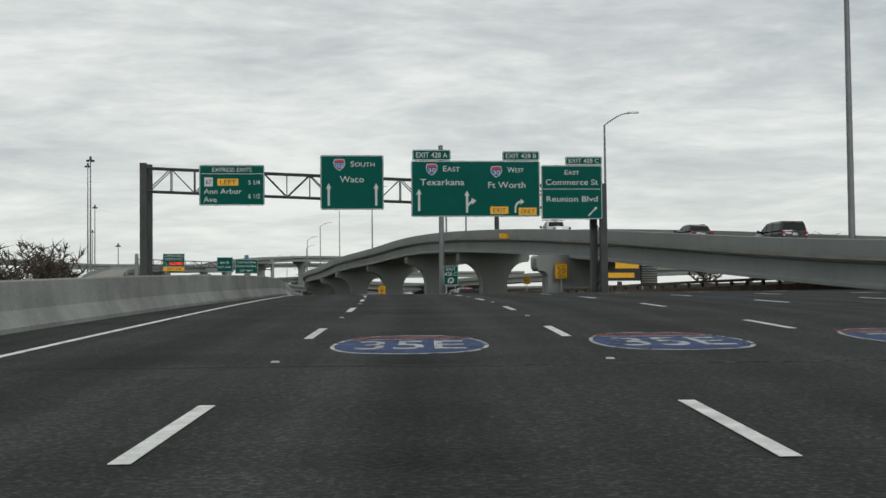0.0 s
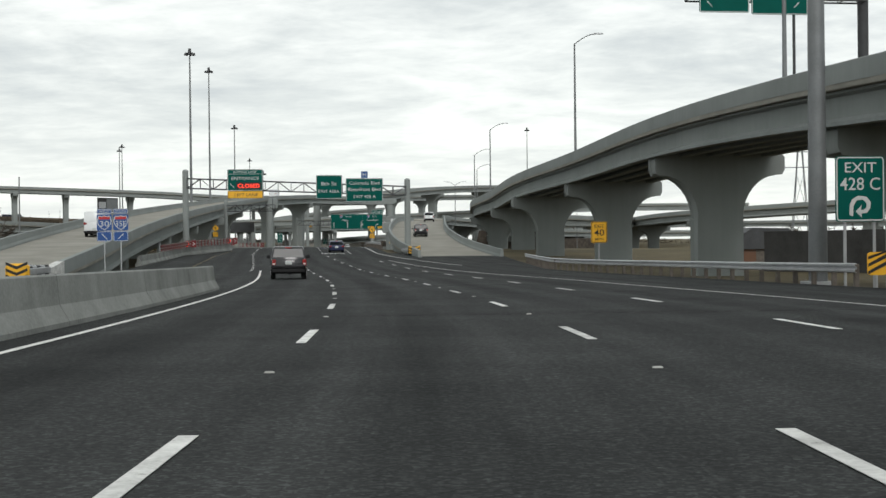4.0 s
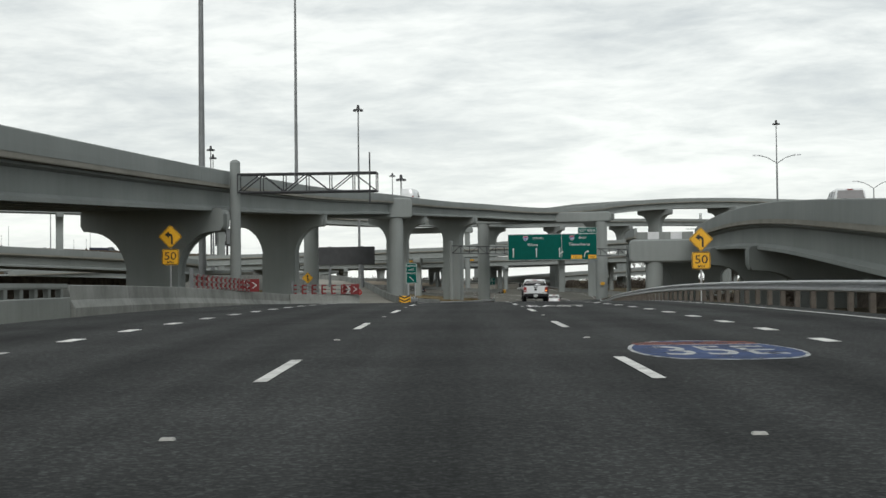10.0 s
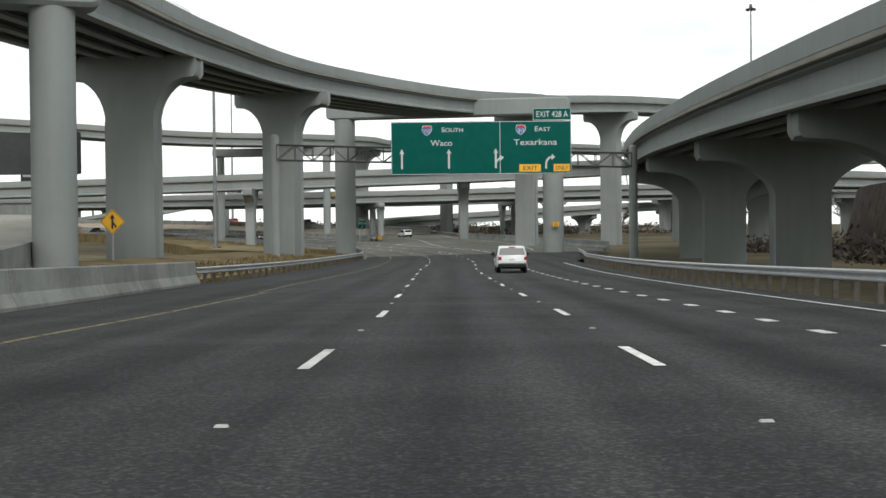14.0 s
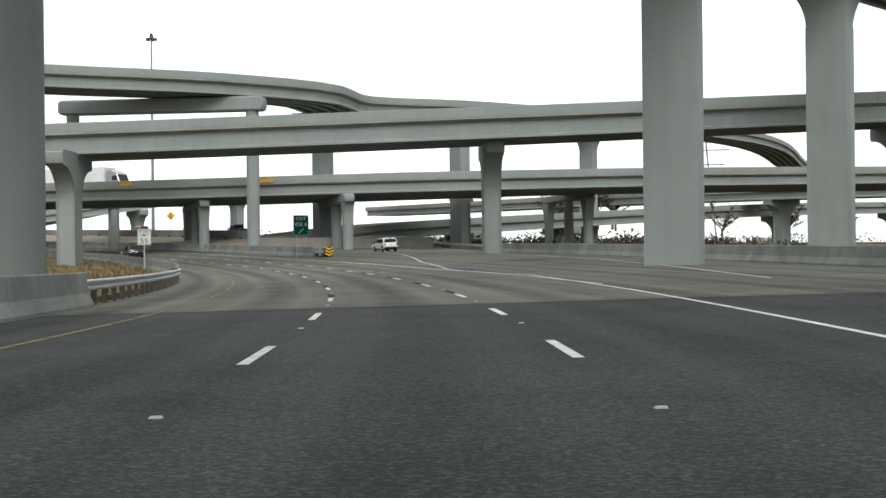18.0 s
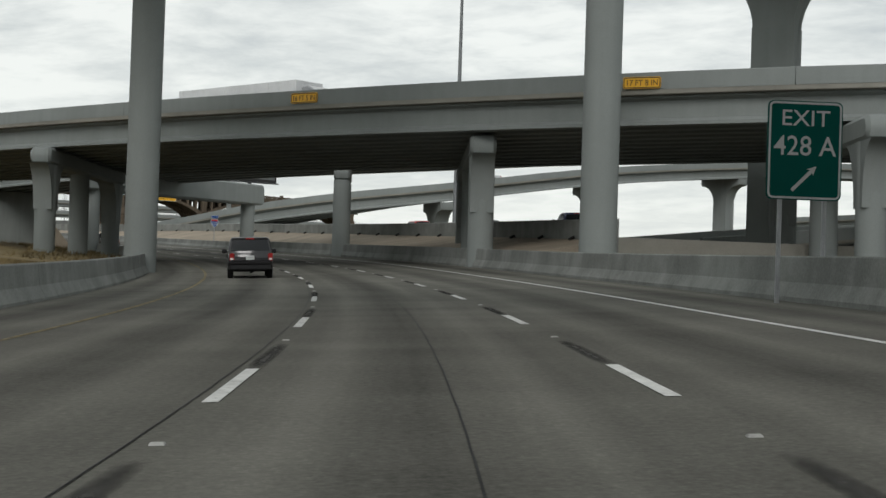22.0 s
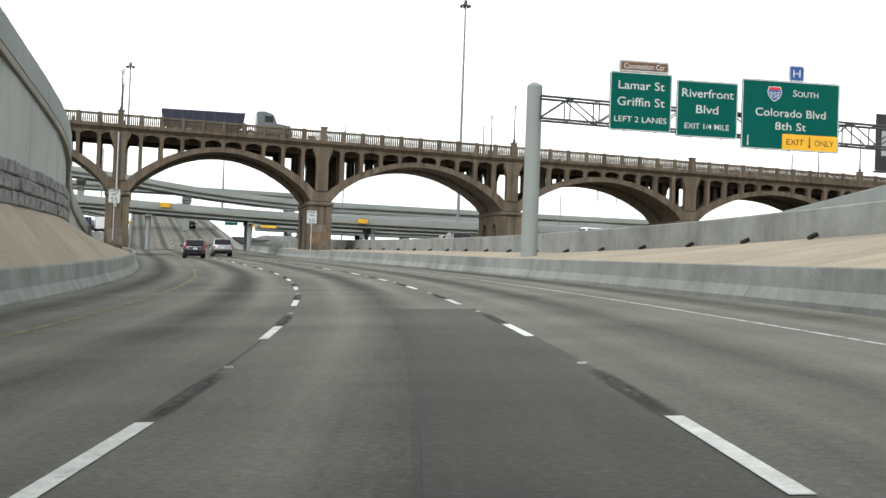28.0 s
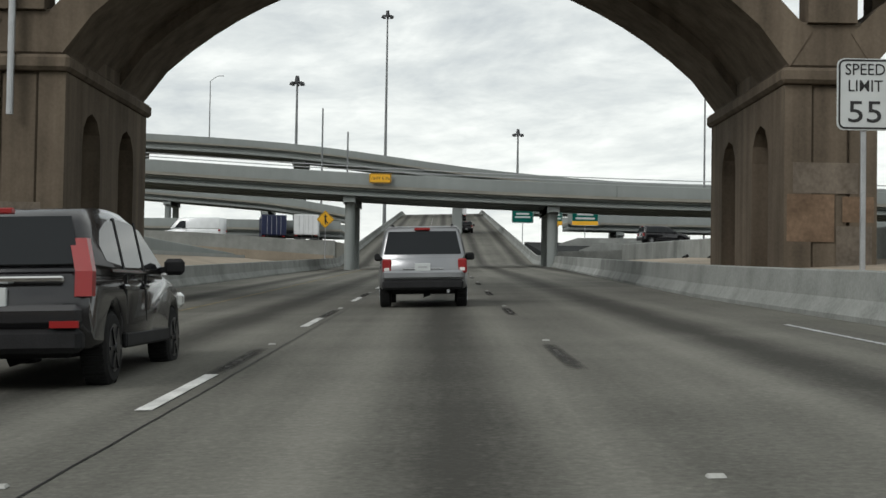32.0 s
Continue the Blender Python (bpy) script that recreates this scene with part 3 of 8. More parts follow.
def flared_pier(s, u, base_dz, fr, capw=8.6, shaft=2.5, thick=2.0, depth=1.45, label="grey concrete bridge pier with a flared hammerhead cap", rise=3.2, at=None):
    p = Vector(at) if at else RP(s, u)
    f = frame_near(fr, p)
    top = f[0].z - depth - 0.24
    ob = thing("bridge_pier", label, "bridge pier", "bridge piers")
    base = road_z(s) + base_dz
    rise = min(rise, max(0.6, (top - base) * 0.5))
    m = Matrix((( f[1].x, f[2].x, 0, p.x), (f[1].y, f[2].y, 0, p.y), (0, 0, 1, 0), (0, 0, 0, 1)))
    o = flare_outline(capw, 1.1, rise, shaft, top, base - 1.0)
    cut = 2
    cap = [o[1]] + o[2:-2] + [o[-2]]
    part("pier_cap", MB().prism(cap[::-1], -thick / 2, thick / 2, 0.16), CONC, ob, smooth=35)
    part("column", MB().prism([o[0], o[1], o[-2], o[-1]][::-1], -thick / 2 + 0.003, thick / 2 - 0.003, 0.22), CONC, ob)
    ob.matrix_basis = m
    return ob


def straddle(a, b, top, cap_h, dia, base_dz, ext=2.0, thick=2.2, label="grey concrete straddle bent with two round columns"):
    """Bent over the road: round columns at a and b (s, u), a heavy cap between them with its top at height top."""
    return straddle_w(RP(*a), RP(*b), top, cap_h, dia, base_dz, ext, thick, label)


def straddle_w(pa, pb, top, cap_h, dia, base_dz, ext, thick, label):
    ob = thing("straddle_bent", label, "bridge pier", "bridge piers")
    d = Vector((pb.x - pa.x, pb.y - pa.y, 0))
    L = d.length
    d.normalize()
    m = Matrix(((d.x, -d.y, 0, pa.x), (d.y, d.x, 0, pa.y), (0, 0, 1, 0), (0, 0, 0, 1)))
    r = 0.45
    o = [(-ext, top - cap_h + r), (-ext + r * 0.3, top - cap_h + r * 0.3), (-ext + r, top - cap_h), (L + ext - r, top - cap_h), (L + ext - r * 0.3, top - cap_h + r * 0.3), (L + ext, top - cap_h + r),
         (L + ext, top - r), (L + ext - r * 0.3, top - r * 0.3), (L + ext - r, top), (-ext + r, top), (-ext + r * 0.3, top - r * 0.3), (-ext, top - r)]
    part("bent_cap", MB().prism(o, -thick / 2, thick / 2, 0.18), CONC, ob, smooth=40)
    for x, q in ((0, pa), (L, pb)):
        part("column", MB().tube((x, 0, q.z + base_dz - 1), (x, 0, top - cap_h + 0.02), dia / 2, n=24), CONC, ob, smooth=40)
    ob.matrix_basis = m
    return ob


def swap_xy(mb):
    """Turns an outline drawn in (along, up) and extruded across into across, along, up."""
    mb.v = [(y, x, z) for x, y, z in mb.v]
    mb.f = [tuple(reversed(q)) for q in mb.f]
    return mb


TEXT = {}


def text_mesh(txt):
    """Flat letters of the built-in font: cap height 1, centred across, standing on z = 0, facing -y."""
    if txt not in TEXT:
        cu = bpy.data.curves.new("letters", "FONT")
        cu.body, cu.align_x, cu.resolution_u = txt, "CENTER", 3
        if txt in ("South", "East", "West"):
            cu.small_caps_scale = 0.8
            for ch in cu.body_format:
                ch.use_small_caps = True
        cu.offset = 0.004
        ob = bpy.data.objects.new("letters", cu)
        scene.collection.objects.link(ob)
        me = bpy.data.meshes.new_from_object(ob.evaluated_get(bpy.context.evaluated_depsgraph_get()))
        bpy.data.objects.remove(ob)
        TEXT[txt] = ([tuple(v.co) for v in me.vertices], [tuple(p.vertices) for p in me.polygons])
        bpy.data.meshes.remove(me)
    return TEXT[txt]


for words in ("15 FT 5 IN", "15 FT 6 IN", "16 FT 5 IN", "17 FT 8 IN", "20", "30", "35E", "40", "428 A", "428 C", "5 1/4", "50", "55", "6 1/2", "67", "8th St", "Ann Arbor", "Ave", "Blvd", "CLOSED", "Colorado Blvd", "Commerce St", "Convention Ctr", "East", "ENTRANCE", "EXIT", "EXIT 1/4 MILE", "EXIT 428 A", "EXIT 428 B", "EXIT 428 C", "EXIT 428A", "EXPRESS", "EXPRESS EXITS", "EXPRESS LANE", "Ft Worth", "Griffin St", "H", "LANE", "LEFT", "LEFT 2 LANES", "LEFT LANE", "LIMIT", "Lamar St", "MPH", "ONLY", "Reunion Blvd", "Riverfront", "Riverfront Blvd", "South", "SPEED", "STOP", "Texarkana", "West", "Waco"):
    text_mesh(words)

# ---- ground ----


def build_ground():
    xs = sorted(set([-3500, -2200, -1400, -1000] + list(range(-760, 261, 10)) + [320, 420, 600, 900, 1500, 2600, 3500]))
    ys = sorted(set([-3000, -1500, -700, -300, -140] + list(range(-80, 1161, 10)) + [1250, 1400, 1700, 2200, 3200, 4400]))
    ss = np.arange(-80, 1300, 5.0)
    ax = np.array([tuple(axis_xy(s)[0]) for s in ss])
    az = np.array([road_z(s) for s in ss])
    az = np.where(ss > 985, np.minimum(az, 5.5), az)
    mb = MB()
    for y in ys:
        for x in xs:
            d = np.hypot(ax[:, 0] - x, ax[:, 1] - y)
            k = int(d.argmin())
            w = 1.0 / (d + 8.0) ** 3
            far = float((w * az).sum() / w.sum())
            t = min(1.0, max(0.0, (d[k] - 30) / 60))
            j_ = min(k + 1, len(ss) - 1)
            du = Vector((ax[j_][0] - ax[j_ - 1][0], ax[j_][1] - ax[j_ - 1][1])).normalized()
            side = (x - ax[k][0]) * du.y - (y - ax[k][1]) * du.x
            z = az[k] * (1 - t) + far * t - 0.55 + (1 - t) * crossfall(min(float(ss[k]), 900.0), side)
            mb.v.append((x, y, z))
    n = len(xs)
    for j in range(len(ys) - 1):
        for i in range(n - 1):
            a = j * n + i
            mb.f.append((a, a + 1, a + n + 1, a + n))
    return tagged(part("ground", mb, DIRT), "dry brown grass and bare soil round the interchange", "ground", kind="structure")


build_ground()

# ---- roads ----
L_EDGE = [(-80, -8.5), (150, -6.8), (157, -7.0), (166, -14), (175, -16.5), (258, -15.2), (268, -11.5), (290, -10), (372, -9.2), (385, -10), (402, -10.2), (450, -11.3), (525, -9.4), (536, -8.9), (570, -9.0), (900, -9.4), (960, -10.6), (1000, -10), (1250, -9)]
R_EDGE = [(-80, 34), (0, 33), (60, 30), (105, 20.5), (140, 15), (200, 14.8), (225, 18), (252, 21), (262, 9.4), (300, 9.6), (420, 9.8), (505, 10.2), (525, 14), (560, 22), (600, 23.5), (640, 24), (651, 9.6), (700, 9.0), (900, 7.6), (960, 8.0), (1000, 9), (1250, 9)]
road = thing("road", "multi-lane motorway, dark asphalt then worn grey concrete", "road", kind="structure")
road_sheet("asphalt_pavement", -80, 546.8, lambda s: lin(s, L_EDGE), lambda s: lin(s, R_EDGE), 0.0, ASPHALT, cols=6, parent=road)
road_sheet("concrete_pavement", 547, 1250, lambda s: lin(s, L_EDGE), lambda s: lin(s, R_EDGE), 0.0, PAVE, cols=6, parent=road)
# exit road that leaves to the right
road_sheet("exit_pavement", 606, 800, lambda s: lin(s, [(606, 9), (651, 9.6), (690, 20), (740, 38), (800, 66)]), lambda s: lin(s, [(606, 23.4), (651, 29), (690, 40), (740, 60), (800, 90)]), 0.006, PAVE, cols=4, parent=road)


def painted(name, s0, s1, u, w, mat, dz=0.007, step=3.0):
    uu = u if callable(u) else (lambda s: u)
    mb = MB()
    ss = srange(s0, s1, step)
    for s in ss:
        mb.v += [tuple(RP(s, uu(s) - w / 2, dz)), tuple(RP(s, uu(s) + w / 2, dz))]
    for i in range(len(ss) - 1):
        mb.f.append((2 * i, 2 * i + 1, 2 * i + 3, 2 * i + 2))
    return part(name, mb, mat, road)


DASH = MB().box(-0.065, 0, 0, 0.065, 3.05, 0.004).mesh("lane_dash")
DOT = MB().box(-0.11, 0, 0, 0.11, 0.95, 0.004).mesh("lane_dot")
MASK = MB().box(-0.11, 0, 0, 0.11, 4.0, 0.002).mesh("dark_mask")


def put_flat(name, me, mat, s, u, dz=0.004, length=3.05):
    a, b = RP(s, u, dz), RP(s + length, u, dz)
    d = (b - a).normalized()
    r = (RP(s, u + 1, dz) - RP(s, u, dz)).normalized()
    k = r.cross(d)
    return part(name, me, mat, road, m=Matrix(((r.x, d.x, k.x, a.x), (r.y, d.y, k.y, a.y), (r.z, d.z, k.z, a.z), (0, 0, 0, 1))))
DASH_AT = [(-1, 7.6), (0, 19.7), (4, 63.7), (9, 123.3), (14, 181.3), (15, 193.1), (16, 204.2), (21, 262), (23, 285.5), (25, 308.7), (26, 320.9), (28, 345.2), (30, 369.2), (34, 419), (39, 480.5), (40, 492.7), (43, 530.1), (45, 551.5), (48, 588), (50, 608.1), (51, 618.8), (53, 638.7), (56, 671.3), (58, 692.8), (60, 714.2), (66, 779.7), (68, 804), (70, 826.1), (72, 846.6), (77, 901.4), (102, 1200)]
LINE_U = [(-80, -1.7), (8, -1.7), (20, -1.7), (65, -1.55), (113, -1.55), (123, -1.55), (204, -1.78), (222, -1.6), (240, -1.62), (262, -1.95), (285, -1.8), (310, -1.62), (335, -1.8), (350, -1.92), (369, -1.85), (419, -1.42), (481, -2.12), (551, -1.88), (606, -1.74), (619, -1.6), (671, -1.72), (714, -1.7), (804, -1.88), (847, -2.05), (868, -2.2), (881, -2.3), (893, -2.3), (903, -2.26), (1200, -2.0)]
line_u = lambda s: lin(s, LINE_U)
lane_w = lambda s: lin(s, [(300, 3.77), (480, 3.7), (560, 3.6)])
for k in range(-6, 102):
    s = lin(k, DASH_AT) if k >= -1 else 19.7 + 12.19 * k
    for side in (0, 1):
        if s > 546:
            put_flat("line_mask", MASK, SCUFF, s + 3.0, line_u(s) + lane_w(s) * side, 0.003)
        if not (side and s > 868):
            put_flat("lane_dash", DASH, MARKW, s, line_u(s) + lane_w(s) * side, 0.007)
    if s < 235:
        put_flat("lane_dash", DASH, MARKW, s + 1.5, line_u(s) + 7.5, 0.007)
    if s < 95:
        put_flat("lane_dash", DASH, MARKW, s + 4, line_u(s) + 11.2, 0.007)
        put_flat("lane_dash", DASH, MARKW, s + 6, line_u(s) + 14.9, 0.007)
        put_flat("lane_dash", DASH, MARKW, s + 6, line_u(s) + 18.6, 0.007)
for k in range(52):
    s = 205.5 + 3.66 * k
    if s < 372:
        put_flat("lane_dot", DOT, MARKW, s, line_u(s) - 4.2, 0.007, 0.9)
for k in range(62):
    s = 262 + 3.66 * k
    if s < 486:
        put_flat("lane_dot", DOT, MARKW, s, line_u(s) + 7.0, 0.007, 0.9)
painted("edge_line", -80, 206, lambda s: line_u(s) - 3.5, 0.13, MARKW)
painted("edge_line", 366, 411, lambda s: line_u(s) - lin(s, [(366, 4.2), (415, 5.0), (480, 3.8)]), 0.13, MARKW)
painted("yellow_line", 411, 438, lambda s: line_u(s) - lin(s, [(366, 4.2), (415, 5.0), (480, 3.8)]), 0.13, MARKY)
painted("ramp_line", 366, 452, lambda s: lin(s, [(366, -6.0), (388, -9.2), (444, -19.0), (452, -20.5)]), 0.13, MARKW)
painted("yellow_line", 438, 1000, lambda s: lin(s, [(438, -6.5), (450, -6.7), (488, -5.8), (640, -5.6), (860, -5.7), (1000, -5.8)]), 0.11, MARKY)
painted("edge_line", 100, 235, lambda s: lin(s, [(100, 9.8), (132, 9.6), (166, 9.0), (211, 7.6), (233, 7.1)]), 0.13, MARKW)
painted("edge_line", 215, 262, lambda s: lin(s, [(215, 11.0), (238, 9.6), (262, 8.0)]), 0.13, MARKW)
painted("edge_line", 262, 500, lambda s: lin(s, [(262, 8.0), (300, 8.6), (500, 8.7)]), 0.12, MARKW)
R_LINE = [(495, 5.4), (528, 5.7), (576, 7.6), (593, 6.2), (652, 5.7), (802, 5.7), (853, 5.1), (1000, 5.6)]
painted("edge_line", 495, 800, lambda s: lin(s, R_LINE), 0.14, MARKW)
painted("edge_line", 800, 912, lambda s: lin(s, R_LINE), 0.09, MARKF)
painted("gore_line", 560, 720, lambda s: lin(s, [(560, 7.2), (592, 6.6), (615, 9.6), (658, 18.5), (720, 40)]), 0.14, MARKW, dz=0.014)
painted("exit_line", 560, 700, lambda s: lin(s, [(560, 13), (600, 18.6), (640, 24), (658, 28), (700, 44)]), 0.12, MARKW, dz=0.014)
rc = random.Random(8)
for u, a, b in ((-1.9, 560, 672), (-1.9, 690, 960), (0.15, 553, 700), (0.05, 700, 752), (0.0, 752, 806)):
    jig = [rc.uniform(-0.007, 0.007) for _ in range(900)]
    painted("crack_seal", a, b, lambda s, u=u, jig=jig: u + line_u(s) * 0.4 + 0.75 + jig[int(s * 2) % 900], 0.016, TAR, 0.0062, 0.5)
road_sheet("dark_lane_patch", 708, 813, lambda s: -0.05, lambda s: lin(s, [(708, 1.5), (716, 1.9), (813, 1.78)]), 0.003, PATCH, cols=2, parent=road)

# ---- barriers and rails ----
JERSEY = [(-0.30, -0.3), (0.30, -0.3), (0.30, 0.08), (0.14, 0.36), (0.09, 0.84), (0.06, 0.87), (-0.06, 0.87), (-0.09, 0.84), (-0.14, 0.36), (-0.30, 0.08)]


def barrier(label, table, s0, s1, seg=9.0, scale=1.0, dz=0.0):
    ob = thing("concrete_barrier", label, "barrier", kind="structure")
    ss = srange(s0, s1, seg)
    dzf = dz if callable(dz) else (lambda s: dz)
    for a, b in zip(ss, ss[1:]):
        pts = [RP(s, lin(s, table), dzf(s)) for s in srange(a + 0.012, b - 0.012, 3.0)]
        part("barrier_segment", sweep(MB(), path_frames(pts), [(x, z * scale) for x, z in JERSEY]), BARR, ob)
    return ob


WBEAM = [(-0.03, 0.44), (0.05, 0.47), (0.05, 0.52), (-0.03, 0.57), (-0.03, 0.61), (0.05, 0.66), (0.05, 0.71), (-0.03, 0.75), (-0.045, 0.75), (0.03, 0.705), (0.03, 0.665), (-0.045, 0.615), (-0.045, 0.565), (0.03, 0.515), (0.03, 0.475), (-0.045, 0.44)]
POSTM = MB().box(-0.08, -0.08, -0.6, 0.08, 0.08, 0.72, 0.02).mesh("guardrail_post")


def guardrail(label, table, s0, s1, face=1, mat=None, step=1.9):
    """Steel W-beam on posts; face: the side (along u) the beam is on."""
    ob = thing("guardrail", label, "guardrail", kind="structure")
    prof = [(x * face, z) for x, z in WBEAM]
    ss = srange(s0, s1, 7.6)
    for a, b in zip(ss, ss[1:]):
        pts = [RP(s, lin(s, table) + face * 0.14) for s in srange(a, b - 0.01, 3.8)]
        part("rail_beam", sweep(MB(), path_frames(pts), prof if face > 0 else prof[::-1]), mat or STEEL, ob)
    for s in srange(s0 + 0.3, s1 - 0.3, step):
        part("post", POSTM, WOODP, ob, m=RM(s, lin(s, table)))
    return ob


def bridge_rail(label, table, s0, s1, mat):
    """Low concrete kerb with short posts and one steel rail."""
    ob = thing("bridge_rail", label, "railing", kind="structure")
    pts = [RP(s, lin(s, table)) for s in srange(s0, s1, 4)]
    fr = path_frames(pts)
    part("kerb", sweep(MB(), fr, [(-0.2, -0.4), (0.2, -0.4), (0.2, 0.42), (0.17, 0.45), (-0.2, 0.45)]), mat, ob)
    part("rail", sweep(MB(), fr, [(-0.1, 0.72), (0.1, 0.72), (0.12, 0.78), (0.1, 0.9), (-0.1, 0.9), (-0.12, 0.8)]), mat, ob)
    me = MB().box(-0.09, -0.14, 0.44, 0.09, 0.14, 0.73, 0.02).mesh("post")
    for s in srange(s0 + 0.8, s1 - 0.8, 1.9):
        part("post", me, mat, ob, m=RM(s, lin(s, table)))
    return ob


barrier("low grey concrete median barrier with dark scuffs", [(-80, -8.3), (0, -7.9), (25, -7.0), (53, -5.9), (103, -6.0), (156, -6.1)], -80, 156)
WORK = [(228, -15.9), (262, -14.2), (280, -9.3), (290, -10.4), (320, -13.4), (346, -14.2), (373, -14.8)]
barrier("pale concrete barrier beside the work zone", WORK, 228, 282)
bridge_rail("low concrete bridge rail on short posts beside the work zone", WORK, 282.3, 317.7, CONCD)
barrier("pale concrete barrier beside the work zone", WORK, 318, 373)
painted("yellow_line", 198, 276, lambda s: lin(s, [(200, -11.2), (223, -10.9), (256, -10.4), (276, -9.0)]), 0.11, MARKY)
barrier("short concrete barrier across the closed lane", [(373, -14.7), (376.2, -9.9)], 373, 376.2)
barrier("concrete barrier at the express lane entrance", [(406, -9.5), (415, -10.3), (452, -11.4)], 406, 452, scale=1.15)
guardrail("galvanised steel guardrail on dark posts along the median", [(452, -11.4), (490, -9.6), (527, -8.6)], 452, 527, 1)
barrier("short concrete barrier round a bridge column", [(527, -8.6), (552, -8.6)], 527, 553, scale=1.1)
guardrail("galvanised steel guardrail on dark posts along the median", [(553, -8.7), (592, -8.6), (606, -8.9)], 553, 606, 1)
for s0, s1, k in ((604, 781, 1.1), (781, 1240, 0.95)):
    barrier("grey concrete median barrier with dark scuffs", [(604, -8.6), (640, -8.8), (680, -8.7), (780, -8.2), (870, -8.9), (945, -10.4), (1000, -9.7), (1250, -9.0)], s0, s1, seg=15.0, scale=k)
for s0, s1, k in ((652, 771, 1.15), (771, 1240, 0.93)):
    barrier("grey concrete barrier with tyre scuffs below the slope", [(652, 9.1), (680, 9.0), (730, 8.4), (810, 8.9), (860, 7.7), (925, 6.6), (1000, 8.6), (1250, 8.6)], s0, s1, seg=15.0, scale=k)
guardrail("galvanised guardrail beside the exit lane", [(150, 15.2), (200, 15.5), (225, 18.5)], 148, 225, -1)
bridge_rail("rust-brown low bridge rail", [(20, 35), (60, 30.8), (108, 20.6), (146, 15.6)], 20, 146, RUST)
guardrail("galvanised steel guardrail on close dark posts beside the lanes", [(262, 10.2), (300, 10.4), (345, 10.4)], 285, 345, -1)
guardrail("steel guardrail under the ramp", [(345, 10.4), (420, 10.5), (500, 10.6), (525, 13)], 345, 525, -1)
guardrail("steel guardrail along the far exit road", [(650, 28.5), (690, 40.8), (740, 60.8)], 652, 740, -1)
barrier("grey concrete barrier beside the exit lane", [(560, 22.6), (600, 23.8), (652, 28.5)], 560, 652, scale=1.1)

# ---- flyovers ----
ramp_a, fr_a = overpass("pale grey concrete flyover ramp on girders", [(-40, 44, -0.6), (20, 33, 0.6), (70, 28, 1.85), (110, 24.2, 4.75), (137, 23.5, 6.7), (192, 25.0, 9.2), (223, 26.8, 8.9), (262, 28.5, 8.0), (293, 30.7, 6.9), (334, 32.6, 6.6), (380, 38, 6.8), (440, 58, 8), (520, 100, 9)], 9.0)
flared_pier(118, 20.4, 0, fr_a, capw=7.0, shaft=4.8, rise=0.8)
for s, u in ((163, 24.6), (195, 25.7), (229, 27.6), (262, 28.5), (293, 30.7), (334, 32.6), (374, 37)):
    flared_pier(s, u, 0, fr_a, shaft=2.7)
ramp_c, fr_c = overpass("pale grey concrete exit ramp that climbs beside the motorway", [(245, 15.5, -0.1), (275, 15.9, 0.5), (300, 16.8, 1.6), (344, 20.0, 4.2), (400, 23.2, 6.6), (419.5, 24.2, 7.3)], 9.0)
ramp_c2, fr_c2 = overpass("wide pale grey concrete ramp bridge beside the motorway", [(420.5, 20.3, 7.5), (450, 20.6, 8.8), (477, 21.2, 9.7), (515, 23.4, 10.4), (530, 25.4, 10.3), (546, 30.6, 10.1), (565, 40.5, 9.7), (585, 53, 10), (606, 80, 10.3), (630, 125, 10.6)], 14.0, girders=8)
straddle((420.6, 15.4), (420.6, 25.4), RP(420, 20).z + 7.1, 2.5, 1.9, -0.5, ext=2.7, thick=2.2, label="broad grey concrete bent with a blunt whitewashed cap")
for s, u in ((352, 20.4), (386, 22.4)):
    flared_pier(s, u, 0, fr_c, shaft=2.7)
for s, u in ((449, 20.8), (477, 21.8), (506, 22.8), (532, 26.1), (562, 39), (586, 54)):
    flared_pier(s, u, 0, fr_c2, capw=12.5, shaft=3.0, rise=2.6)
ob = thing("barrier_wall", "concrete end wall with black and white bands across the ramp head", "barrier", kind="structure")
for k in range(5):
    part("band", MB().box(13.5 + k * 1.22, -0.15, 7.12, 13.5 + (k + 1) * 1.22 - 0.01, 0.12, 7.9, 0.02), (CONCD, TRAILER)[k % 2], ob)
ob.matrix_basis = RM(420.2)
ramp_b, fr_b = overpass("long pale grey concrete flyover that crosses high above the lanes", [(190, -21.6, 0.2), (203, -21.3, 1.0), (217, -21.2, 1.7), (233, -21.1, 2.4), (266, -20.3, 3.6), (310, -20, 5.1), (356, -20.4, 7.6), (403, -21.6, 10.8), (449, -21.4, 14.0), (485, -20.4, 15.9), (520, -15.2, 17.4), (548, 0, 17.9), (566, 10, 19.2), (584, 17.6, 20.6), (605, 37.0, 22.6), (625, 63, 24), (640, 95, 24.5), (655, 140, 25)], 9.2)
for s, u in ((230, -21.5), (270, -20.5), (312, -20.2), (356, -20.0), (403, -21.8), (481, -20.9), (519, -15.6)):
    flared_pier(s, u, 0, fr_b, shaft=2.8)
for s, u in ((584, 17.3), (605, 37.6), (624, 63.8), (640, 95)):
    flared_pier(s, u, 0, fr_b, shaft=2.45, rise=3.6)
approach = thing("ramp_approach", "wide pale concrete approach to the long flyover", "road", kind="structure")
APR = [(70, -40, -0.9), (120, -29, -0.8), (150, -22.5, -0.5), (172, -18.4, -0.2), (190, -17.2, 0.18)]
apu, apz = (lambda s: lin(s, [(a, b) for a, b, c in APR])), (lambda s: lin(s, [(a, c) for a, b, c in APR]))
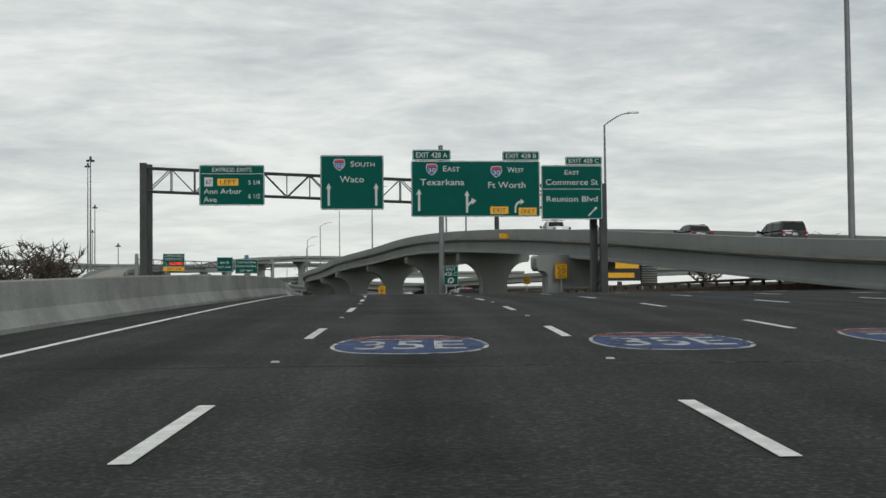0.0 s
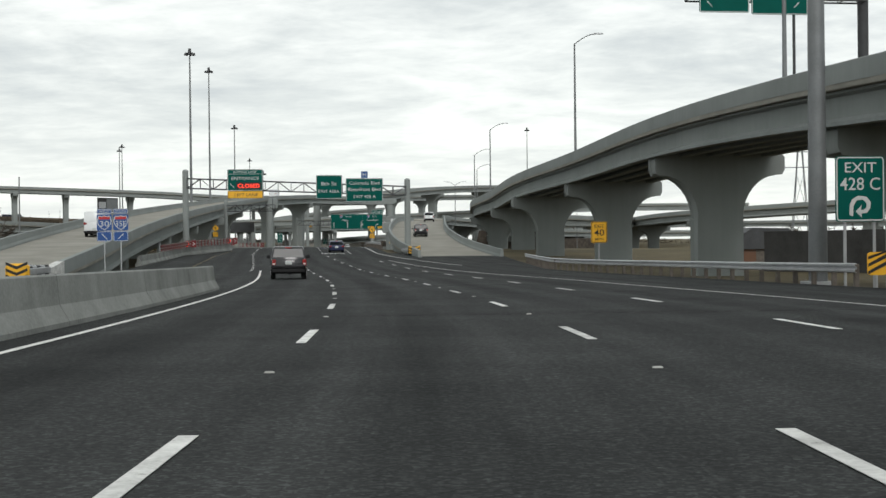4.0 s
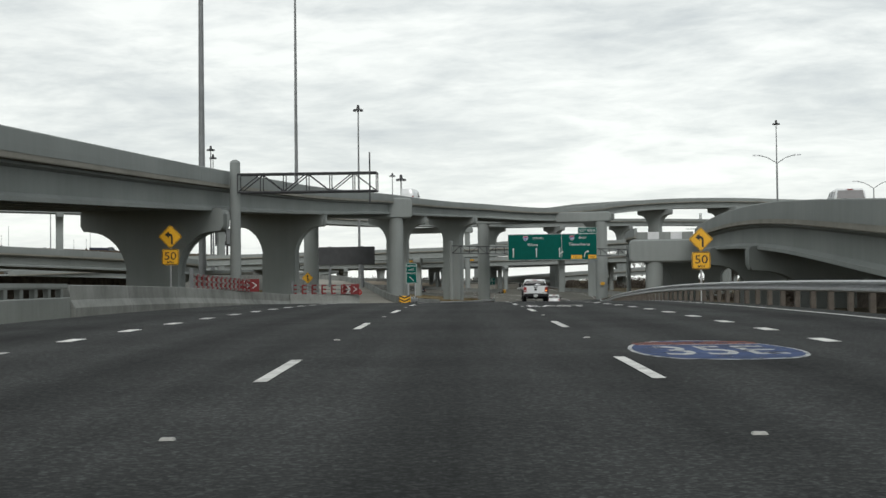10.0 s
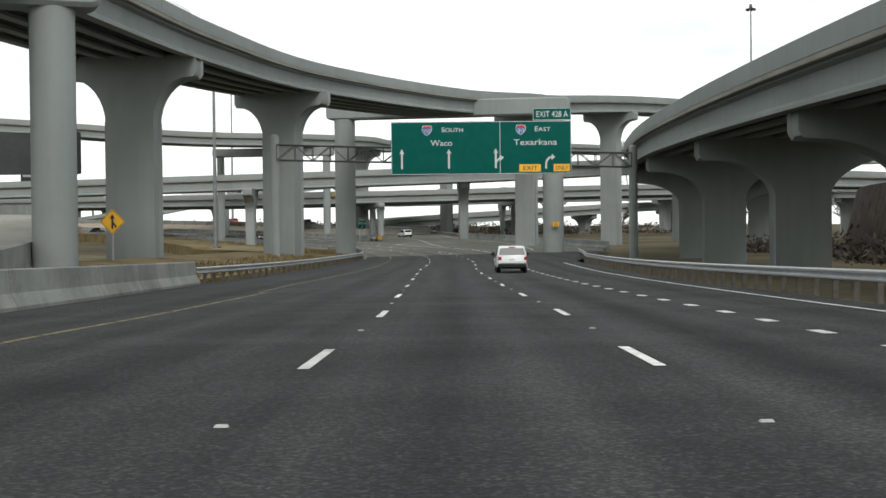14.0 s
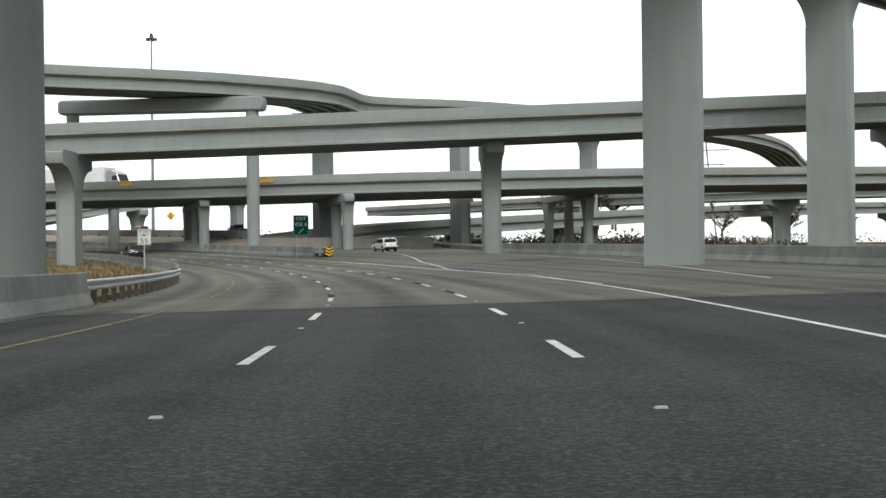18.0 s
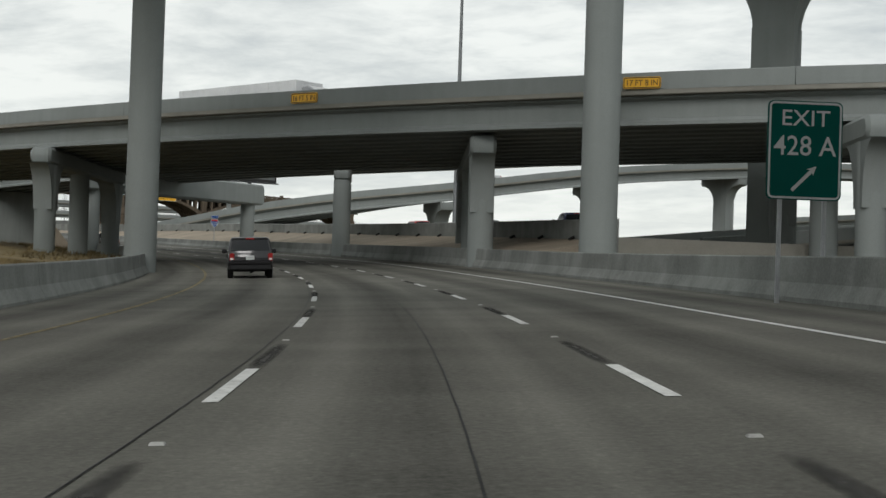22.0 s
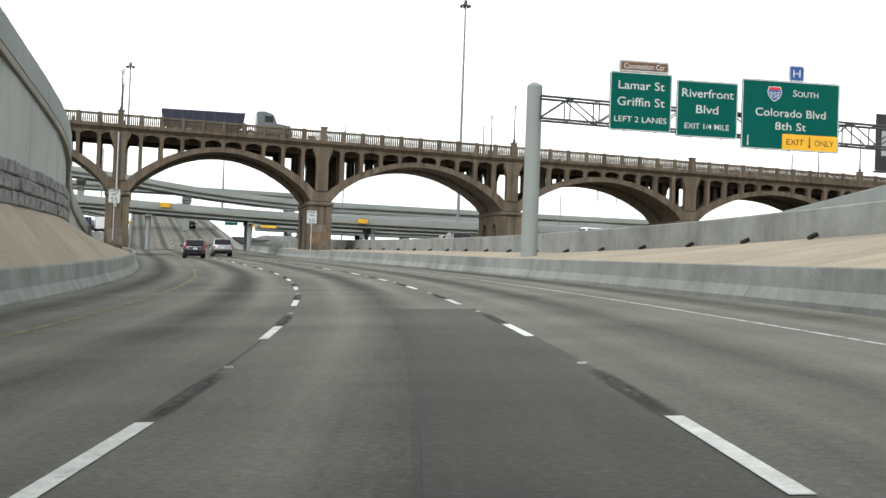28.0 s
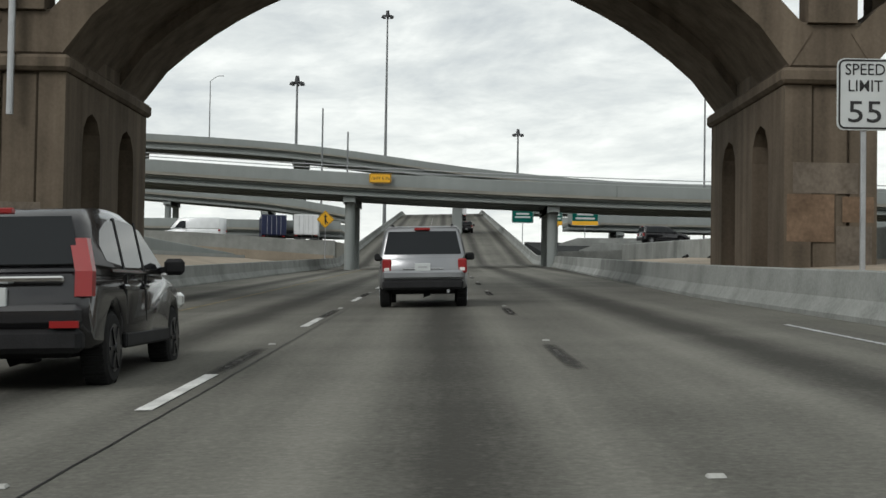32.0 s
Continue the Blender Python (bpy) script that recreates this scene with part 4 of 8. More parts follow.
part("roadway", MB().loft([[RP(s, u, z) for u, z in ((apu(s) - 24, apz(s) - 1.2), (apu(s), apz(s) - 1.2), (apu(s), apz(s)), (apu(s) - 24, apz(s) + 0.25))] for s in srange(70, 190, 4)]), RAMPC, approach)
part("kerb_nose", MB().loft([[RP(s, apu(s) + x, apz(s) + z) for x, z in ((-0.25, -0.4), (0.25, -0.4), (0.25, h), (-0.25, h))] for s, h in zip(srange(172, 190, 3), (0.1, 0.12, 0.14, 0.2, 0.4, 0.6, 0.86))]), MARKW, approach)
part("ramp_line", MB().loft([[RP(s, apu(s) - 4 + x, apz(s) + 0.05 + z) for x, z in ((-0.07, 0), (0.07, 0), (0.07, 0.012), (-0.07, 0.012))] for s in srange(120, 190, 4)]), MARKW, approach)
straddle((445, -27.2), (449.3, -16.7), RP(447, -21).z + 14.4, 2.7, 1.9, 0)
straddle((552, -10.6), (546, 13.1), RP(548, 0).z + 17.9, 2.0, 2.4, 0)
WV = lambda x, y, z: Vector((x, y, z))
over_1, fr_d1 = overpass("pale grey concrete overpass crossing above all lanes", [WV(-300, 560, 7.4), WV(-215, 607, 8.8), WV(-149.5, 626, 10.4), WV(-109.4, 632.3, 11.45), WV(-70, 645, 13.2), WV(-30, 668, 15.2), WV(40, 720, 16.5)], 10.5, girders=6, depth=1.75)
for s, u in ((646.7, -15.3), (640.5, 23.8), (632, 64), (655, -48), (700, -80)):
    flared_pier(s, u, 0, fr_d1, capw=10.4, shaft=2.3, thick=1.7, depth=1.75)
over_2, fr_d2 = overpass("high pale grey concrete flyover curving across the lanes", [(720, -300, 28.5), (700, -190, 27.0), (690, -100, 25.4), (686, -55, 24.0), (687, -18, 22.4), (688, 6, 21.5), (695, 22, 21.3), (707, 33, 21.3), (712, 56, 21.9), (725, 95, 23.0), (748, 160, 24.6), (800, 300, 26.0)], 9.0)
straddle((697, -8.8), (684.3, 10.9), RP(688, 0).z + 19.9, 1.8, 1.6, 0, ext=1.6)
for s, u in ((706.4, 29.4), (710.5, 55), (724, 92), (689, -64), (690, -89.5), (691, -109), (697, -150)):
    flared_pier(s, u, 0, fr_d2, shaft=2.2, rise=3.6)
over_e, fr_e = overpass("wide pale grey concrete motorway bridge with clearance signs", [WV(-330, 745, 9.6), WV(-270, 721, 9.1), WV(-225.5, 703.9, 8.7), WV(-200.7, 694.5, 8.5), WV(-178.3, 688.3, 8.36), WV(-164.9, 685.9, 8.32), WV(-152.7, 684.9, 8.38), WV(-136.4, 685.7, 8.6), WV(-122.6, 689.2, 8.9), WV(-107.4, 698.4, 9.45), WV(-80, 717, 10.2), WV(30, 780, 11.5)], 17.0, girders=11, bank=0.03)


def bent_e(pa, pb, top, fall=0.03):
    """Three-column bent whose outer columns flare out under a cap that falls with the deck."""
    ob = straddle_w(pa, pb, top, 1.15, 1.4, -0.2, 1.5, 1.4, "grey concrete bent with three round columns under a bridge")
    L = (pb - pa).to_2d().length
    part("column", MB().tube((L * 0.47, 0, pa.z - 1.2), (L * 0.47, 0, top - 1.13), 0.7, n=24), CONC, ob, smooth=40)
    for x, q in ((0, -1), (L, 1)):
        rings = []
        for k in range(9):
            w = 2.3 * (1 - math.cos(k / 8 * math.pi / 2))
            z = top - 1.14 - 3.0 + 3.0 * math.sin(k / 8 * math.pi / 2)
            rings.append([(x - 0.65 - w * 0.6, -0.62, z), (x + 0.65 + w * 0.6, -0.62, z), (x + 0.65 + w * 0.6, 0.62, z), (x - 0.65 - w * 0.6, 0.62, z)])
        part("haunch", MB().loft(rings), CONC, ob, smooth=30)
    ob.matrix_basis = ob.matrix_basis @ Matrix(((1, 0, 0, 0), (0, 1, 0, 0), (-fall, 0, 1, 0), (0, 0, 0, 1)))
    return ob


for pa, pb in ((WV(-156.1, 678.9, RP(702, 9).z), WV(-164.7, 695.6, 0)), (RP(685.5, 24.0), RP(685.5, 24.0) + Vector((-7.1, 15.0, 0))), (RP(688, 62), RP(688, 62) + Vector((-7.1, 15.0, 0))), (WV(-190.0, 682.7, RP(725, -12).z), WV(-196.7, 697.5, 0.3)), (RP(740, -62), RP(740, -62) + Vector((-6.8, 14.8, 0)))):
    bent_e(pa, pb, frame_near(fr_e, pa)[0].z - 1.69 + 0.14)
over_2b, fr_e2 = overpass("grey concrete ramp bridge slanting low across the lanes", [WV(-120, 711, 9.0), WV(-133.5, 705.5, 9.2), WV(-149, 703.5, 9.3), WV(-180, 711.8, 9.35), WV(-209, 722.2, 9.3), (796, -11.8, 8.3), (823, -14.6, 7.0), (840, -15.4, 6.0), (868, -17.2, 4.9), (889, -18, 4.0), (906, -18, 3.2), (938, -18, 1.9), (985, -19, 0.6)], 9.0)
straddle_w(RP(737.2, 8.2), RP(737.2, 8.2) + Vector((-0.48, 0.877, 0)) * 5.0, 7.55, 1.2, 1.35, 0, ext=0.8, thick=1.35, label="grey concrete bent with round columns under a bridge")
straddle((766.5, -9.0), (780.5, 10.3), 8.3, 2.3, 1.6, 0, ext=1.7)
# drain slots in the flyover parapets
SLOT = MB().box(-0.03, -0.16, -0.05, 0.03, 0.16, 0.05).mesh("drain_slot")
for deck, fr, side, width, a, b in ((ramp_a, fr_a, -1, None, RP(125, 23.5), RP(262, 28)), (ramp_b, fr_b, 1, None, RP(205, -25), RP(330, -20))):
    ia = fr.index(frame_near(fr, a))
    ib = fr.index(frame_near(fr, b))
    edge = max(abs((v.co - fr[ia][0]).dot(fr[ia][1])) for v in deck.children[0].data.vertices if (v.co - fr[ia][0]).length < 9)
    for i in range(ia, ib):
        for k in (0.25, 0.75):
            p = fr[i][0].lerp(fr[i + 1][0], k) + fr[i][1] * (side * (edge + 0.012))
            part("drain_slot", SLOT, TAR, deck, m=Matrix(((fr[i][1].x, fr[i][2].x, 0, p.x), (fr[i][1].y, fr[i][2].y, 0, p.y), (0, 0, 1, p.z + 0.12), (0, 0, 0, 1))))

# ---- arch viaduct ----
def rloft(s0, s1, ring, step=4.0):
    """A body along the road whose section ring(s) is a list of (u, height) points."""
    return MB().loft([[RP(s, u, z) for u, z in ring(s)] for s in srange(s0, s1, step)])


TANP = surface("faded_tan_cover_paint", (0.165, 0.112, 0.075), 0.3, 0.9, grain=9, blotch=1.2)
GREYP = surface("faded_grey_cover_paint", (0.15, 0.125, 0.1), 0.3, 0.9, grain=9, blotch=1.2)


def build_viaduct():
    """Open-spandrel arch bridge across the road; local x runs along the bridge, y along the road."""
    S0, SPAN, HALF = 929.75, 20.5, 4.75
    top = lambda u: 12.25 - 0.021 * u
    crown = lambda u: 10.45 - 0.021 * u
    spring = lambda u: 5.95 - 0.002 * u
    piers = [-72.25 + SPAN * k for k in range(10)]
    ob = thing("arch_viaduct", "old brown concrete arch viaduct with balustrade and spandrel columns", "bridge")
    ob.matrix_basis = RM(S0)
    u0, u1 = piers[0] - 3, piers[-1] + 3
    band = lambda zs: [[(u, y, top(u) + z) for y, z in zs] for u in (u0, u1)]
    part("deck", MB().loft(band([(-HALF - 0.30, 0), (-HALF - 0.30, -0.13), (-HALF - 0.12, -0.24), (-HALF, -0.38), (HALF, -0.38), (HALF + 0.12, -0.24), (HALF + 0.30, -0.13), (HALF + 0.30, 0), (HALF - 0.6, 0), (HALF - 0.62, -0.25), (-HALF + 0.62, -0.25), (-HALF + 0.6, 0)])), OLDC, ob)
    # pieces of the balustrade, made once and sheared to the fall of the deck
    bay = 2.05
    slope = Matrix(((1, 0, 0, 0), (0, 1, 0, 0), (-0.021, 0, 1, 0), (0, 0, 0, 1)))
    rail = MB()
    rail.box(-bay / 2, -0.16, 1.02, bay / 2, 0.16, 1.22, 0.03)
    rail.box(-bay / 2, -0.15, 0.0, bay / 2, 0.15, 0.2, 0.02)
    for k in range(9):
        x = -bay / 2 + 0.22 + (bay - 0.44) * k / 8
        rail.loft([[(x + a * r, b * 0.07, z) for a, b in ((-1, -1), (1, -1), (1, 1), (-1, 1))] for r, z in ((0.06, 0.2), (0.068, 0.5), (0.045, 0.85), (0.06, 1.02))])
    rail_me = rail.mesh("balustrade")
    post_me = MB().box(-0.16, -0.2, 0, 0.16, 0.2, 1.3, 0.03).mesh("rail_post")
    pil = MB().box(-0.3, -0.3, -0.05, 0.3, 0.3, 1.5, 0.04)
    pil.box(-0.36, -0.36, 1.47, 0.36, 0.36, 1.62, 0.04)
    pil_me = pil.mesh("pilaster")
    # small arch between two spandrel columns
    o = [(-bay / 2, 0.0), (bay / 2, 0.0), (bay / 2, -0.82), (bay / 2 - 0.16, -0.82)]
    for k in range(9):
        a = math.pi * k / 8
        o.append(((bay / 2 - 0.18) * math.cos(a), -0.72 + 0.42 * math.sin(a)))
    o += [(-bay / 2 + 0.16, -0.82), (-bay / 2, -0.82)]
    arch_me = MB().prism(o[::-1], -0.22, 0.22).mesh("spandrel_arch")
    for pu in piers:
        mid = pu + SPAN / 2
        for sy in (-1, 1):
            part("pilaster", pil_me, OLDC, ob, m=Matrix.Translation((pu, sy * (HALF + 0.02), top(pu))))
        # pier shaft with moulding and arched recesses
        z1 = spring(pu)
        for w, h0, h1, nm, k in ((0.5, -9.0, z1 - 0.45, "pier", HALF - 0.16), (1.3, z1 - 0.45, z1 - 0.05, "moulding", HALF + 0.1), (1.1, z1 - 0.05, z1 + 1.15, "springer", HALF - 0.15)):
            part(nm, MB().box(pu - w, -k, h0, pu + w, k, h1, 0.09), OLDC, ob)
        z0 = -9.0
        for sx in (-1, 1):
            hole, zt = 1.35, z1 - 1.2
            pl = [(-HALF + 0.12, z0), (-HALF + 0.12, z1 - 0.47), (HALF - 0.12, z1 - 0.47), (HALF - 0.12, z0)]
            for c in (2.0, -2.0):
                pl += [(c + 0.95, z0), (c + 0.95, zt - 0.95)] + [(c + 0.95 * math.cos(a), zt - 0.95 + 0.95 * math.sin(a)) for a in (0.5, 1.0, 1.57, 2.14, 2.64)] + [(c - 0.95, zt - 0.95), (c - 0.95, z0)]
            mb = MB().prism(pl, 0, 0.68)
            mb.v = [(pu + sx * (0.49 + y), x, z) for x, y, z in mb.v]
            part("recess_frame", mb, OLDC, ob)
        for sy in (-1, 1):
            a, b = z1 + 1.1, top(pu) - 0.45
            y = sy * (HALF - 0.45)
            r = lambda w, z: [(pu - w, y - 0.45, z), (pu + w, y - 0.45, z), (pu + w, y + 0.45, z), (pu - w, y + 0.45, z)]
            part("pier_column", MB().loft([r(0.62, a), r(0.62, b - 1.6), r(0.75, b - 1.0), r(1.02, b - 0.5), r(1.02, b)]), OLDC, ob)
        if pu == piers[-1]:
            break
        # arch barrel
        n, R = 24, SPAN / 2 - 1.05
        out, ins = [], []
        rise = crown(mid) - (spring(pu) + spring(pu + SPAN)) / 2
        for k in range(n + 1):
            x = -R + 2 * R * k / n
            base = spring(pu) + (spring(pu + SPAN) - spring(pu)) * k / n
            q = 1 - (x / R) ** 2
            sag = rise * (0.72 * q + 0.28 * math.sqrt(max(0, q)))
            ins.append((mid + x, base + sag))
            xo = -(SPAN / 2 - 0.5) + (SPAN - 1.0) * k / n
            qo = 1 - (xo / (SPAN / 2 - 0.5)) ** 2
            out.append((mid + xo, base + 0.85 + (rise - 0.36) * (0.8 * qo + 0.2 * math.sqrt(max(0, qo)))))
        for ya, yb in ((-HALF + 0.12, -1.3), (1.3, HALF - 0.12)):
            part("arch_ring", MB().prism(ins + out[::-1], ya, yb), OLDC, ob, smooth=30)
        part("arch_web", MB().prism([(x, z + 0.35) for x, z in ins] + [(x, z - 0.1) for x, z in out[::-1]], -1.32, 1.32), OLDC, ob)
        for k in range(10):
            x = pu + SPAN * (k + 0.5) / 10
            for sy in (-1, 1):
                y = sy * (HALF + 0.02)
                part("balustrade", rail_me, OLDC, ob, m=Matrix.Translation((x, y, top(x))) @ slope @ Matrix.Diagonal((SPAN / 10 / bay, 1, 1, 1)))
                part("spandrel_arch", arch_me, OLDC, ob, m=Matrix.Translation((x, sy * (HALF - 0.35), top(x) - 0.37)) @ slope @ Matrix.Diagonal((SPAN / 10 / bay, 1, 1, 1)))
            if k:
                x = pu + SPAN * k / 10
                zb = np.interp(x, [p[0] for p in out], [p[1] for p in out]) - 0.15
                zt = top(x) - 0.46
                for sy in (-1, 1):
                    part("rail_post", post_me, OLDC, ob, m=Matrix.Translation((x, sy * (HALF + 0.02), top(x))))
                for y in (-HALF + 0.45, -1.6, 1.6, HALF - 0.45):
                    if zt - zb > 0.5:
                        r = lambda w, z: [(x - w, y - 0.38, z), (x + w, y - 0.38, z), (x + w, y + 0.38, z), (x - w, y + 0.38, z)]
                        h = min(0.7, (zt - zb) * 0.5)
                        part("spandrel_column", MB().loft([r(0.19, zb), r(0.19, zt - h), r(0.24, zt - h * 0.4), r(0.34, zt)]), OLDC, ob)
    for y in (-2.7, 0.0, 2.7):
        part("deck_beam", MB().loft([[(u, yy, top(u) + z) for yy, z in ((y - 0.3, -0.44), (y - 0.3, -1.2), (y + 0.3, -1.2), (y + 0.3, -0.44))] for u in (u0, u1)]), OLDC, ob)
    for k, x0, x1, z0, z1, m in ((4, -1.1, 0.1, 1.5, 2.7, TANP), (4, -0.95, 0.7, 2.72, 3.5, GREYP), (4, 0.15, 1.05, 0.9, 1.9, GREYP), (4, 0.3, 1.1, 2.0, 2.65, TANP), (3, -0.9, 0.6, 0.6, 2.2, GREYP)):
        part("paint_patch", MB().box(piers[k] + x0, -HALF + 0.114, z0, piers[k] + x1, -HALF + 0.124, z1), m, ob, "faded patch of cover paint")
    pu = piers[3]
    pipe = part("drain_pipe", MB().tube((pu - 0.15, -HALF - 0.12, spring(pu) - 1.6), (pu - 0.15, -HALF - 0.12, top(pu) - 0.6), 0.09, n=10), STEEL, ob, "pale galvanised drain pipe")
    for k in (1, 3, 5, 7):
        pu = piers[k]
        for sy in (-1, 1):
            lp = thing("bridge_lamp", "slim dark lamp post with a pale globe on a viaduct pilaster", "street lamp", "viaduct lamps", m=RM(S0))
            x, y, z = pu, sy * (HALF + 0.02), top(pu) + 1.6
            part("pole", MB().disc_stack([(x, y, z), (x, y, z + 0.35), (x, y, z + 0.4), (x, y, z + 3.6), (x, y, z + 3.7)], [0.16, 0.14, 0.075, 0.05, 0.1], 10, "z"), DARKST, lp)
            part("globe", MB().disc_stack([(x, y, z + 3.7), (x, y, z + 3.85), (x, y, z + 4.05), (x, y, z + 4.25), (x, y, z + 4.38)], [0.1, 0.19, 0.2, 0.12, 0.03], 12, "z"), TRAILER, lp, "pale acorn globe", smooth=50)


build_viaduct()

# ---- slopes and walls past the bridges ----
B_R = [(652, 9.1), (680, 9.0), (730, 8.4), (810, 8.9), (860, 7.7), (925, 6.6), (1000, 8.6), (1250, 8.6)]
B_L = [(604, -8.6), (640, -8.8), (680, -8.7), (780, -8.2), (870, -8.9), (945, -10.4), (1000, -9.7), (1250, -9.0)]
SL_R = [(690, 1.4), (757, 1.75), (800, 1.85), (821, 1.7), (840, 1.35), (861, 0.98), (900, 0.92), (960, 0.75)]
WL_R = [(690, 2.5), (757, 2.75), (800, 2.8), (821, 2.65), (840, 2.4), (875, 2.0), (940, 1.8), (985, 1.6)]
U_TOP = [(690, 14.5), (757, 15), (900, 15), (940, 13.5), (985, 12.5)]
slope_r = thing("paved_slope", "tan concrete slope paving stained by soil behind the barrier", "slope", kind="structure")
for a, b in zip(srange(694, 962, 6.1), srange(694, 962, 6.1)[1:]):
    part("slope_panel", rloft(a + 0.02, b - 0.03, lambda s: [(lin(s, B_R) + 0.12, -0.4), (lin(s, U_TOP) + 0.1, -0.4), (lin(s, U_TOP) + 0.1, lin(s, SL_R)), (lin(s, B_R) + 0.12, 0.62)], 3), SLOPE, slope_r)
    part("drain_stub", MB().tube(RP(b, lin(b, U_TOP) - 0.4, lin(b, SL_R) - 0.03), RP(b, lin(b, U_TOP) - 0.1, lin(b, SL_R) + 0.12), 0.085, n=8), TAR, slope_r)
wall_r = thing("retaining_wall", "pale concrete retaining wall with joints above the slope", "wall", kind="structure")
for a, b in zip(srange(694, 985, 9.7), srange(694, 985, 9.7)[1:]):
    part("wall_panel", rloft(a + 0.015, b - 0.015, lambda s: [(lin(s, U_TOP), -0.5), (lin(s, U_TOP) + 0.4, -0.5), (lin(s, U_TOP) + 0.4, lin(s, WL_R)), (lin(s, U_TOP) + 0.05, lin(s, WL_R)), (lin(s, U_TOP), lin(s, WL_R) - 0.05)], 3), BARR, wall_r)
back_r = thing("upper_road", "pale concrete road behind the retaining wall", "road", kind="structure")
part("roadway", rloft(694, 985, lambda s: [(lin(s, U_TOP) + 0.41, -0.6), (lin(s, U_TOP) + 26, -0.6), (lin(s, U_TOP) + 26, lin(s, WL_R) - 1.0), (lin(s, U_TOP) + 0.41, lin(s, WL_R) - 0.95)], 5), RAMPC, back_r)
ramp_f, fr_f = overpass("pale grey concrete ramp rising behind the slope", [(890, 22.0, 0.0), (850, 22.0, 1.0), (830, 23.5, 3.0), (814, 29, 5.5), (806, 38, 7.5), (804, 48, 9.1), (803, 68, 12.2), (806, 100, 15.5), (815, 160, 19)], 8.6, girders=4)
for s, u in ((804, 46.5), (803, 72), (806, 100)):
    flared_pier(s, u, 0, fr_f, capw=7.6, shaft=2.2)

E2_R = [(770, -9.5, 9.0), (796, -9.6, 8.6), (823, -10.0, 8.0), (840, -10.8, 7.0), (868, -12.8, 5.9), (889, -13.5, 4.9), (906, -13.5, 4.1), (938, -13.5, 2.8), (985, -13.5, 1.4)]
e2u = lambda s: lin(s, [(a, b) for a, b, c in E2_R]) - 0.25
e2z = lambda s: lin(s, [(a, c) for a, b, c in E2_R])
foot = lambda s: lin(s, [(780, 2.4), (823, 2.6), (868, 2.3), (906, 1.9), (938, 1.5), (985, 1.0)])
PALEC = surface("pale_wall_concrete", (0.31, 0.32, 0.305), 0.14, 0.88, grain=16, blotch=0.3, streak=0.2, rnd=0.1)
wall_l = thing("retaining_wall", "pale grey concrete wall with a rough stone-faced band below the ramp", "wall", kind="structure")
for a, b in zip(srange(812, 985, 9.1), srange(812, 985, 9.1)[1:]):
    part("wall_panel", rloft(a + 0.015, b - 0.015, lambda s: [(e2u(s) - 0.5, -0.5), (e2u(s), -0.5), (e2u(s), max(foot(s) + 0.2, e2z(s) - 0.9)), (e2u(s) - 0.5, max(foot(s) + 0.2, e2z(s) - 0.9))], 3), PALEC, wall_l)
STONE = surface("split_stone_facing", (0.20, 0.20, 0.195), 0.4, 0.95, grain=7, blotch=2.6, bump=0.9)
rnd = random.Random(5)
stones = [MB().box(0, 0, 0, 0.9, 0.12 + 0.05 * k, 0.42, 0.05).mesh("stone") for k in range(3)]
for s in srange(812, 872, 0.93):
    h = e2z(s) - 0.9 - foot(s)
    for row in range(3):
        z = foot(s) + 0.05 + row * 0.44 - 0.1
        if z + 0.44 < e2z(s) - 0.95:
            m = RM(s + (row % 2) * 0.45, e2u(s) - 0.02, z) @ Matrix.Rotation(radians(90), 4, "Z") @ Matrix.Diagonal((1, -1, 1, 1))
            part("stone", stones[rnd.randrange(3)], STONE, wall_l, m=m)
part("abutment", MB().loft([[RP(s, u, z) for u, z in ((-24, -0.5), (-9.9, -0.5), (-9.9, 6.4), (-24, 6.6))] for s in (797, 812)]), CONCD, wall_l)
slope_l = thing("earth_slope", "bare tan soil and paving between the barrier and the ramp wall", "slope", kind="structure")
part("soil", rloft(786, 985, lambda s: [(e2u(s) + 0.05, -0.4), (lin(s, B_L) - 0.1, -0.4), (lin(s, B_L) - 0.1, 0.58), (e2u(s) + 0.05, foot(s))], 4), SLOPE, slope_l)

# ---- bridges beyond the viaduct ----
cross_1, fr_x1 = overpass("grey concrete bridge crossing behind the arches", [(994, -150, 14.6), (994, -70, 10.4), (994, -30, 8.0), (994, -6.8, 6.15), (994, 8, 5.2), (994, 40, 3.9), (994, 90, 3.0), (994, 160, 2.6)], 9.5, girders=4, depth=0.55)
for u in (-48, -27, -6.9, 8.1, 27, 46):
    straddle((991, u), (997, u), RP(994, u).z + lin(u, [(-70, 10.4), (-30, 8.0), (-6.8, 6.15), (8, 5.2), (40, 3.9), (90, 3.0)]) - 0.8, 0.5, 0.75, -1.5, ext=1.0, thick=0.9, label="grey concrete bent with round columns under a bridge")
rail_x = thing("bridge_rail", "thin steel pedestrian rail on the crossing bridge", "railing", kind="structure")
for side in (-4.5, 4.5):
    for z in (1.05, 1.3):
        part("rail", sweep(MB(), [(p + r * side, r, d) for p, r, d in fr_x1], [(-0.03, z), (0.03, z), (0.03, z + 0.06), (-0.03, z + 0.06)]), STEEL, rail_x)
elev, fr_el = overpass("long pale concrete viaduct on single columns in the distance", [(1080, -260, 19.5), (1080, -140, 18.0), (1080, -69, 15.6), (1080, -45, 13.8), (1080, -21, 11.8), (1080, 8.5, 7.5), (1080, 24.8, 5.9), (1080, 45, 5.0), (1080, 80, 3.7), (1080, 160, 2.5)], 9.5, girders=4, depth=0.9, road_mat=RAMPC)
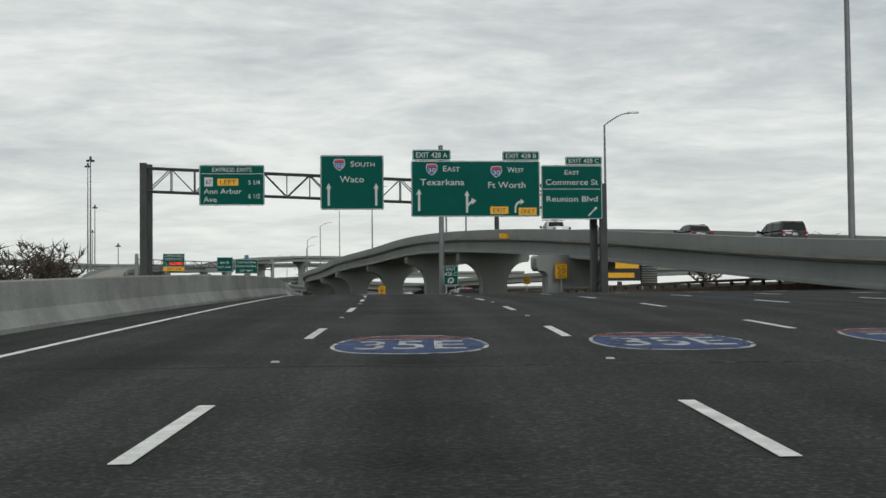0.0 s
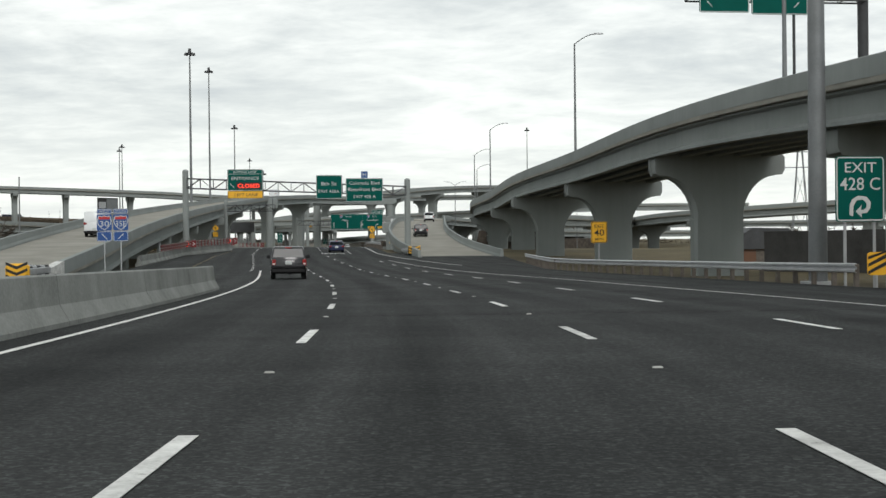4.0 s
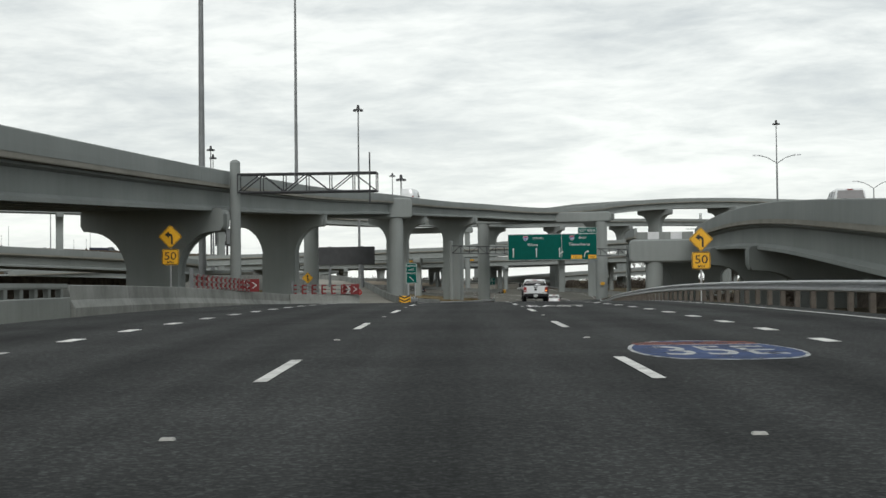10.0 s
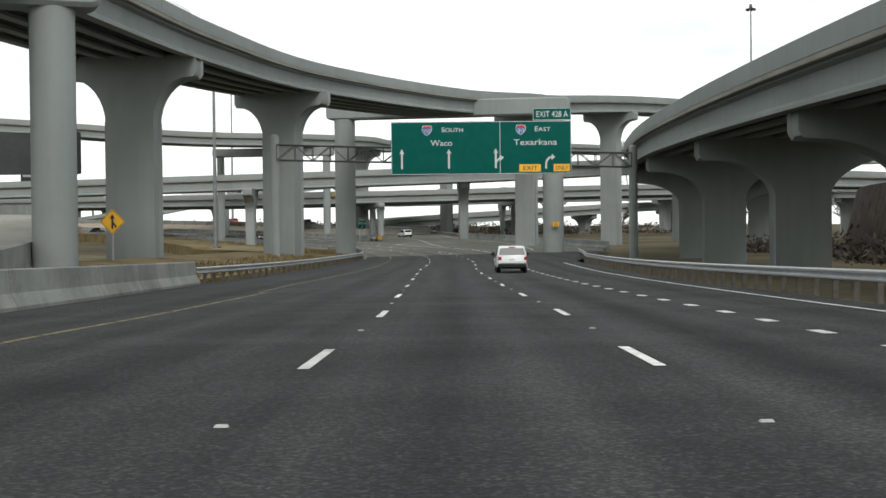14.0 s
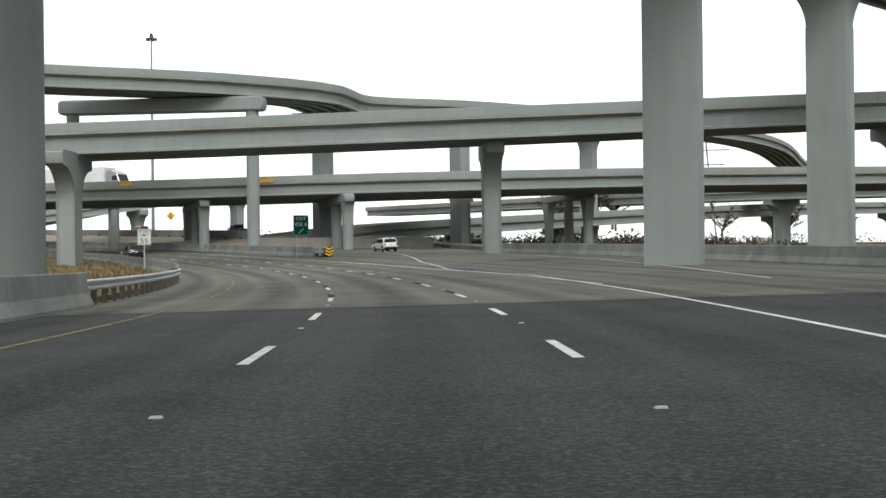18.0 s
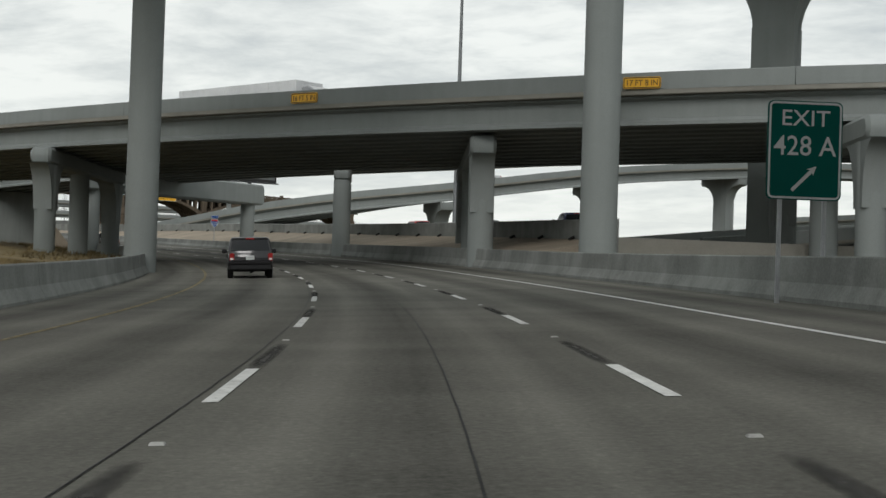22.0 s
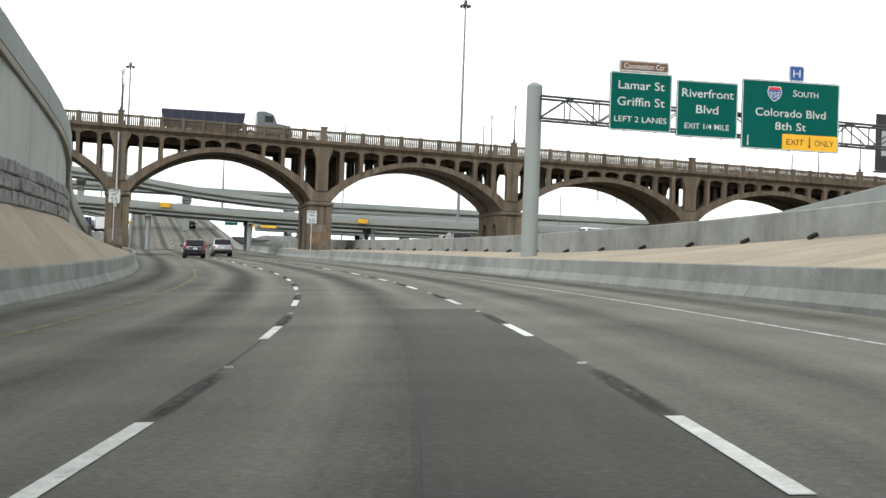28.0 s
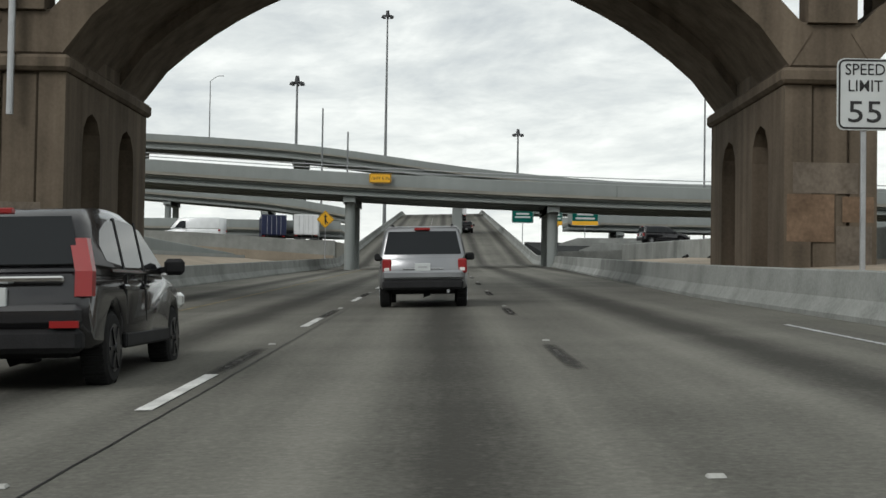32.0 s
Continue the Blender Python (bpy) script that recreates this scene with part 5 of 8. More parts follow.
for k, u in enumerate((-170, -135, -100, -70, -43, -20, 2, 24, 50, 80)):
    s = 1080
    p = RP(s, u)
    f = frame_near(fr_el, p)
    ob = thing("bridge_pier", "grey concrete single column with a blunt cap", "bridge pier", "bridge piers")
    ob.matrix_basis = Matrix(((f[1].x, f[2].x, 0, p.x), (f[1].y, f[2].y, 0, p.y), (0, 0, 1, 0), (0, 0, 0, 1)))
    z = f[0].z - 1.14
    part("pier_cap", MB().prism([(-1.2, z - 1.5), (1.2, z - 1.5), (3.4, z - 0.8), (3.4, z), (-3.4, z), (-3.4, z - 0.8)], -0.9, 0.9, 0.1), CONC, ob)
    part("column", MB().box(-0.8, -0.7, z - 22, 0.8, 0.7, z - 1.48, 0.08), CONC, ob)
far_2, fr_f2 = overpass("far concrete flyover beyond the interchange", [(1180, -330, 9), (1170, -180, 10), (1160, -90, 9.5), (1165, -30, 8), (1180, 40, 5)], 10, girders=3, depth=1.0)
for u in (-250, -200, -150, -110, -70, -35):
    flared_pier(lin(u, [(-330, 1180), (-90, 1160), (-30, 1165)]), u, -17, fr_f2, capw=8.0, shaft=2.2)

# ---- express ramp ----
XP = [(388, -9.6, 0.0), (402, -14.0, 0.1), (420, -16.4, 0.3), (444, -21.2, 0.9), (465, -26, 1.9), (485, -31.5, 3.2), (510, -40, 4.4), (540, -55, 5.2), (575, -80, 5.6)]
xp_fr = path_frames(smooth_path(XP[1:], 4.0))
xp = thing("express_ramp", "pale concrete express ramp with low walls climbing away", "road", kind="structure")
part("roadway", sweep(MB(), xp_fr, [(-4.2, -1.6), (4.2, -1.6), (4.2, 0.02), (-4.2, 0.02)]), RAMPC, xp)
for side in (-1, 1):
    part("ramp_wall", sweep(MB(), xp_fr[3:], [(side * 4.4 - 0.2, -2), (side * 4.4 + 0.2, -2), (side * 4.4 + 0.15, 0.85), (side * 4.4 - 0.15, 0.85)]), BARR, xp)
for s0, s1, a, b, hgt in ((452, 526, -20, -11.9, 1.0), (530, 604, -26, -9.4, 1.3), (606, 694, -30, -9.4, 1.2), (696, 790, -24, -9.3, 1.4)):
    part("verge", rloft(s0, s1, lambda s: [(a, -0.6), (b, -0.6), (b, 0.12), ((a + b) / 2, 0.25 + hgt * 0.5), (a, hgt)], 5), GRASS, thing("grass_verge", "dry yellow grass verge beside the motorway", "verge", kind="structure"))

# dry grass tufts on the verges
def tufts(label, boxes, n, seed):
    r = random.Random(seed)
    mb = MB()
    for _ in range(n):
        s0, s1, ua, ub, za, zb = boxes[r.randrange(len(boxes))]
        s, k = r.uniform(s0, s1), r.random()
        c = RP(s, ua + (ub - ua) * k, za + (zb - za) * k)
        for _ in range(6):
            a, h, w = r.uniform(0, 6.28), r.uniform(0.14, 0.42), r.uniform(0.02, 0.05)
            d = Vector((math.cos(a), math.sin(a), 0))
            q = Vector((-d.y, d.x, 0)) * w
            mb.face(c - q, c + q, c + d * h * 0.6 + Vector((0, 0, h)))
    part("grass_tufts", mb, GRASS, None)
    return tagged(bpy.data.objects["grass_tufts"], label, "grass", kind="stuff")


tufts("dry yellow grass tufts on the roadside verges", [(452, 526, -12, -15.5, 0.12, 0.6), (530, 604, -9.6, -17, 0.15, 0.8), (606, 694, -9.7, -18, 0.15, 0.7), (700, 790, -9.6, -16, 0.15, 0.8), (640, 690, 10, 18, -0.5, -0.5)], 3600, 3)


# ---- tree line and pylons ----
def bare_tree(x, y, z, h, seed, me_cache={}):
    r = random.Random(seed)
    ob = thing("tree", "bare brown winter tree on the far edge", "tree", "far trees")
    if seed not in me_cache:
        tr, cr = MB(), MB()
        tr.tube((0, 0, -1), (0.1, 0, h * 0.35), 0.25, 0.16, 7)
        for k in range(7):
            a, e = r.uniform(0, 6.28), r.uniform(0.5, 0.95)
            p = Vector((0.1, 0, h * r.uniform(0.25, 0.4)))
            q = Vector((math.cos(a) * h * 0.3 * r.uniform(0.5, 1), math.sin(a) * h * 0.3, h * e))
            tr.tube(p, q, 0.10, 0.03, 5)
            for j in range(26):
                c = p.lerp(q, r.uniform(0.35, 1.05))
                d = Vector((r.uniform(-1, 1), r.uniform(-1, 1), r.uniform(0.1, 1.2))).normalized() * r.uniform(0.6, 1.9)
                side = d.cross(Vector((r.uniform(-1, 1), r.uniform(-1, 1), 0.3))).normalized() * 0.09
                cr.face(c - side, c + side, c + d)
                cr.face(c + d * 0.3 - side, c + d * 0.4 + side, c + d * 0.7 + side * 6)
        me_cache[seed] = (tr.mesh("trunk"), cr.mesh("crown"))
    part("trunk", me_cache[seed][0], WOODP, ob)
    part("crown", me_cache[seed][1], BUSH, ob)
    ob.matrix_basis = Matrix.Translation((x, y, z)) @ Matrix.Rotation(seed * 1.7 + x, 4, "Z") @ Matrix.Diagonal((1.25, 1.25, 1, 1))
    return ob


rt = random.Random(11)
for s0, s1, ua, ub, n in ((640, 720, -120, -70, 14), (330, 420, -95, -60, 8), (690, 790, 120, 190, 16), (560, 620, 150, 220, 12), (150, 190, 60, 90, 6), (164, 186, -35, -27, 9)):
    for _ in range(n):
        p = RP(rt.uniform(s0, s1), rt.uniform(ua, ub))
        bare_tree(p.x, p.y, (p.z - 0.6) if p.y < 800 else 4.6, 9, rt.randrange(1, 7))


def pylon(x, y, z, h):
    ob = thing("power_pylon", "lattice steel electricity pylon far away", "pylon", "far pylons", m=Matrix.Translation((x, y, z)))
    lv = [(0, 3.0), (0.35, 1.9), (0.62, 1.1), (1.0, 0.25)]
    for sx, sy in ((-1, -1), (1, -1), (1, 1), (-1, 1)):
        for (a, wa), (b, wb) in zip(lv, lv[1:]):
            part("leg", MB().tube((sx * wa, sy * wa, a * h), (sx * wb, sy * wb, b * h), 0.14, n=5), POLEM, ob)
            part("brace", MB().tube((sx * wa, sy * wa, a * h), (-sy * wb, sx * wb, b * h), 0.08, n=4), POLEM, ob)
    for z, w in ((0.66, 5.0), (0.78, 6.2), (0.9, 4.6)):
        part("cross_arm", MB().tube((-w, 0, z * h), (w, 0, z * h), 0.14, n=5), POLEM, ob)


for x, y, z, h in ((-928, 1517, 5, 76), (-1053, 1588, 5, 100), (-1115, 1678, 5, 108), (-1179, 1766, 5, 118), (*RP(520, 140, -1), 40), (*RP(760, 170, -1), 30)):
    pylon(x, y, z, h)


# ---- far layers of the interchange ----
emb = thing("ramp_embankment", "concrete-walled embankment under the climbing motorway", "wall", kind="structure")
part("wall", rloft(1004, 1245, lambda s: [(lin(s, L_EDGE) - 0.2, -22), (lin(s, R_EDGE) + 0.2, -22), (lin(s, R_EDGE) + 0.2, -0.06), (lin(s, L_EDGE) - 0.2, -0.06)], 6), CONC, emb)
for lab, ctrl, w, piers_at in (
        ("low concrete ramp bridge behind the interchange", [(610, -260, 6), (640, -150, 6.5), (668, -80, 7), (720, -52, 7), (790, -62, 6)], 9, ((640, -150), (655, -110), (672, -77), (698, -60), (730, -52), (760, -57))),
        ("low concrete ramp bridge beside the exit road", [(712, 24, 0.9), (718, 43, 2.6), (720, 60, 3.5), (722, 81, 4.5), (728, 130, 6.6), (740, 210, 8.5), (760, 320, 9.5)], 9, ((720, 62), (722, 84), (726, 112), (731, 150), (738, 200))),
        # course of this deck is chosen to cut sky light under the wide ramp too
        ("low concrete bridge behind the wide ramp", [(395, 46, 4.6), (430, 43, 5.6), (480, 44, 6.2), (530, 52, 6.4), (570, 70, 6.4), (600, 100, 6.0), (620, 150, 5.6)], 9, ((405, 45), (430, 43), (456, 43.3), (482, 44), (508, 48), (534, 53), (560, 65), (590, 90))),
        ("far concrete flyover on flared piers", [(540, 300, 9), (640, 175, 9.5), (720, 135, 10), (830, 150, 9)], 10, ((600, 220), (640, 175), (680, 150), (720, 135), (770, 138))),
        ("far concrete flyover on flared piers", [(330, 260, 10), (400, 120, 9.5), (440, 92, 9), (500, 85, 8.5), (580, 110, 8)], 10, ((360, 195), (400, 120), (440, 92), (480, 86), (530, 90))),
        ("far concrete flyover on flared piers", [(260, -300, 8), (360, -130, 7.5), (430, -75, 7.5), (500, -62, 7.0), (580, -110, 7)], 10, ((330, -180), (360, -130), (400, -95), (440, -72), (490, -62), (540, -85)))):
    o_, f_ = overpass(lab, ctrl, w, girders=4)
    for s, u in piers_at:
        flared_pier(s, u, -0.5, f_, capw=w - 1.2, shaft=2.4)


def far_woods(label, boxes, n, seed):
    """Belts of bare scrub: uneven clumps of small twig faces."""
    r = random.Random(seed)
    mb = MB()
    for _ in range(n):
        s0, s1, ua, ub, z = boxes[r.randrange(len(boxes))]
        c = RP(r.uniform(s0, s1), r.uniform(ua, ub))
        c.z = z if z is not None else c.z - 1.0
        h, w = r.uniform(1.6, 3.8), r.uniform(2.5, 5.0)
        for _ in range(110):
            a, k = r.uniform(0, 6.28), r.random() ** 0.6
            p = c + Vector((math.cos(a) * w * k, math.sin(a) * w * k, h * r.random() * (1.1 - 0.6 * k)))
            d = Vector((r.uniform(-1, 1), r.uniform(-1, 1), r.uniform(-0.2, 1.2))) * 0.55
            q = Vector((r.uniform(-1, 1), r.uniform(-1, 1), r.uniform(-0.5, 0.5))) * 0.28
            mb.face(p - q, p + q, p + d)
    ob = part("far_woods", mb, BUSH, None)
    return tagged(ob, label, "scrub", kind="stuff")


far_woods("bare brown scrub and trees along the horizon", [(150, 560, -330, -130, None), (150, 560, 150, 330, None), (640, 900, -260, -95, None), (660, 900, 150, 300, None), (1120, 1240, -220, -30, 4.0), (1120, 1240, 40, 220, 4.0), (560, 660, -140, -60, None), (700, 940, 60, 120, None), (700, 940, 60, 120, None), (720, 900, -95, -50, None)], 1300, 21)

# added dark bank: closes bright gaps under the far flyover, in place of structures beyond
bank = thing("earth_bank", "added dark bank filling the gap under the far flyover", "slope", kind="structure")
part("bank", sweep(MB(), path_frames(smooth_path([(360, -136, 0), (400, -101, 0), (440, -79, 0), (490, -69, 0), (540, -92, 0), (580, -117, 0)], 5.0)), [(-4.0, -2.5), (4.0, -2.5), (3.0, 4.8), (-3.0, 4.8)]), BUSH, bank)
# added banks below the low bridge block side light and deepen the wide ramp's shade
bank = thing("earth_bank", "added dark bank blocking side light under the wide ramp", "slope", kind="structure")
part("bank", sweep(MB(), path_frames(smooth_path([(500, 41, 0), (520, 43, 0), (540, 49, 0), (560, 59, 0), (580, 74, 0), (600, 95, 0)], 5.0)), [(-4.6, -2.0), (3.0, -2.0), (3.0, 6.6), (-2.6, 6.6)]), BUSH, bank)
part("bank", sweep(MB(), path_frames(smooth_path([(400, 47.5, 0), (430, 45, 0), (480, 46, 0), (530, 54, 0), (570, 72, 0), (600, 102, 0)], 5.0)), [(-4.6, -2.0), (4.6, -2.0), (3.6, 3.9), (-2.6, 3.9)]), BUSH, bank)
far_woods("dark thicket of bare brush beyond the barrier", [(160, 188, -36, -27, None), (160, 188, -36, -27, None), (205, 235, -60, -38, None), (440, 560, 38, 42, None), (470, 560, 37, 42, None)], 110, 33)

# dark gabled shed beyond the exit lane
ob = thing("shed", "dark weathered shed with a gabled roof", "building", m=RM(232, 43.5, 0, 0))
part("wall", MB().box(-3.9, 0, -1.5, 4.1, 9, 1.1), BROWN, ob)
part("roof", MB().loft([[(-4.4, y, 0.9), (-1.2, y, 2.85), (2.4, y, 2.75), (4.6, y, 0.9), (4.4, y, 0.75), (-4.2, y, 0.75)] for y in (-0.4, 9.4)]), DARKST, ob)
part("door", MB().box(-0.8, -0.06, -1.4, 0.8, -0.005, 0.7), WOODP, ob)

# dark wall beyond the exit lane
ob = thing("noise_wall", "dark grey panel wall beyond the exit ramp", "wall", kind="structure")
wp = smooth_path([(205, 33, 0), (180, 44, 0), (150, 66, 0), (110, 95, 0)], 4.0)
for a, b in zip(wp, wp[1:]):
    part("wall_panel", sweep(MB(), path_frames([a, b]), [(-0.15, -1.6), (0.15, -1.6), (0.15, 2.5), (-0.15, 2.5)]), DARKC, ob)

# low roads and walls beyond the crossing bridge
for lab, ctrl, w, at in (
        ("low concrete ramp bridge beyond the crossing bridge", [(1060, -75, 9.5), (1060, -50, 7.8), (1060, -32, 6.1), (1060, -18.6, 4.6), (1060, -11.8, 3.3)], 7, ((-52, 7.9), (-34, 6.3), (-22, 4.9))),
        ("low concrete road bridge beyond the crossing bridge", [(1040, -80, 3.2), (1040, -28, 2.9), (1040, -11, 2.3)], 8, ((-45, 3.0), (-30, 2.9), (-14, 2.4))),
        ("low concrete road bridge beyond the crossing bridge", [(1062, 10.5, 4.0), (1062, 33, 3.5), (1062, 90, 2.5)], 8, ((14, 3.9), (28, 3.6), (46, 3.2))),
        ("low concrete road bridge beyond the crossing bridge", [(1046, 14, 2.6), (1046, 29, 2.0), (1046, 80, 1.0)], 7, ((20, 2.3), (34, 1.8), (50, 1.6)))):
    o_, f_ = overpass(lab, ctrl, w, girders=4, depth=0.6)
    s = ctrl[0][0]
    for u, dz in at:
        straddle((s - 2.4, u), (s + 2.4, u), RP(s, u).z + dz - 0.84, 0.6, 0.8, -6, ext=0.7, thick=0.9, label="grey concrete bent with round columns under a bridge")
yard_l = thing("paved_slope", "dusty concrete apron behind a low wall", "ground", kind="structure", m=RM(1013))
part("apron", swap_xy(MB().prism([(0, -6), (0, 2.0), (30, 2.6), (30, -6)], -70, -9.6)), RAMPC, yard_l)
part("low_wall", MB().prism([(-70, -6), (-9.7, -6), (-9.7, 2.1), (-13, 2.15), (-22, 2.65), (-70, 4.0)], -0.45, -0.05), BARR, yard_l)
part("soil_band", MB().prism([(-70, -6), (-9.7, -6), (-9.7, 0.7), (-22, 1.4), (-70, 2.2)], -2.4, -0.5), SLOPE, yard_l)
yard_r = thing("paved_slope", "grey asphalt loop road rising behind a low wall", "ground", kind="structure", m=RM(1006))
part("roadway", swap_xy(MB().prism([(0, -6), (0, 0.9), (40, 3.6), (40, -6)], 9.4, 80)), ASPHALT, yard_r)
part("low_wall", MB().prism([(9.5, -6), (80, -6), (80, 4.0), (21.8, 2.05), (13, 1.5), (9.5, 1.4)], -0.45, -0.05), BARR, yard_r)
for y, x0, x1, h in ((13, 13, 19, 1.0), (20, 16, 40, 1.1), (30, 12.5, 26, 0.95)):
    g = 0.9 + 2.7 * y / 40
    part("kerb_wall", MB().prism([(x0, g - 0.4), (x1, g - 0.4), (x1, g + h), (x0 + 2, g + h - 0.1), (x0, g + 0.2)], y, y + 0.4), BARR, yard_r)

# ---- signs ----
def letters(parent, txt, x, z, h, mat, y=-0.008, width=None, name="lettering"):
    vs, fs = text_mesh(txt)
    k = h / 0.70
    w = max(v[0] for v in vs) - min(v[0] for v in vs)
    kx = k if width is None else min(k * 1.25, width / max(w, 0.01))
    mb = MB()
    mb.v = [(x + a * kx, y, z + b * k) for a, b, c in vs]
    mb.f = list(fs)
    return part(name, mb, mat, parent)


def flat_shape(pts, y0=-0.007, y1=-0.001):
    return MB().prism(pts, y0, y1)


def rot_pts(pts, deg, x, z, k):
    c, s = math.cos(radians(deg)), math.sin(radians(deg))
    return [(x + k * (c * a + s * b), z + k * (-s * a + c * b)) for a, b in pts]


ARROW = {
    "up": [(-0.05, -0.5), (0.05, -0.5), (0.05, 0.28), (0.13, 0.24), (0.0, 0.5), (-0.13, 0.24), (-0.05, 0.28)],
    "fork": [(-0.05, -0.5), (0.05, -0.5), (0.05, -0.22), (0.22, -0.04), (0.22, -0.14), (0.42, 0.04), (0.2, 0.17), (0.21, 0.07), (0.05, -0.08), (0.05, 0.28), (0.13, 0.24), (0.0, 0.5), (-0.13, 0.24), (-0.05, 0.28)],
    "bend": [(-0.2, -0.5), (-0.08, -0.5), (-0.07, -0.15), (0.0, 0.05), (0.14, 0.16), (0.24, 0.19), (0.22, 0.05), (0.48, 0.25), (0.24, 0.46), (0.24, 0.32), (0.05, 0.27), (-0.1, 0.13), (-0.18, -0.1)],
    "turn": [(-0.45, -0.35), (-0.3, -0.42), (-0.28, 0.0), (-0.15, 0.22), (0.1, 0.25), (0.25, 0.1), (0.24, -0.08), (0.12, -0.16), (0.02, -0.15), (0.05, 0.02), (-0.2, -0.22), (0.05, -0.46), (0.04, -0.31), (0.25, -0.28), (0.4, -0.1), (0.42, 0.15), (0.25, 0.36), (-0.1, 0.4), (-0.35, 0.25), (-0.44, 0.0)],
    "left_bend": [(0.05, -0.5), (0.17, -0.5), (0.17, 0.0), (0.1, 0.16), (-0.08, 0.22), (-0.08, 0.36), (-0.36, 0.13), (-0.08, -0.08), (-0.08, 0.06), (0.02, 0.03), (0.05, -0.05)],
    "merge": [(-0.06, -0.45), (0.06, -0.45), (0.06, -0.2), (0.2, -0.38), (0.27, -0.3), (0.06, -0.02), (0.06, 0.2), (0.17, 0.18), (0.0, 0.45), (-0.17, 0.18), (-0.06, 0.2)],
}
SHIELD = [(0, -0.5), (-0.22, -0.36), (-0.40, -0.14), (-0.47, 0.10), (-0.40, 0.36), (-0.36, 0.44), (-0.18, 0.40), (0, 0.46), (0.18, 0.40), (0.36, 0.44), (0.40, 0.36), (0.47, 0.10), (0.40, -0.14), (0.22, -0.36)]


def shield(parent, x, z, h, num):
    part("shield", flat_shape(rot_pts(SHIELD, 0, x, z, h), -0.006, -0.001), WHITE, parent)
    inner = rot_pts([(a * 0.88, b * 0.88) for a, b in SHIELD], 0, x, z, h)
    part("shield_field", flat_shape(inner, -0.010, -0.002), BLUE, parent)
    crest = [(-0.35, 0.20), (0.35, 0.20), (0.36, 0.32), (0.32, 0.38), (0.16, 0.35), (0, 0.40), (-0.16, 0.35), (-0.32, 0.38), (-0.36, 0.32)]
    part("shield_crest", flat_shape(rot_pts(crest, 0, x, z, h), -0.014, -0.003), RED, parent)
    letters(parent, num, x, z - 0.26 * h, 0.36 * h, WHITE, -0.016, 0.68 * h)


def rounded(x0, z0, x1, z1, r, n=4):
    out = []
    for cx, cz, a0 in ((x1 - r, z1 - r, 0), (x0 + r, z1 - r, 90), (x0 + r, z0 + r, 180), (x1 - r, z0 + r, 270)):
        for k in range(n + 1):
            a = radians(a0 + 90 * k / n)
            out.append((cx + r * math.cos(a), cz + r * math.sin(a)))
    return out


def ring_mesh(outer, inner, y=-0.005):
    mb = MB()
    n = len(outer)
    mb.v = [(x, y, z) for x, z in outer] + [(x, y, z) for x, z in inner]
    mb.f = [(i, (i + 1) % n, n + (i + 1) % n, n + i) for i in range(n)]
    return mb


def panel(parent, x0, z0, x1, z1, mat, rim=None, r=0.12, t=0.05, y=0.0):
    r = min(r, (x1 - x0) * 0.2, (z1 - z0) * 0.2)
    p = part("panel", MB().prism(rounded(x0, z0, x1, z1, r), y, y + t), mat, parent)
    if rim:
        k = min(0.045, (x1 - x0) * 0.035)
        part("border", ring_mesh(rounded(x0 + k * 0.5, z0 + k * 0.5, x1 - k * 0.5, z1 - k * 0.5, r), rounded(x0 + 1.5 * k, z0 + 1.5 * k, x1 - 1.5 * k, z1 - 1.5 * k, max(0.01, r - k)), y - 0.005), rim, parent)
    return p


def sign(label, s, u0, u1, z0, z1, mat, items, rim=WHITE, turn=0.0, posts=0, tabs=(), name="road_sign", post_mat=None, base=0.0, ribs=False):
    """A sign panel facing the traffic; items place letters, arrows and shields by fractions of the panel (from the left, from the top)."""
    W, H = u1 - u0, z1 - z0
    ob = thing(name, label, "road sign", m=RM(s, (u0 + u1) / 2, 0, turn))
    panel(ob, -W / 2, z0, W / 2, z1, mat, rim)
    for a, b, c, d, m, txt in tabs:
        panel(ob, a - (u0 + u1) / 2, b, c - (u0 + u1) / 2, d, m, rim)
        if txt:
            letters(ob, txt, (a + c) / 2 - (u0 + u1) / 2, b + (d - b) * 0.27, (d - b) * 0.48, WHITE, width=(c - a) * 0.82)
    X = lambda f: -W / 2 + f * W
    Z = lambda f: z1 - f * H
    for it in items:
        k = it[0]
        if k == "t":
            _, txt, fx, fz, h, m, wd = it
            letters(ob, txt, X(fx), Z(fz) - h / 2, h, m, width=wd * W)
        elif k == "r":
            _, a, b, c, d, m = it
            part("field", MB().prism(rounded(X(a), Z(d), X(c), Z(b), 0.04), -0.006, -0.001), m, ob)
        elif k == "a":
            _, kind, fx, fz, h, m, deg = it
            part("arrow", flat_shape(rot_pts(ARROW[kind], deg, X(fx), Z(fz), h), -0.009, -0.001), m, ob)
        elif k == "s":
            shield(ob, X(it[2]), Z(it[3]), it[4], it[1])
        elif k == "l":
            part("divider", MB().box(X(it[1]), -0.006, Z(it[2]) - 0.02, X(it[3]), -0.001, Z(it[2]) + 0.02), WHITE, ob)
        elif k == "v":
            part("divider", MB().box(X(it[1]) - 0.025, -0.006, z0 + 0.06, X(it[1]) + 0.025, -0.001, z1 - 0.06), WHITE, ob)
    if ribs:
        for k in range(max(2, int(W / 1.5))):
            x = -W / 2 + W * (k + 0.5) / max(2, int(W / 1.5))
            part("stiffener", MB().box(x - 0.05, 0.05, z0 - 0.03, x + 0.05, 0.16, z1 + 0.02), ALUM, ob)
    for k in range(posts):
        x = 0 if posts == 1 else -W * 0.3 + W * 0.6 * k / (posts - 1)
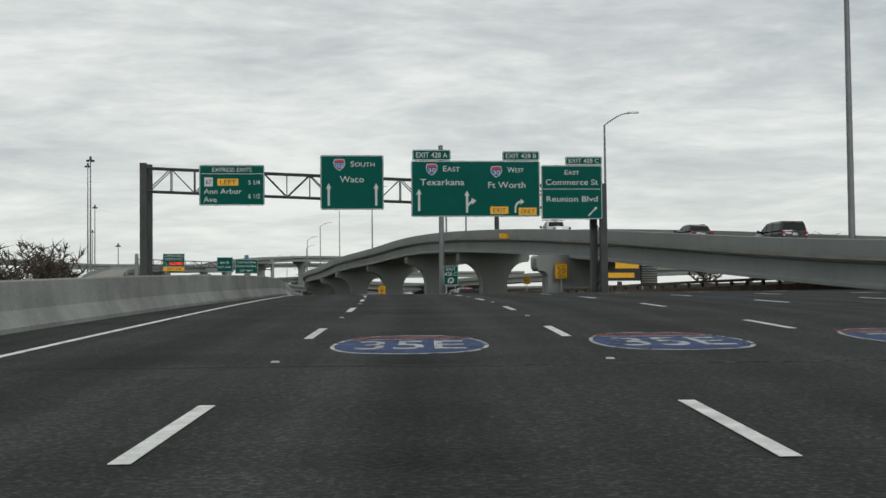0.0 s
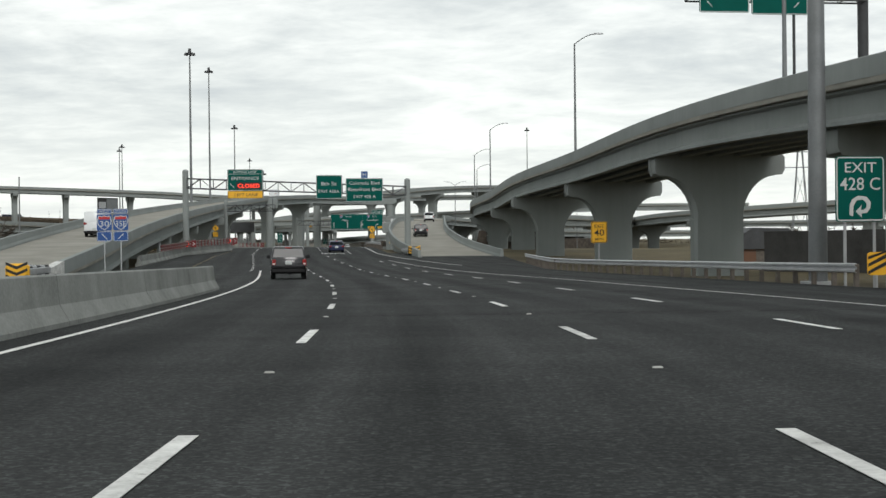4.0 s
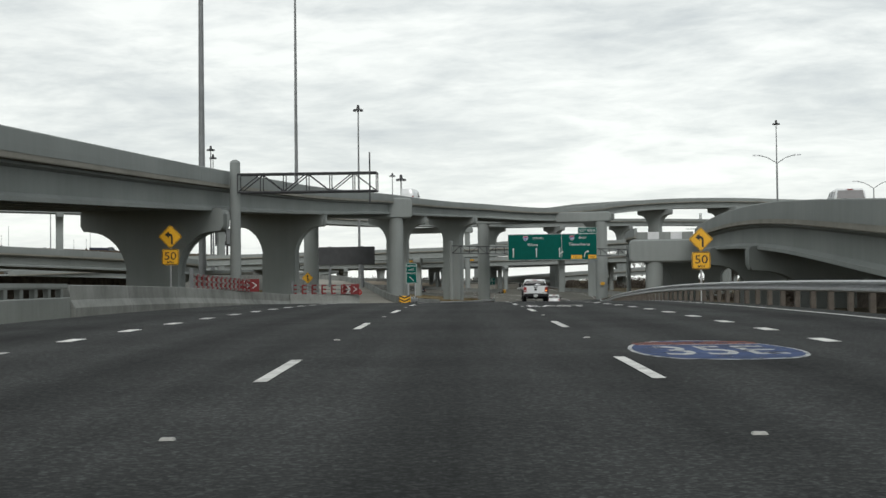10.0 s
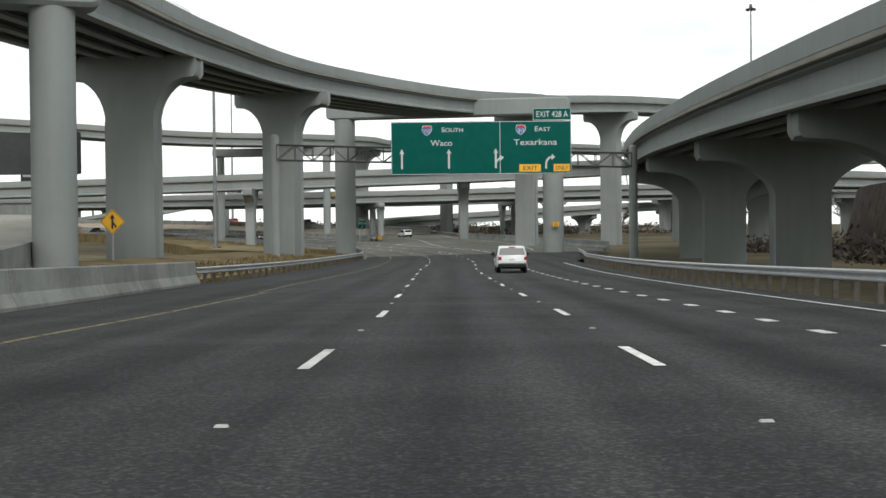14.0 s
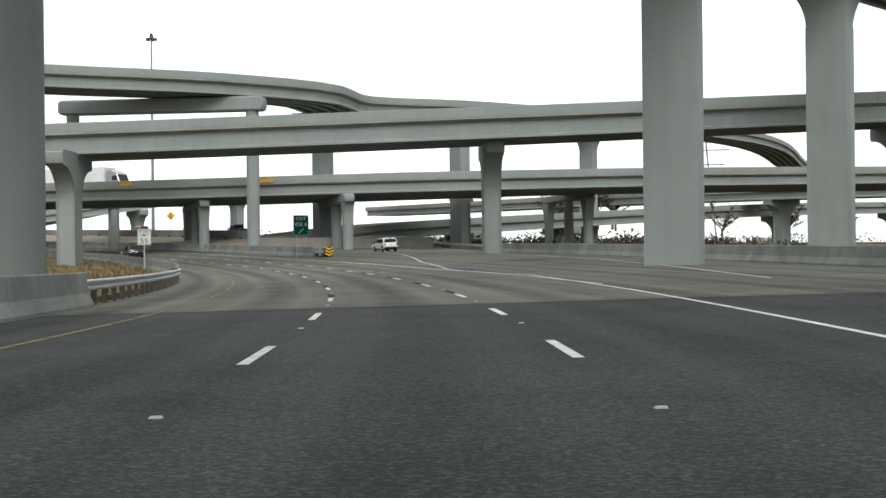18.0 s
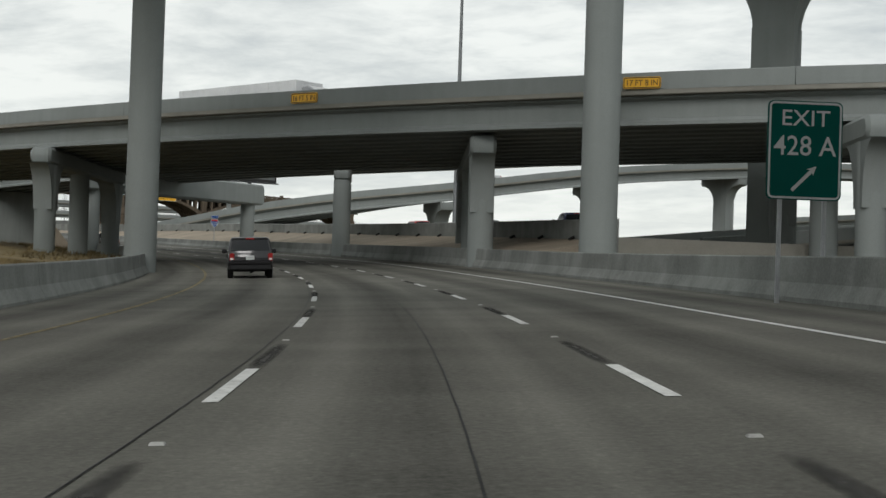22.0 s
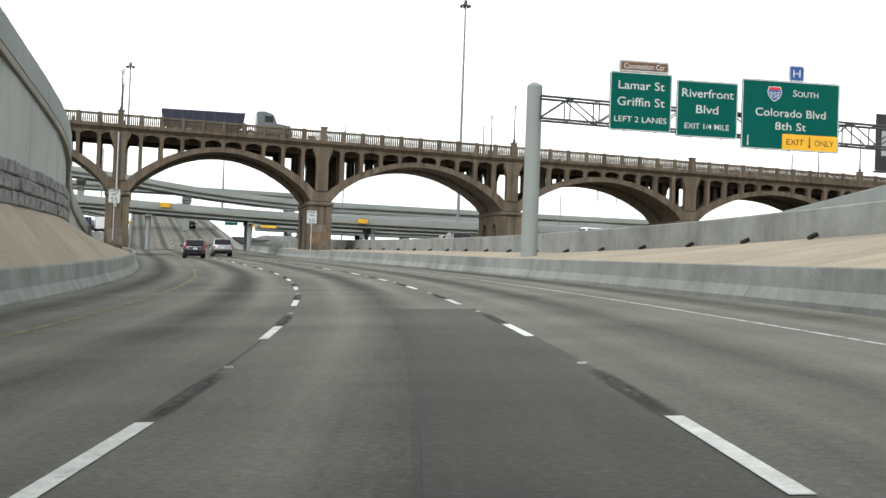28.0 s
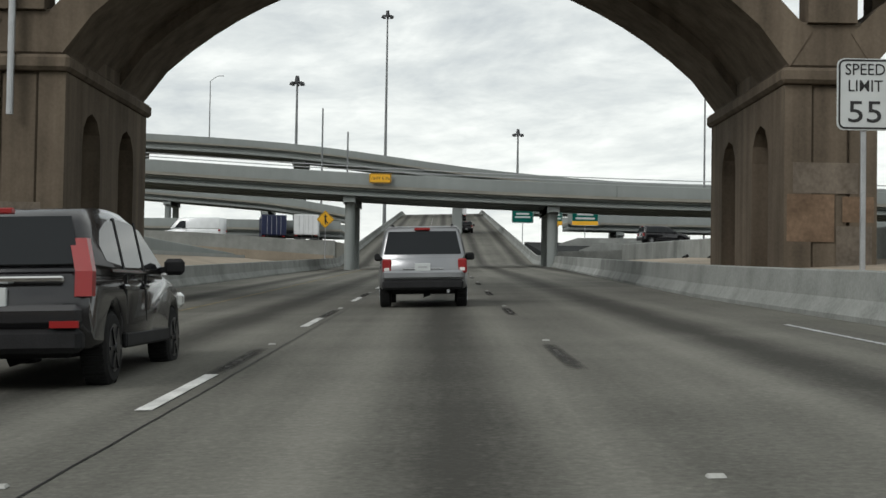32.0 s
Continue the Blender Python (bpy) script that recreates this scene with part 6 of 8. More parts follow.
        part("post", MB().box(x - 0.045, 0.052, base - 0.5, x + 0.045, 0.13, z1 - 0.05, 0.01), post_mat or STEEL, ob)
    return ob


def truss(ob, x0, z0a, z1a, x1, z0b, z1b, mat, depth=1.0, step=1.5, r=0.06, y0=0.35):
    """Box truss between two ends; chords as tubes, uprights and diagonals on both faces."""
    n = max(3, int(round((x1 - x0) / step)))
    pt = lambda k, hi, y: (x0 + (x1 - x0) * k / n, y, (z0a + (z0b - z0a) * k / n) if not hi else (z1a + (z1b - z1a) * k / n))
    for y in (y0, y0 + depth):
        for hi in (0, 1):
            part("chord", MB().tube(pt(0, hi, y), pt(n, hi, y), r, n=8), mat, ob)
        for k in range(n + 1):
            part("upright", MB().tube(pt(k, 0, y), pt(k, 1, y), r * 0.6, n=6), mat, ob)
            if k < n:
                part("diagonal", MB().tube(pt(k, k % 2, y), pt(k + 1, 1 - k % 2, y), r * 0.6, n=6), mat, ob)
    for k in range(n + 1):
        for hi in (0, 1):
            part("cross_tie", MB().tube(pt(k, hi, y0), pt(k, hi, y0 + depth), r * 0.6, n=5), mat, ob)


def gantry(label, s, posts, tr, mat, rad=0.3, post_mat=None, depth=1.0, square=()):
    ob = thing("sign_gantry", label, "sign gantry", "sign gantries", m=RM(s))
    for u, z, lean in square:
        # a pair of box posts, one under each face of the truss, tied by braces
        ends = [(u, 0.35), (u + lean, 0.35 + depth)]
        for x, y in ends:
            part("post", MB().box(x - rad, y - rad, -1.0, x + rad, y + rad, z, 0.02), post_mat or mat, ob)
            part("base_plate", MB().box(x - rad * 1.5, y - rad * 1.5, -0.9, x + rad * 1.5, y + rad * 1.5, 0.06, 0.03), mat, ob)
        for k in range(6):
            (xa, ya), (xb, yb) = ends if k % 2 else ends[::-1]
            part("brace", MB().tube((xa, ya, z * k / 6 + 0.3), (xb, yb, z * (k + 1) / 6), 0.05, n=6), mat, ob)
    for u, z in posts:
        part("post", MB().tube((u, 0.35 + depth / 2, -1.0), (u, 0.35 + depth / 2, z), rad, rad * 0.92, 16), post_mat or mat, ob, smooth=40)
        part("base_plate", MB().box(u - rad * 1.6, 0.35 + depth / 2 - rad * 1.6, -0.9, u + rad * 1.6, 0.35 + depth / 2 + rad * 1.6, 0.06, 0.03), mat, ob)
        part("post_cap", MB().disc_stack([(u, 0.35 + depth / 2, z - 0.01), (u, 0.35 + depth / 2, z + 0.1), (u, 0.35 + depth / 2, z + 0.22)], [rad * 0.95, rad * 0.8, rad * 0.3], 16, "z"), post_mat or mat, ob)
    truss(ob, *tr, mat, depth)
    return ob


GA = "dark steel box-truss sign gantry spanning the lanes"
gantry(GA, 90.5, [], (-14.9, 7.1, 8.65, 15.7, 5.8, 7.3), DARKST, 0.23, square=((-15.15, 8.95, 0.25), (15.85, 7.58, -0.45)))
sign("green overhead sign listing express exits", 90.5, -11.5, -7.2, 6.1, 8.8, GREEN, [("t", "EXPRESS EXITS", 0.5, 0.12, 0.26, WHITE, 0.6), ("l", 0.03, 0.22, 0.97), ("r", 0.08, 0.31, 0.21, 0.53, WHITE), ("t", "67", 0.145, 0.42, 0.30, BLACK, 0.09), ("r", 0.28, 0.34, 0.6, 0.51, YELL), ("t", "LEFT", 0.44, 0.425, 0.30, BLACK, 0.27), ("t", "5 1/4", 0.84, 0.43, 0.3, WHITE, 0.18), ("t", "Ann Arbor", 0.36, 0.65, 0.34, WHITE, 0.58), ("t", "Ave", 0.17, 0.85, 0.34, WHITE, 0.2), ("t", "6 1/2", 0.84, 0.77, 0.3, WHITE, 0.18)], ribs=True)
sign("green overhead sign for route south with two arrows", 90.5, -3.5, 0.75, 5.8, 9.46, GREEN, [("s", "35E", 0.3, 0.17, 0.85), ("t", "South", 0.67, 0.16, 0.36, WHITE, 0.38), ("t", "Waco", 0.5, 0.44, 0.42, WHITE, 0.38), ("a", "up", 0.13, 0.72, 1.5, WHITE, 0), ("a", "up", 0.88, 0.72, 1.5, WHITE, 0)], ribs=True)
sign("wide green overhead sign for east and west exits", 90.5, 2.6, 11.42, 5.3, 9.1, GREEN, [("s", "30", 0.16, 0.15, 0.85), ("t", "East", 0.31, 0.14, 0.38, WHITE, 0.13), ("t", "Texarkana", 0.24, 0.38, 0.42, WHITE, 0.34), ("s", "30", 0.66, 0.19, 0.85), ("t", "West", 0.81, 0.16, 0.36, WHITE, 0.13), ("t", "Ft Worth", 0.74, 0.43, 0.42, WHITE, 0.29), ("a", "up", 0.06, 0.7, 1.5, WHITE, 0), ("a", "fork", 0.43, 0.73, 1.5, WHITE, 0), ("a", "bend", 0.82, 0.8, 1.0, WHITE, 0), ("r", 0.61, 0.82, 0.75, 0.95, YELL), ("t", "EXIT", 0.68, 0.885, 0.3, BLACK, 0.1), ("r", 0.83, 0.84, 0.97, 0.97, YELL), ("t", "ONLY", 0.90, 0.905, 0.3, BLACK, 0.11)], tabs=((2.7, 9.12, 5.3, 9.85, GREEN, "EXIT 428 A"), (8.85, 9.12, 11.4, 9.75, GREEN, "EXIT 428 B")), ribs=True)
sign("green overhead sign for two local streets", 90.5, 11.5, 15.75, 5.1, 8.8, GREEN, [("t", "East", 0.5, 0.13, 0.32, WHITE, 0.24), ("t", "Commerce St", 0.5, 0.31, 0.38, WHITE, 0.86), ("l", 0.03, 0.44, 0.97), ("t", "Reunion Blvd", 0.5, 0.62, 0.38, WHITE, 0.88), ("a", "up", 0.84, 0.85, 0.9, WHITE, 45)], tabs=((13.2, 8.82, 15.75, 9.4, GREEN, "EXIT 428 C"),), ribs=True)

gantry("steel box-truss sign gantry on pale round posts", 264.5, [(-13.9, 9.7), (12.0, 8.55)], (-13.7, 7.72, 8.85, 11.8, 6.75, 7.8), DARKST, 0.38, CONC)
ob = sign("green overhead express lane sign with lit red message", 264.5, -9.05, -4.97, 7.38, 9.86, GREEN, [("t", "EXPRESS LANE", 0.5, 0.12, 0.24, WHITE, 0.66), ("l", 0.03, 0.22, 0.97), ("t", "ENTRANCE", 0.5, 0.42, 0.38, WHITE, 0.78), ("a", "up", 0.13, 0.76, 0.75, WHITE, -45), ("r", 0.24, 0.6, 0.96, 0.94, LEDP), ("t", "CLOSED", 0.6, 0.77, 0.46, LED, 0.62)], ribs=True)
panel(ob, -2.04, 6.48, 2.04, 7.36, YELL, BLACK)
letters(ob, "LEFT LANE", 0.1, 6.74, 0.32, BLACK, width=2.8)
sign("green overhead exit sign for a numbered street", 264.5, 1.21, 4.24, 6.37, 9.14, GREEN, [("t", "8th St", 0.48, 0.36, 0.42, WHITE, 0.6), ("t", "EXIT 428A", 0.48, 0.68, 0.34, WHITE, 0.8)], ribs=True)
sign("green overhead exit sign for two boulevards", 264.5, 4.68, 9.03, 6.0, 8.75, GREEN, [("t", "Colorado Blvd", 0.5, 0.2, 0.40, WHITE, 0.82), ("t", "Riverfront Blvd", 0.5, 0.47, 0.40, WHITE, 0.88), ("t", "EXIT 428 A", 0.5, 0.78, 0.34, WHITE, 0.6)], tabs=((6.47, 8.77, 7.28, 9.59, BLUE, "H"),), ribs=True)

ob = gantry("empty cantilever truss arm on a pale round post", 356.5, [(-15.25, 9.0)], (-15.0, 7.1, 8.25, -6.2, 7.1, 8.25), DARKST, 0.36, CONC)
part("end_bracket", MB().tube((-6.6, 0.3, 6.3), (-6.6, 0.3, 9.5), 0.05, n=6), DARKST, ob)
gantry("steel box-truss sign gantry on pale round posts", 508, [(-15.3, 10.9), (15.6, 9.7)], (-15.1, 8.9, 10.2, 15.4, 8.0, 9.2), DARKST, 0.4, CONC)
sign("very wide green overhead sign for south and east routes", 508, -5.26, 10.2, 7.47, 12.0, GREEN, [("v", 0.604), ("s", "35E", 0.2, 0.16, 0.95), ("t", "South", 0.34, 0.15, 0.42, WHITE, 0.12), ("t", "Waco", 0.28, 0.4, 0.5, WHITE, 0.12), ("a", "up", 0.06, 0.7, 1.7, WHITE, 0), ("a", "up", 0.32, 0.7, 1.7, WHITE, 0), ("a", "fork", 0.58, 0.7, 1.7, WHITE, 0), ("s", "30", 0.72, 0.16, 0.95), ("t", "East", 0.84, 0.15, 0.42, WHITE, 0.1), ("t", "Texarkana", 0.8, 0.4, 0.5, WHITE, 0.24), ("a", "bend", 0.87, 0.76, 1.3, WHITE, 0), ("r", 0.71, 0.82, 0.83, 0.96, YELL), ("t", "EXIT", 0.77, 0.89, 0.34, BLACK, 0.08), ("r", 0.9, 0.82, 0.99, 0.96, YELL), ("t", "ONLY", 0.945, 0.89, 0.34, BLACK, 0.07)], tabs=((6.9, 12.02, 10.2, 13.1, GREEN, "EXIT 428 A"),), ribs=True)
ob = gantry("steel box-truss sign gantry on pale round posts", 850.3, [(10.6, 9.7)], (10.8, 8.1, 9.2, 36.6, 7.5, 8.6), DARKST, 0.42, CONC)
part("post", MB().tube((36.7, 0.85, -1), (36.7, 0.85, 9.4), 0.42, 0.38, 16), CONC, ob, smooth=40)
sign("green overhead sign for two city streets", 850.3, 14.24, 17.5, 7.11, 10.07, GREEN, [("t", "Lamar St", 0.5, 0.22, 0.42, WHITE, 0.74), ("t", "Griffin St", 0.5, 0.5, 0.42, WHITE, 0.76), ("t", "LEFT 2 LANES", 0.5, 0.8, 0.28, WHITE, 0.84)], tabs=((14.7, 10.09, 17.3, 10.65, BROWN, "Convention Ctr"),), ribs=True)
sign("green overhead sign for a boulevard exit", 850.3, 17.75, 21.04, 6.98, 9.85, GREEN, [("t", "Riverfront", 0.5, 0.22, 0.42, WHITE, 0.84), ("t", "Blvd", 0.5, 0.5, 0.42, WHITE, 0.36), ("t", "EXIT 1/4 MILE", 0.5, 0.8, 0.28, WHITE, 0.72)], ribs=True)
sign("green overhead sign for the southbound exit lane", 850.3, 21.25, 26.6, 6.57, 10.14, GREEN, [("s", "35E", 0.33, 0.19, 0.85), ("t", "South", 0.65, 0.17, 0.34, WHITE, 0.26), ("t", "Colorado Blvd", 0.5, 0.46, 0.40, WHITE, 0.72), ("t", "8th St", 0.5, 0.65, 0.40, WHITE, 0.32), ("a", "up", 0.07, 0.88, 0.55, WHITE, 180), ("r", 0.42, 0.76, 0.985, 0.98, YELL), ("t", "EXIT", 0.55, 0.87, 0.3, BLACK, 0.18), ("a", "up", 0.7, 0.87, 0.6, BLACK, 180), ("t", "ONLY", 0.85, 0.87, 0.3, BLACK, 0.2)], tabs=((23.8, 10.16, 24.6, 10.95, BLUE, "H"),), ribs=True)

# high cantilever sign on tall posts beside the flyover
ob = thing("sign_gantry", "tall steel sign structure beside the flyover", "sign gantry", "sign gantries", m=RM(187))
part("post", MB().tube((33, 0.85, 7), (33, 0.85, 18.6), 0.34, n=14), DARKST, ob, smooth=40)
truss(ob, 21.5, 16.9, 18.1, 33, 16.9, 18.1, DARKST, 1.0)
part("brace_post", MB().tube((28.2, 0.3, 9.6), (28.2, 0.3, 18.2), 0.1, n=8), DARKST, ob)
sign("green overhead sign pair above the flyover", 187, 22.0, 25.2, 16.0, 19.0, GREEN, [("s", "30", 0.3, 0.2, 0.7), ("t", "West", 0.66, 0.2, 0.3, WHITE, 0.34), ("t", "Ft Worth", 0.5, 0.52, 0.36, WHITE, 0.74), ("a", "up", 0.2, 0.82, 0.5, WHITE, -45)])
sign("green overhead sign pair above the flyover", 187, 25.35, 29.0, 15.9, 19.3, GREEN, [("t", "East", 0.36, 0.2, 0.3, WHITE, 0.34), ("s", "30", 0.75, 0.2, 0.7), ("t", "Texarkana", 0.5, 0.52, 0.36, WHITE, 0.8), ("a", "up", 0.8, 0.82, 0.5, WHITE, 45)])
mono = thing("sign_monopole", "very tall plain grey steel pole beside the exit lane", "pole", m=RM(153, 15.7))
part("pole", MB().tube((0, 0, -0.6), (0, 0, 18.4), 0.34, 0.26, 18), POLEM, mono, smooth=40)
part("base_plate", MB().box(-0.5, -0.5, -0.5, 0.5, 0.5, 0.08, 0.03), STEEL, mono)

# ground-mounted signs
def speed_limit(s, u0, u1, z0, z1, base, posts=1):
    return sign("white speed limit sign with black numerals", s, u0, u1, z0, z1, WHITE, [("t", "SPEED", 0.5, 0.15, 0.16 * (z1 - z0), BLACK, 0.72), ("t", "LIMIT", 0.5, 0.38, 0.16 * (z1 - z0), BLACK, 0.62), ("t", "55", 0.5, 0.74, 0.3 * (z1 - z0), BLACK, 0.6)], BLACK, posts=posts, base=base)


speed_limit(635.5, -10.15, -8.96, 2.21, 3.63, 0)
speed_limit(909, -11.4, -10.35, 4.75, 6.0, 2.0)
speed_limit(915.5, 7.1, 8.1, 3.3, 4.6, 0.5)
sign("green exit number sign with a U-turn arrow", 150, 15.2, 16.9, 2.13, 4.33, GREEN, [("t", "EXIT", 0.5, 0.17, 0.34, WHITE, 0.64), ("t", "428 C", 0.5, 0.42, 0.42, WHITE, 0.82), ("a", "turn", 0.5, 0.76, 0.85, WHITE, 0)], posts=2, base=0)
sign("green exit number sign with a slanting arrow", 656.5, 7.94, 9.58, 2.21, 4.34, GREEN, [("t", "EXIT", 0.5, 0.17, 0.34, WHITE, 0.64), ("t", "428 A", 0.5, 0.45, 0.42, WHITE, 0.84), ("a", "up", 0.5, 0.78, 0.75, WHITE, 45)], posts=2)
sign("yellow advisory speed sign at the exit ramp", 199, 17.9, 19.06, 1.8, 3.3, YELL, [("t", "EXIT", 0.5, 0.22, 0.22, BLACK, 0.6), ("t", "40", 0.5, 0.52, 0.46, BLACK, 0.62), ("t", "MPH", 0.5, 0.83, 0.18, BLACK, 0.5)], BLACK, posts=1)
sign("yellow advisory speed sign on a bridge pier", 116.4, 18.3, 19.5, 1.75, 3.15, YELL, [("t", "EXIT", 0.5, 0.2, 0.24, BLACK, 0.6), ("t", "20", 0.5, 0.5, 0.5, BLACK, 0.62), ("t", "MPH", 0.5, 0.83, 0.2, BLACK, 0.5)], BLACK, posts=1)
ob = thing("route_marker", "blue route markers with arrows on one post", "road sign", m=RM(200, -15.2))
for x, num, d in ((-0.55, "30", -45), (0.55, "35E", 45)):
    panel(ob, x - 0.5, 4.15, x + 0.5, 4.48, BLUE, WHITE)
    letters(ob, "SOUTH" if num == "35E" else "WEST", x, 4.22, 0.17, WHITE, width=0.7)
    panel(ob, x - 0.5, 3.0, x + 0.5, 4.1, BLUE)
    shield(ob, x, 3.55, 1.05, num)
    panel(ob, x - 0.5, 2.26, x + 0.5, 2.95, BLUE, WHITE)
    part("arrow", flat_shape(rot_pts(ARROW["up"], d, x, 2.6, 0.55), -0.009, -0.001), WHITE, ob)
    part("post", MB().box(x - 0.04, 0.06, -0.5, x + 0.04, 0.13, 4.4), STEEL, ob)


def diamond(label, s, u, z, w, kind, plate="", base=0.0, deg=0, turn=0):
    """Diamond warning sign with an optional speed plate below."""
    ob = thing("warning_sign", label, "road sign", m=RM(s, u, 0, turn))
    d = rounded(-w / 2, -w / 2, w / 2, w / 2, 0.07)
    d45 = [((a - b) * 0.7071, z + (a + b) * 0.7071) for a, b in d]
    part("panel", MB().prism(d45, 0, 0.03), YELL, ob)
    part("border", ring_mesh([(a * 0.95, z + (b - z) * 0.95) for a, b in d45], [(a * 0.9, z + (b - z) * 0.9) for a, b in d45]), BLACK, ob)
    part("arrow", flat_shape(rot_pts(ARROW[kind], deg, 0, z, w * 0.9), -0.009, -0.001), BLACK, ob)
    if plate:
        panel(ob, -0.45, z - w * 0.72 - 0.85, 0.45, z - w * 0.72, YELL, BLACK)
        letters(ob, plate, 0, z - w * 0.72 - 0.56, 0.4, BLACK, width=0.62)
        letters(ob, "MPH", 0, z - w * 0.72 - 0.77, 0.13, BLACK, width=0.34)
    part("post", MB().box(-0.04, 0.04, base - 0.5, 0.04, 0.11, z + 0.4), STEEL, ob)


diamond("yellow curve warning sign with a speed plate", 343, -15.7, 3.6, 0.9, "left_bend", "50")
diamond("yellow curve warning sign with a speed plate", 339, 11.45, 2.95, 0.85, "left_bend", "50")
diamond("yellow merge warning sign beside the ramp", 442, -27.1, 3.85, 1.05, "merge", base=-0.5)
diamond("yellow merge warning sign beside the ramp", 470, -19.5, 3.2, 1.05, "merge", base=-0.5)
diamond("yellow merge warning sign behind the barrier", 756, 26.1, 5.2, 1.15, "merge", base=1.5)
diamond("yellow warning sign beyond the viaduct", 1006, 9.2, 3.4, 1.05, "merge", base=-1)
sign("green express lane entrance sign on two legs", 418.5, -11.46, -10.24, 2.58, 4.8, GREEN, [("t", "EXPRESS", 0.5, 0.14, 0.2, WHITE, 0.82), ("t", "LANE", 0.5, 0.32, 0.2, WHITE, 0.5), ("t", "ENTRANCE", 0.5, 0.5, 0.2, WHITE, 0.84), ("a", "up", 0.5, 0.77, 0.7, WHITE, -45)], posts=2)
ob = thing("stop_sign", "red octagonal stop sign on a steel post", "road sign", m=RM(460, -23.5))
for r, y, m in ((0.5, 0.0, WHITE), (0.465, -0.006, RED)):
    part("plate", MB().prism([(r * math.cos(radians(22.5 + 45 * k)), 2.15 + r * math.sin(radians(22.5 + 45 * k))) for k in range(8)], y, y + 0.02), m, ob)
letters(ob, "STOP", 0, 2.0, 0.3, WHITE, -0.012, 0.72)
part("post", MB().box(-0.04, 0.025, -0.5, 0.04, 0.1, 2.5, 0.01), STEEL, ob)
board = sign("large dark message board seen from behind", 482, -34, -24.7, 6.6, 9.4, DARKST, [], None, name="message_board")
for x in (-2.6, 2.6):
    part("post", MB().tube((x, 0.4, -0.6), (x, 0.4, 9.5), 0.24, 0.22, 14), POLEM, board, smooth=40)
    part("bracket", MB().box(x - 0.3, 0.05, 7.9, x + 0.3, 0.3, 8.15, 0.02), DARKST, board)
sign("yellow advisory speed plate on a round column", 544.2, 12.7, 13.5, 2.9, 3.5, YELL, [("t", "50", 0.5, 0.5, 0.36, BLACK, 0.5)], BLACK)
ob = thing("route_marker", "interstate shield marker on a post", "road sign", m=RM(791, 9.5))
shield(ob, 0, 2.9, 1.05, "35E")
panel(ob, -0.45, 3.45, 0.45, 3.8, BLUE, WHITE)
part("post", MB().box(-0.04, 0.02, 0.3, 0.04, 0.1, 3.6), STEEL, ob)
for c, txt, lab in ((WV(-166.7, 677.1, 8.72), "16 FT 5 IN", ""), (WV(-146.5, 676.4, 8.78), "17 FT 8 IN", "")):
    ob = thing("clearance_sign", "yellow bridge clearance sign with black figures", "road sign", "clearance signs")
    f = frame_near(fr_e, c)
    d = -f[1] if f[1].dot(axis_dir(688)) > 0 else f[1]
    q = f[0] + f[2] * (c - f[0]).dot(f[2]) + d * 8.6
    ob.matrix_basis = Matrix(((-d.y, -d.x, 0, q.x), (d.x, -d.y, 0, q.y), (0, 0, 1, c.z), (0, 0, 0, 1)))
    panel(ob, -0.95, -0.29, 0.95, 0.29, YELL, BLACK)
    letters(ob, txt, 0, -0.14, 0.28, BLACK, width=1.55)
sign("yellow clearance sign on the flyover parapet", 136, 18.0, 19.7, 6.5, 7.1, YELL, [("t", "18 FT 5 IN", 0.5, 0.5, 0.24, BLACK, 0.8)], BLACK)
sign("yellow clearance sign on the crossing bridge", 988.9, -5.4, -3.8, 6.3, 7.0, YELL, [("t", "15 FT 6 IN", 0.5, 0.5, 0.2, BLACK, 0.8)], BLACK)
sign("yellow clearance sign on the crossing bridge", 988.9, 24.2, 25.8, 4.4, 5.1, YELL, [("t", "15 FT 6 IN", 0.5, 0.5, 0.2, BLACK, 0.8)], BLACK)
for a, b, z0, z1, yl in ((7.6, 10.0, 2.9, 4.4, 0), (11.9, 13.2, 2.6, 4.3, 1), (14.2, 17.2, 2.5, 4.35, 1)):
    sign("small green exit sign beyond the crossing bridge", 1040, a, b, z0, z1, GREEN, [("r", 0.2, 0.25, 0.8, 0.38, WHITE), ("r", 0.15, 0.5, 0.85, 0.62, WHITE)] + ([("r", 0.02, 0.72, 0.98, 0.97, YELL)] if yl else []), posts=1, base=-2)
diamond("yellow merge warning sign beside the far ramp", 1008, -10.2, 4.2, 1.1, "merge", base=-1)

ob = thing("louvred_panel", "small grey louvred panel on posts beside the ramp rail", "panel", m=RM(120, 28.2))
part("frame", MB().box(-0.8, 0.03, 1.3, 0.8, 0.1, 3.0, 0.01), DARKST, ob)
for k in range(7):
    part("slat", MB().box(-0.74, -0.06, 1.4 + k * 0.22, 0.74, 0.028, 1.53 + k * 0.22, 0.01), CONCD, ob)
for x in (-0.6, 0.6):
    part("post", MB().box(x - 0.05, 0.11, -0.6, x + 0.05, 0.2, 3.0, 0.01), STEEL, ob)

# billboards: coloured fields and bars only
ob = thing("billboard", "large dark roadside billboard with grey shapes", "billboard", m=RM(980, 114.5, 0, 0))
part("face", MB().box(-8.5, 0, 14.2, 8.5, 0.4, 23.2, 0.05), BLACK, ob)
part("field", MB().box(-1.0, -0.02, 15.0, 7.9, -0.004, 22.4), POLEM, ob)
part("shape", MB().box(-7.6, -0.02, 16.5, -1.6, -0.004, 20.5), STEEL, ob)
part("catwalk", MB().box(-8.7, -1.0, 13.8, 8.7, 0.5, 14.1, 0.03), DARKST, ob)
part("pole", MB().tube((0, 0.6, -3), (0, 0.6, 14), 0.6, n=16), DARKST, ob)
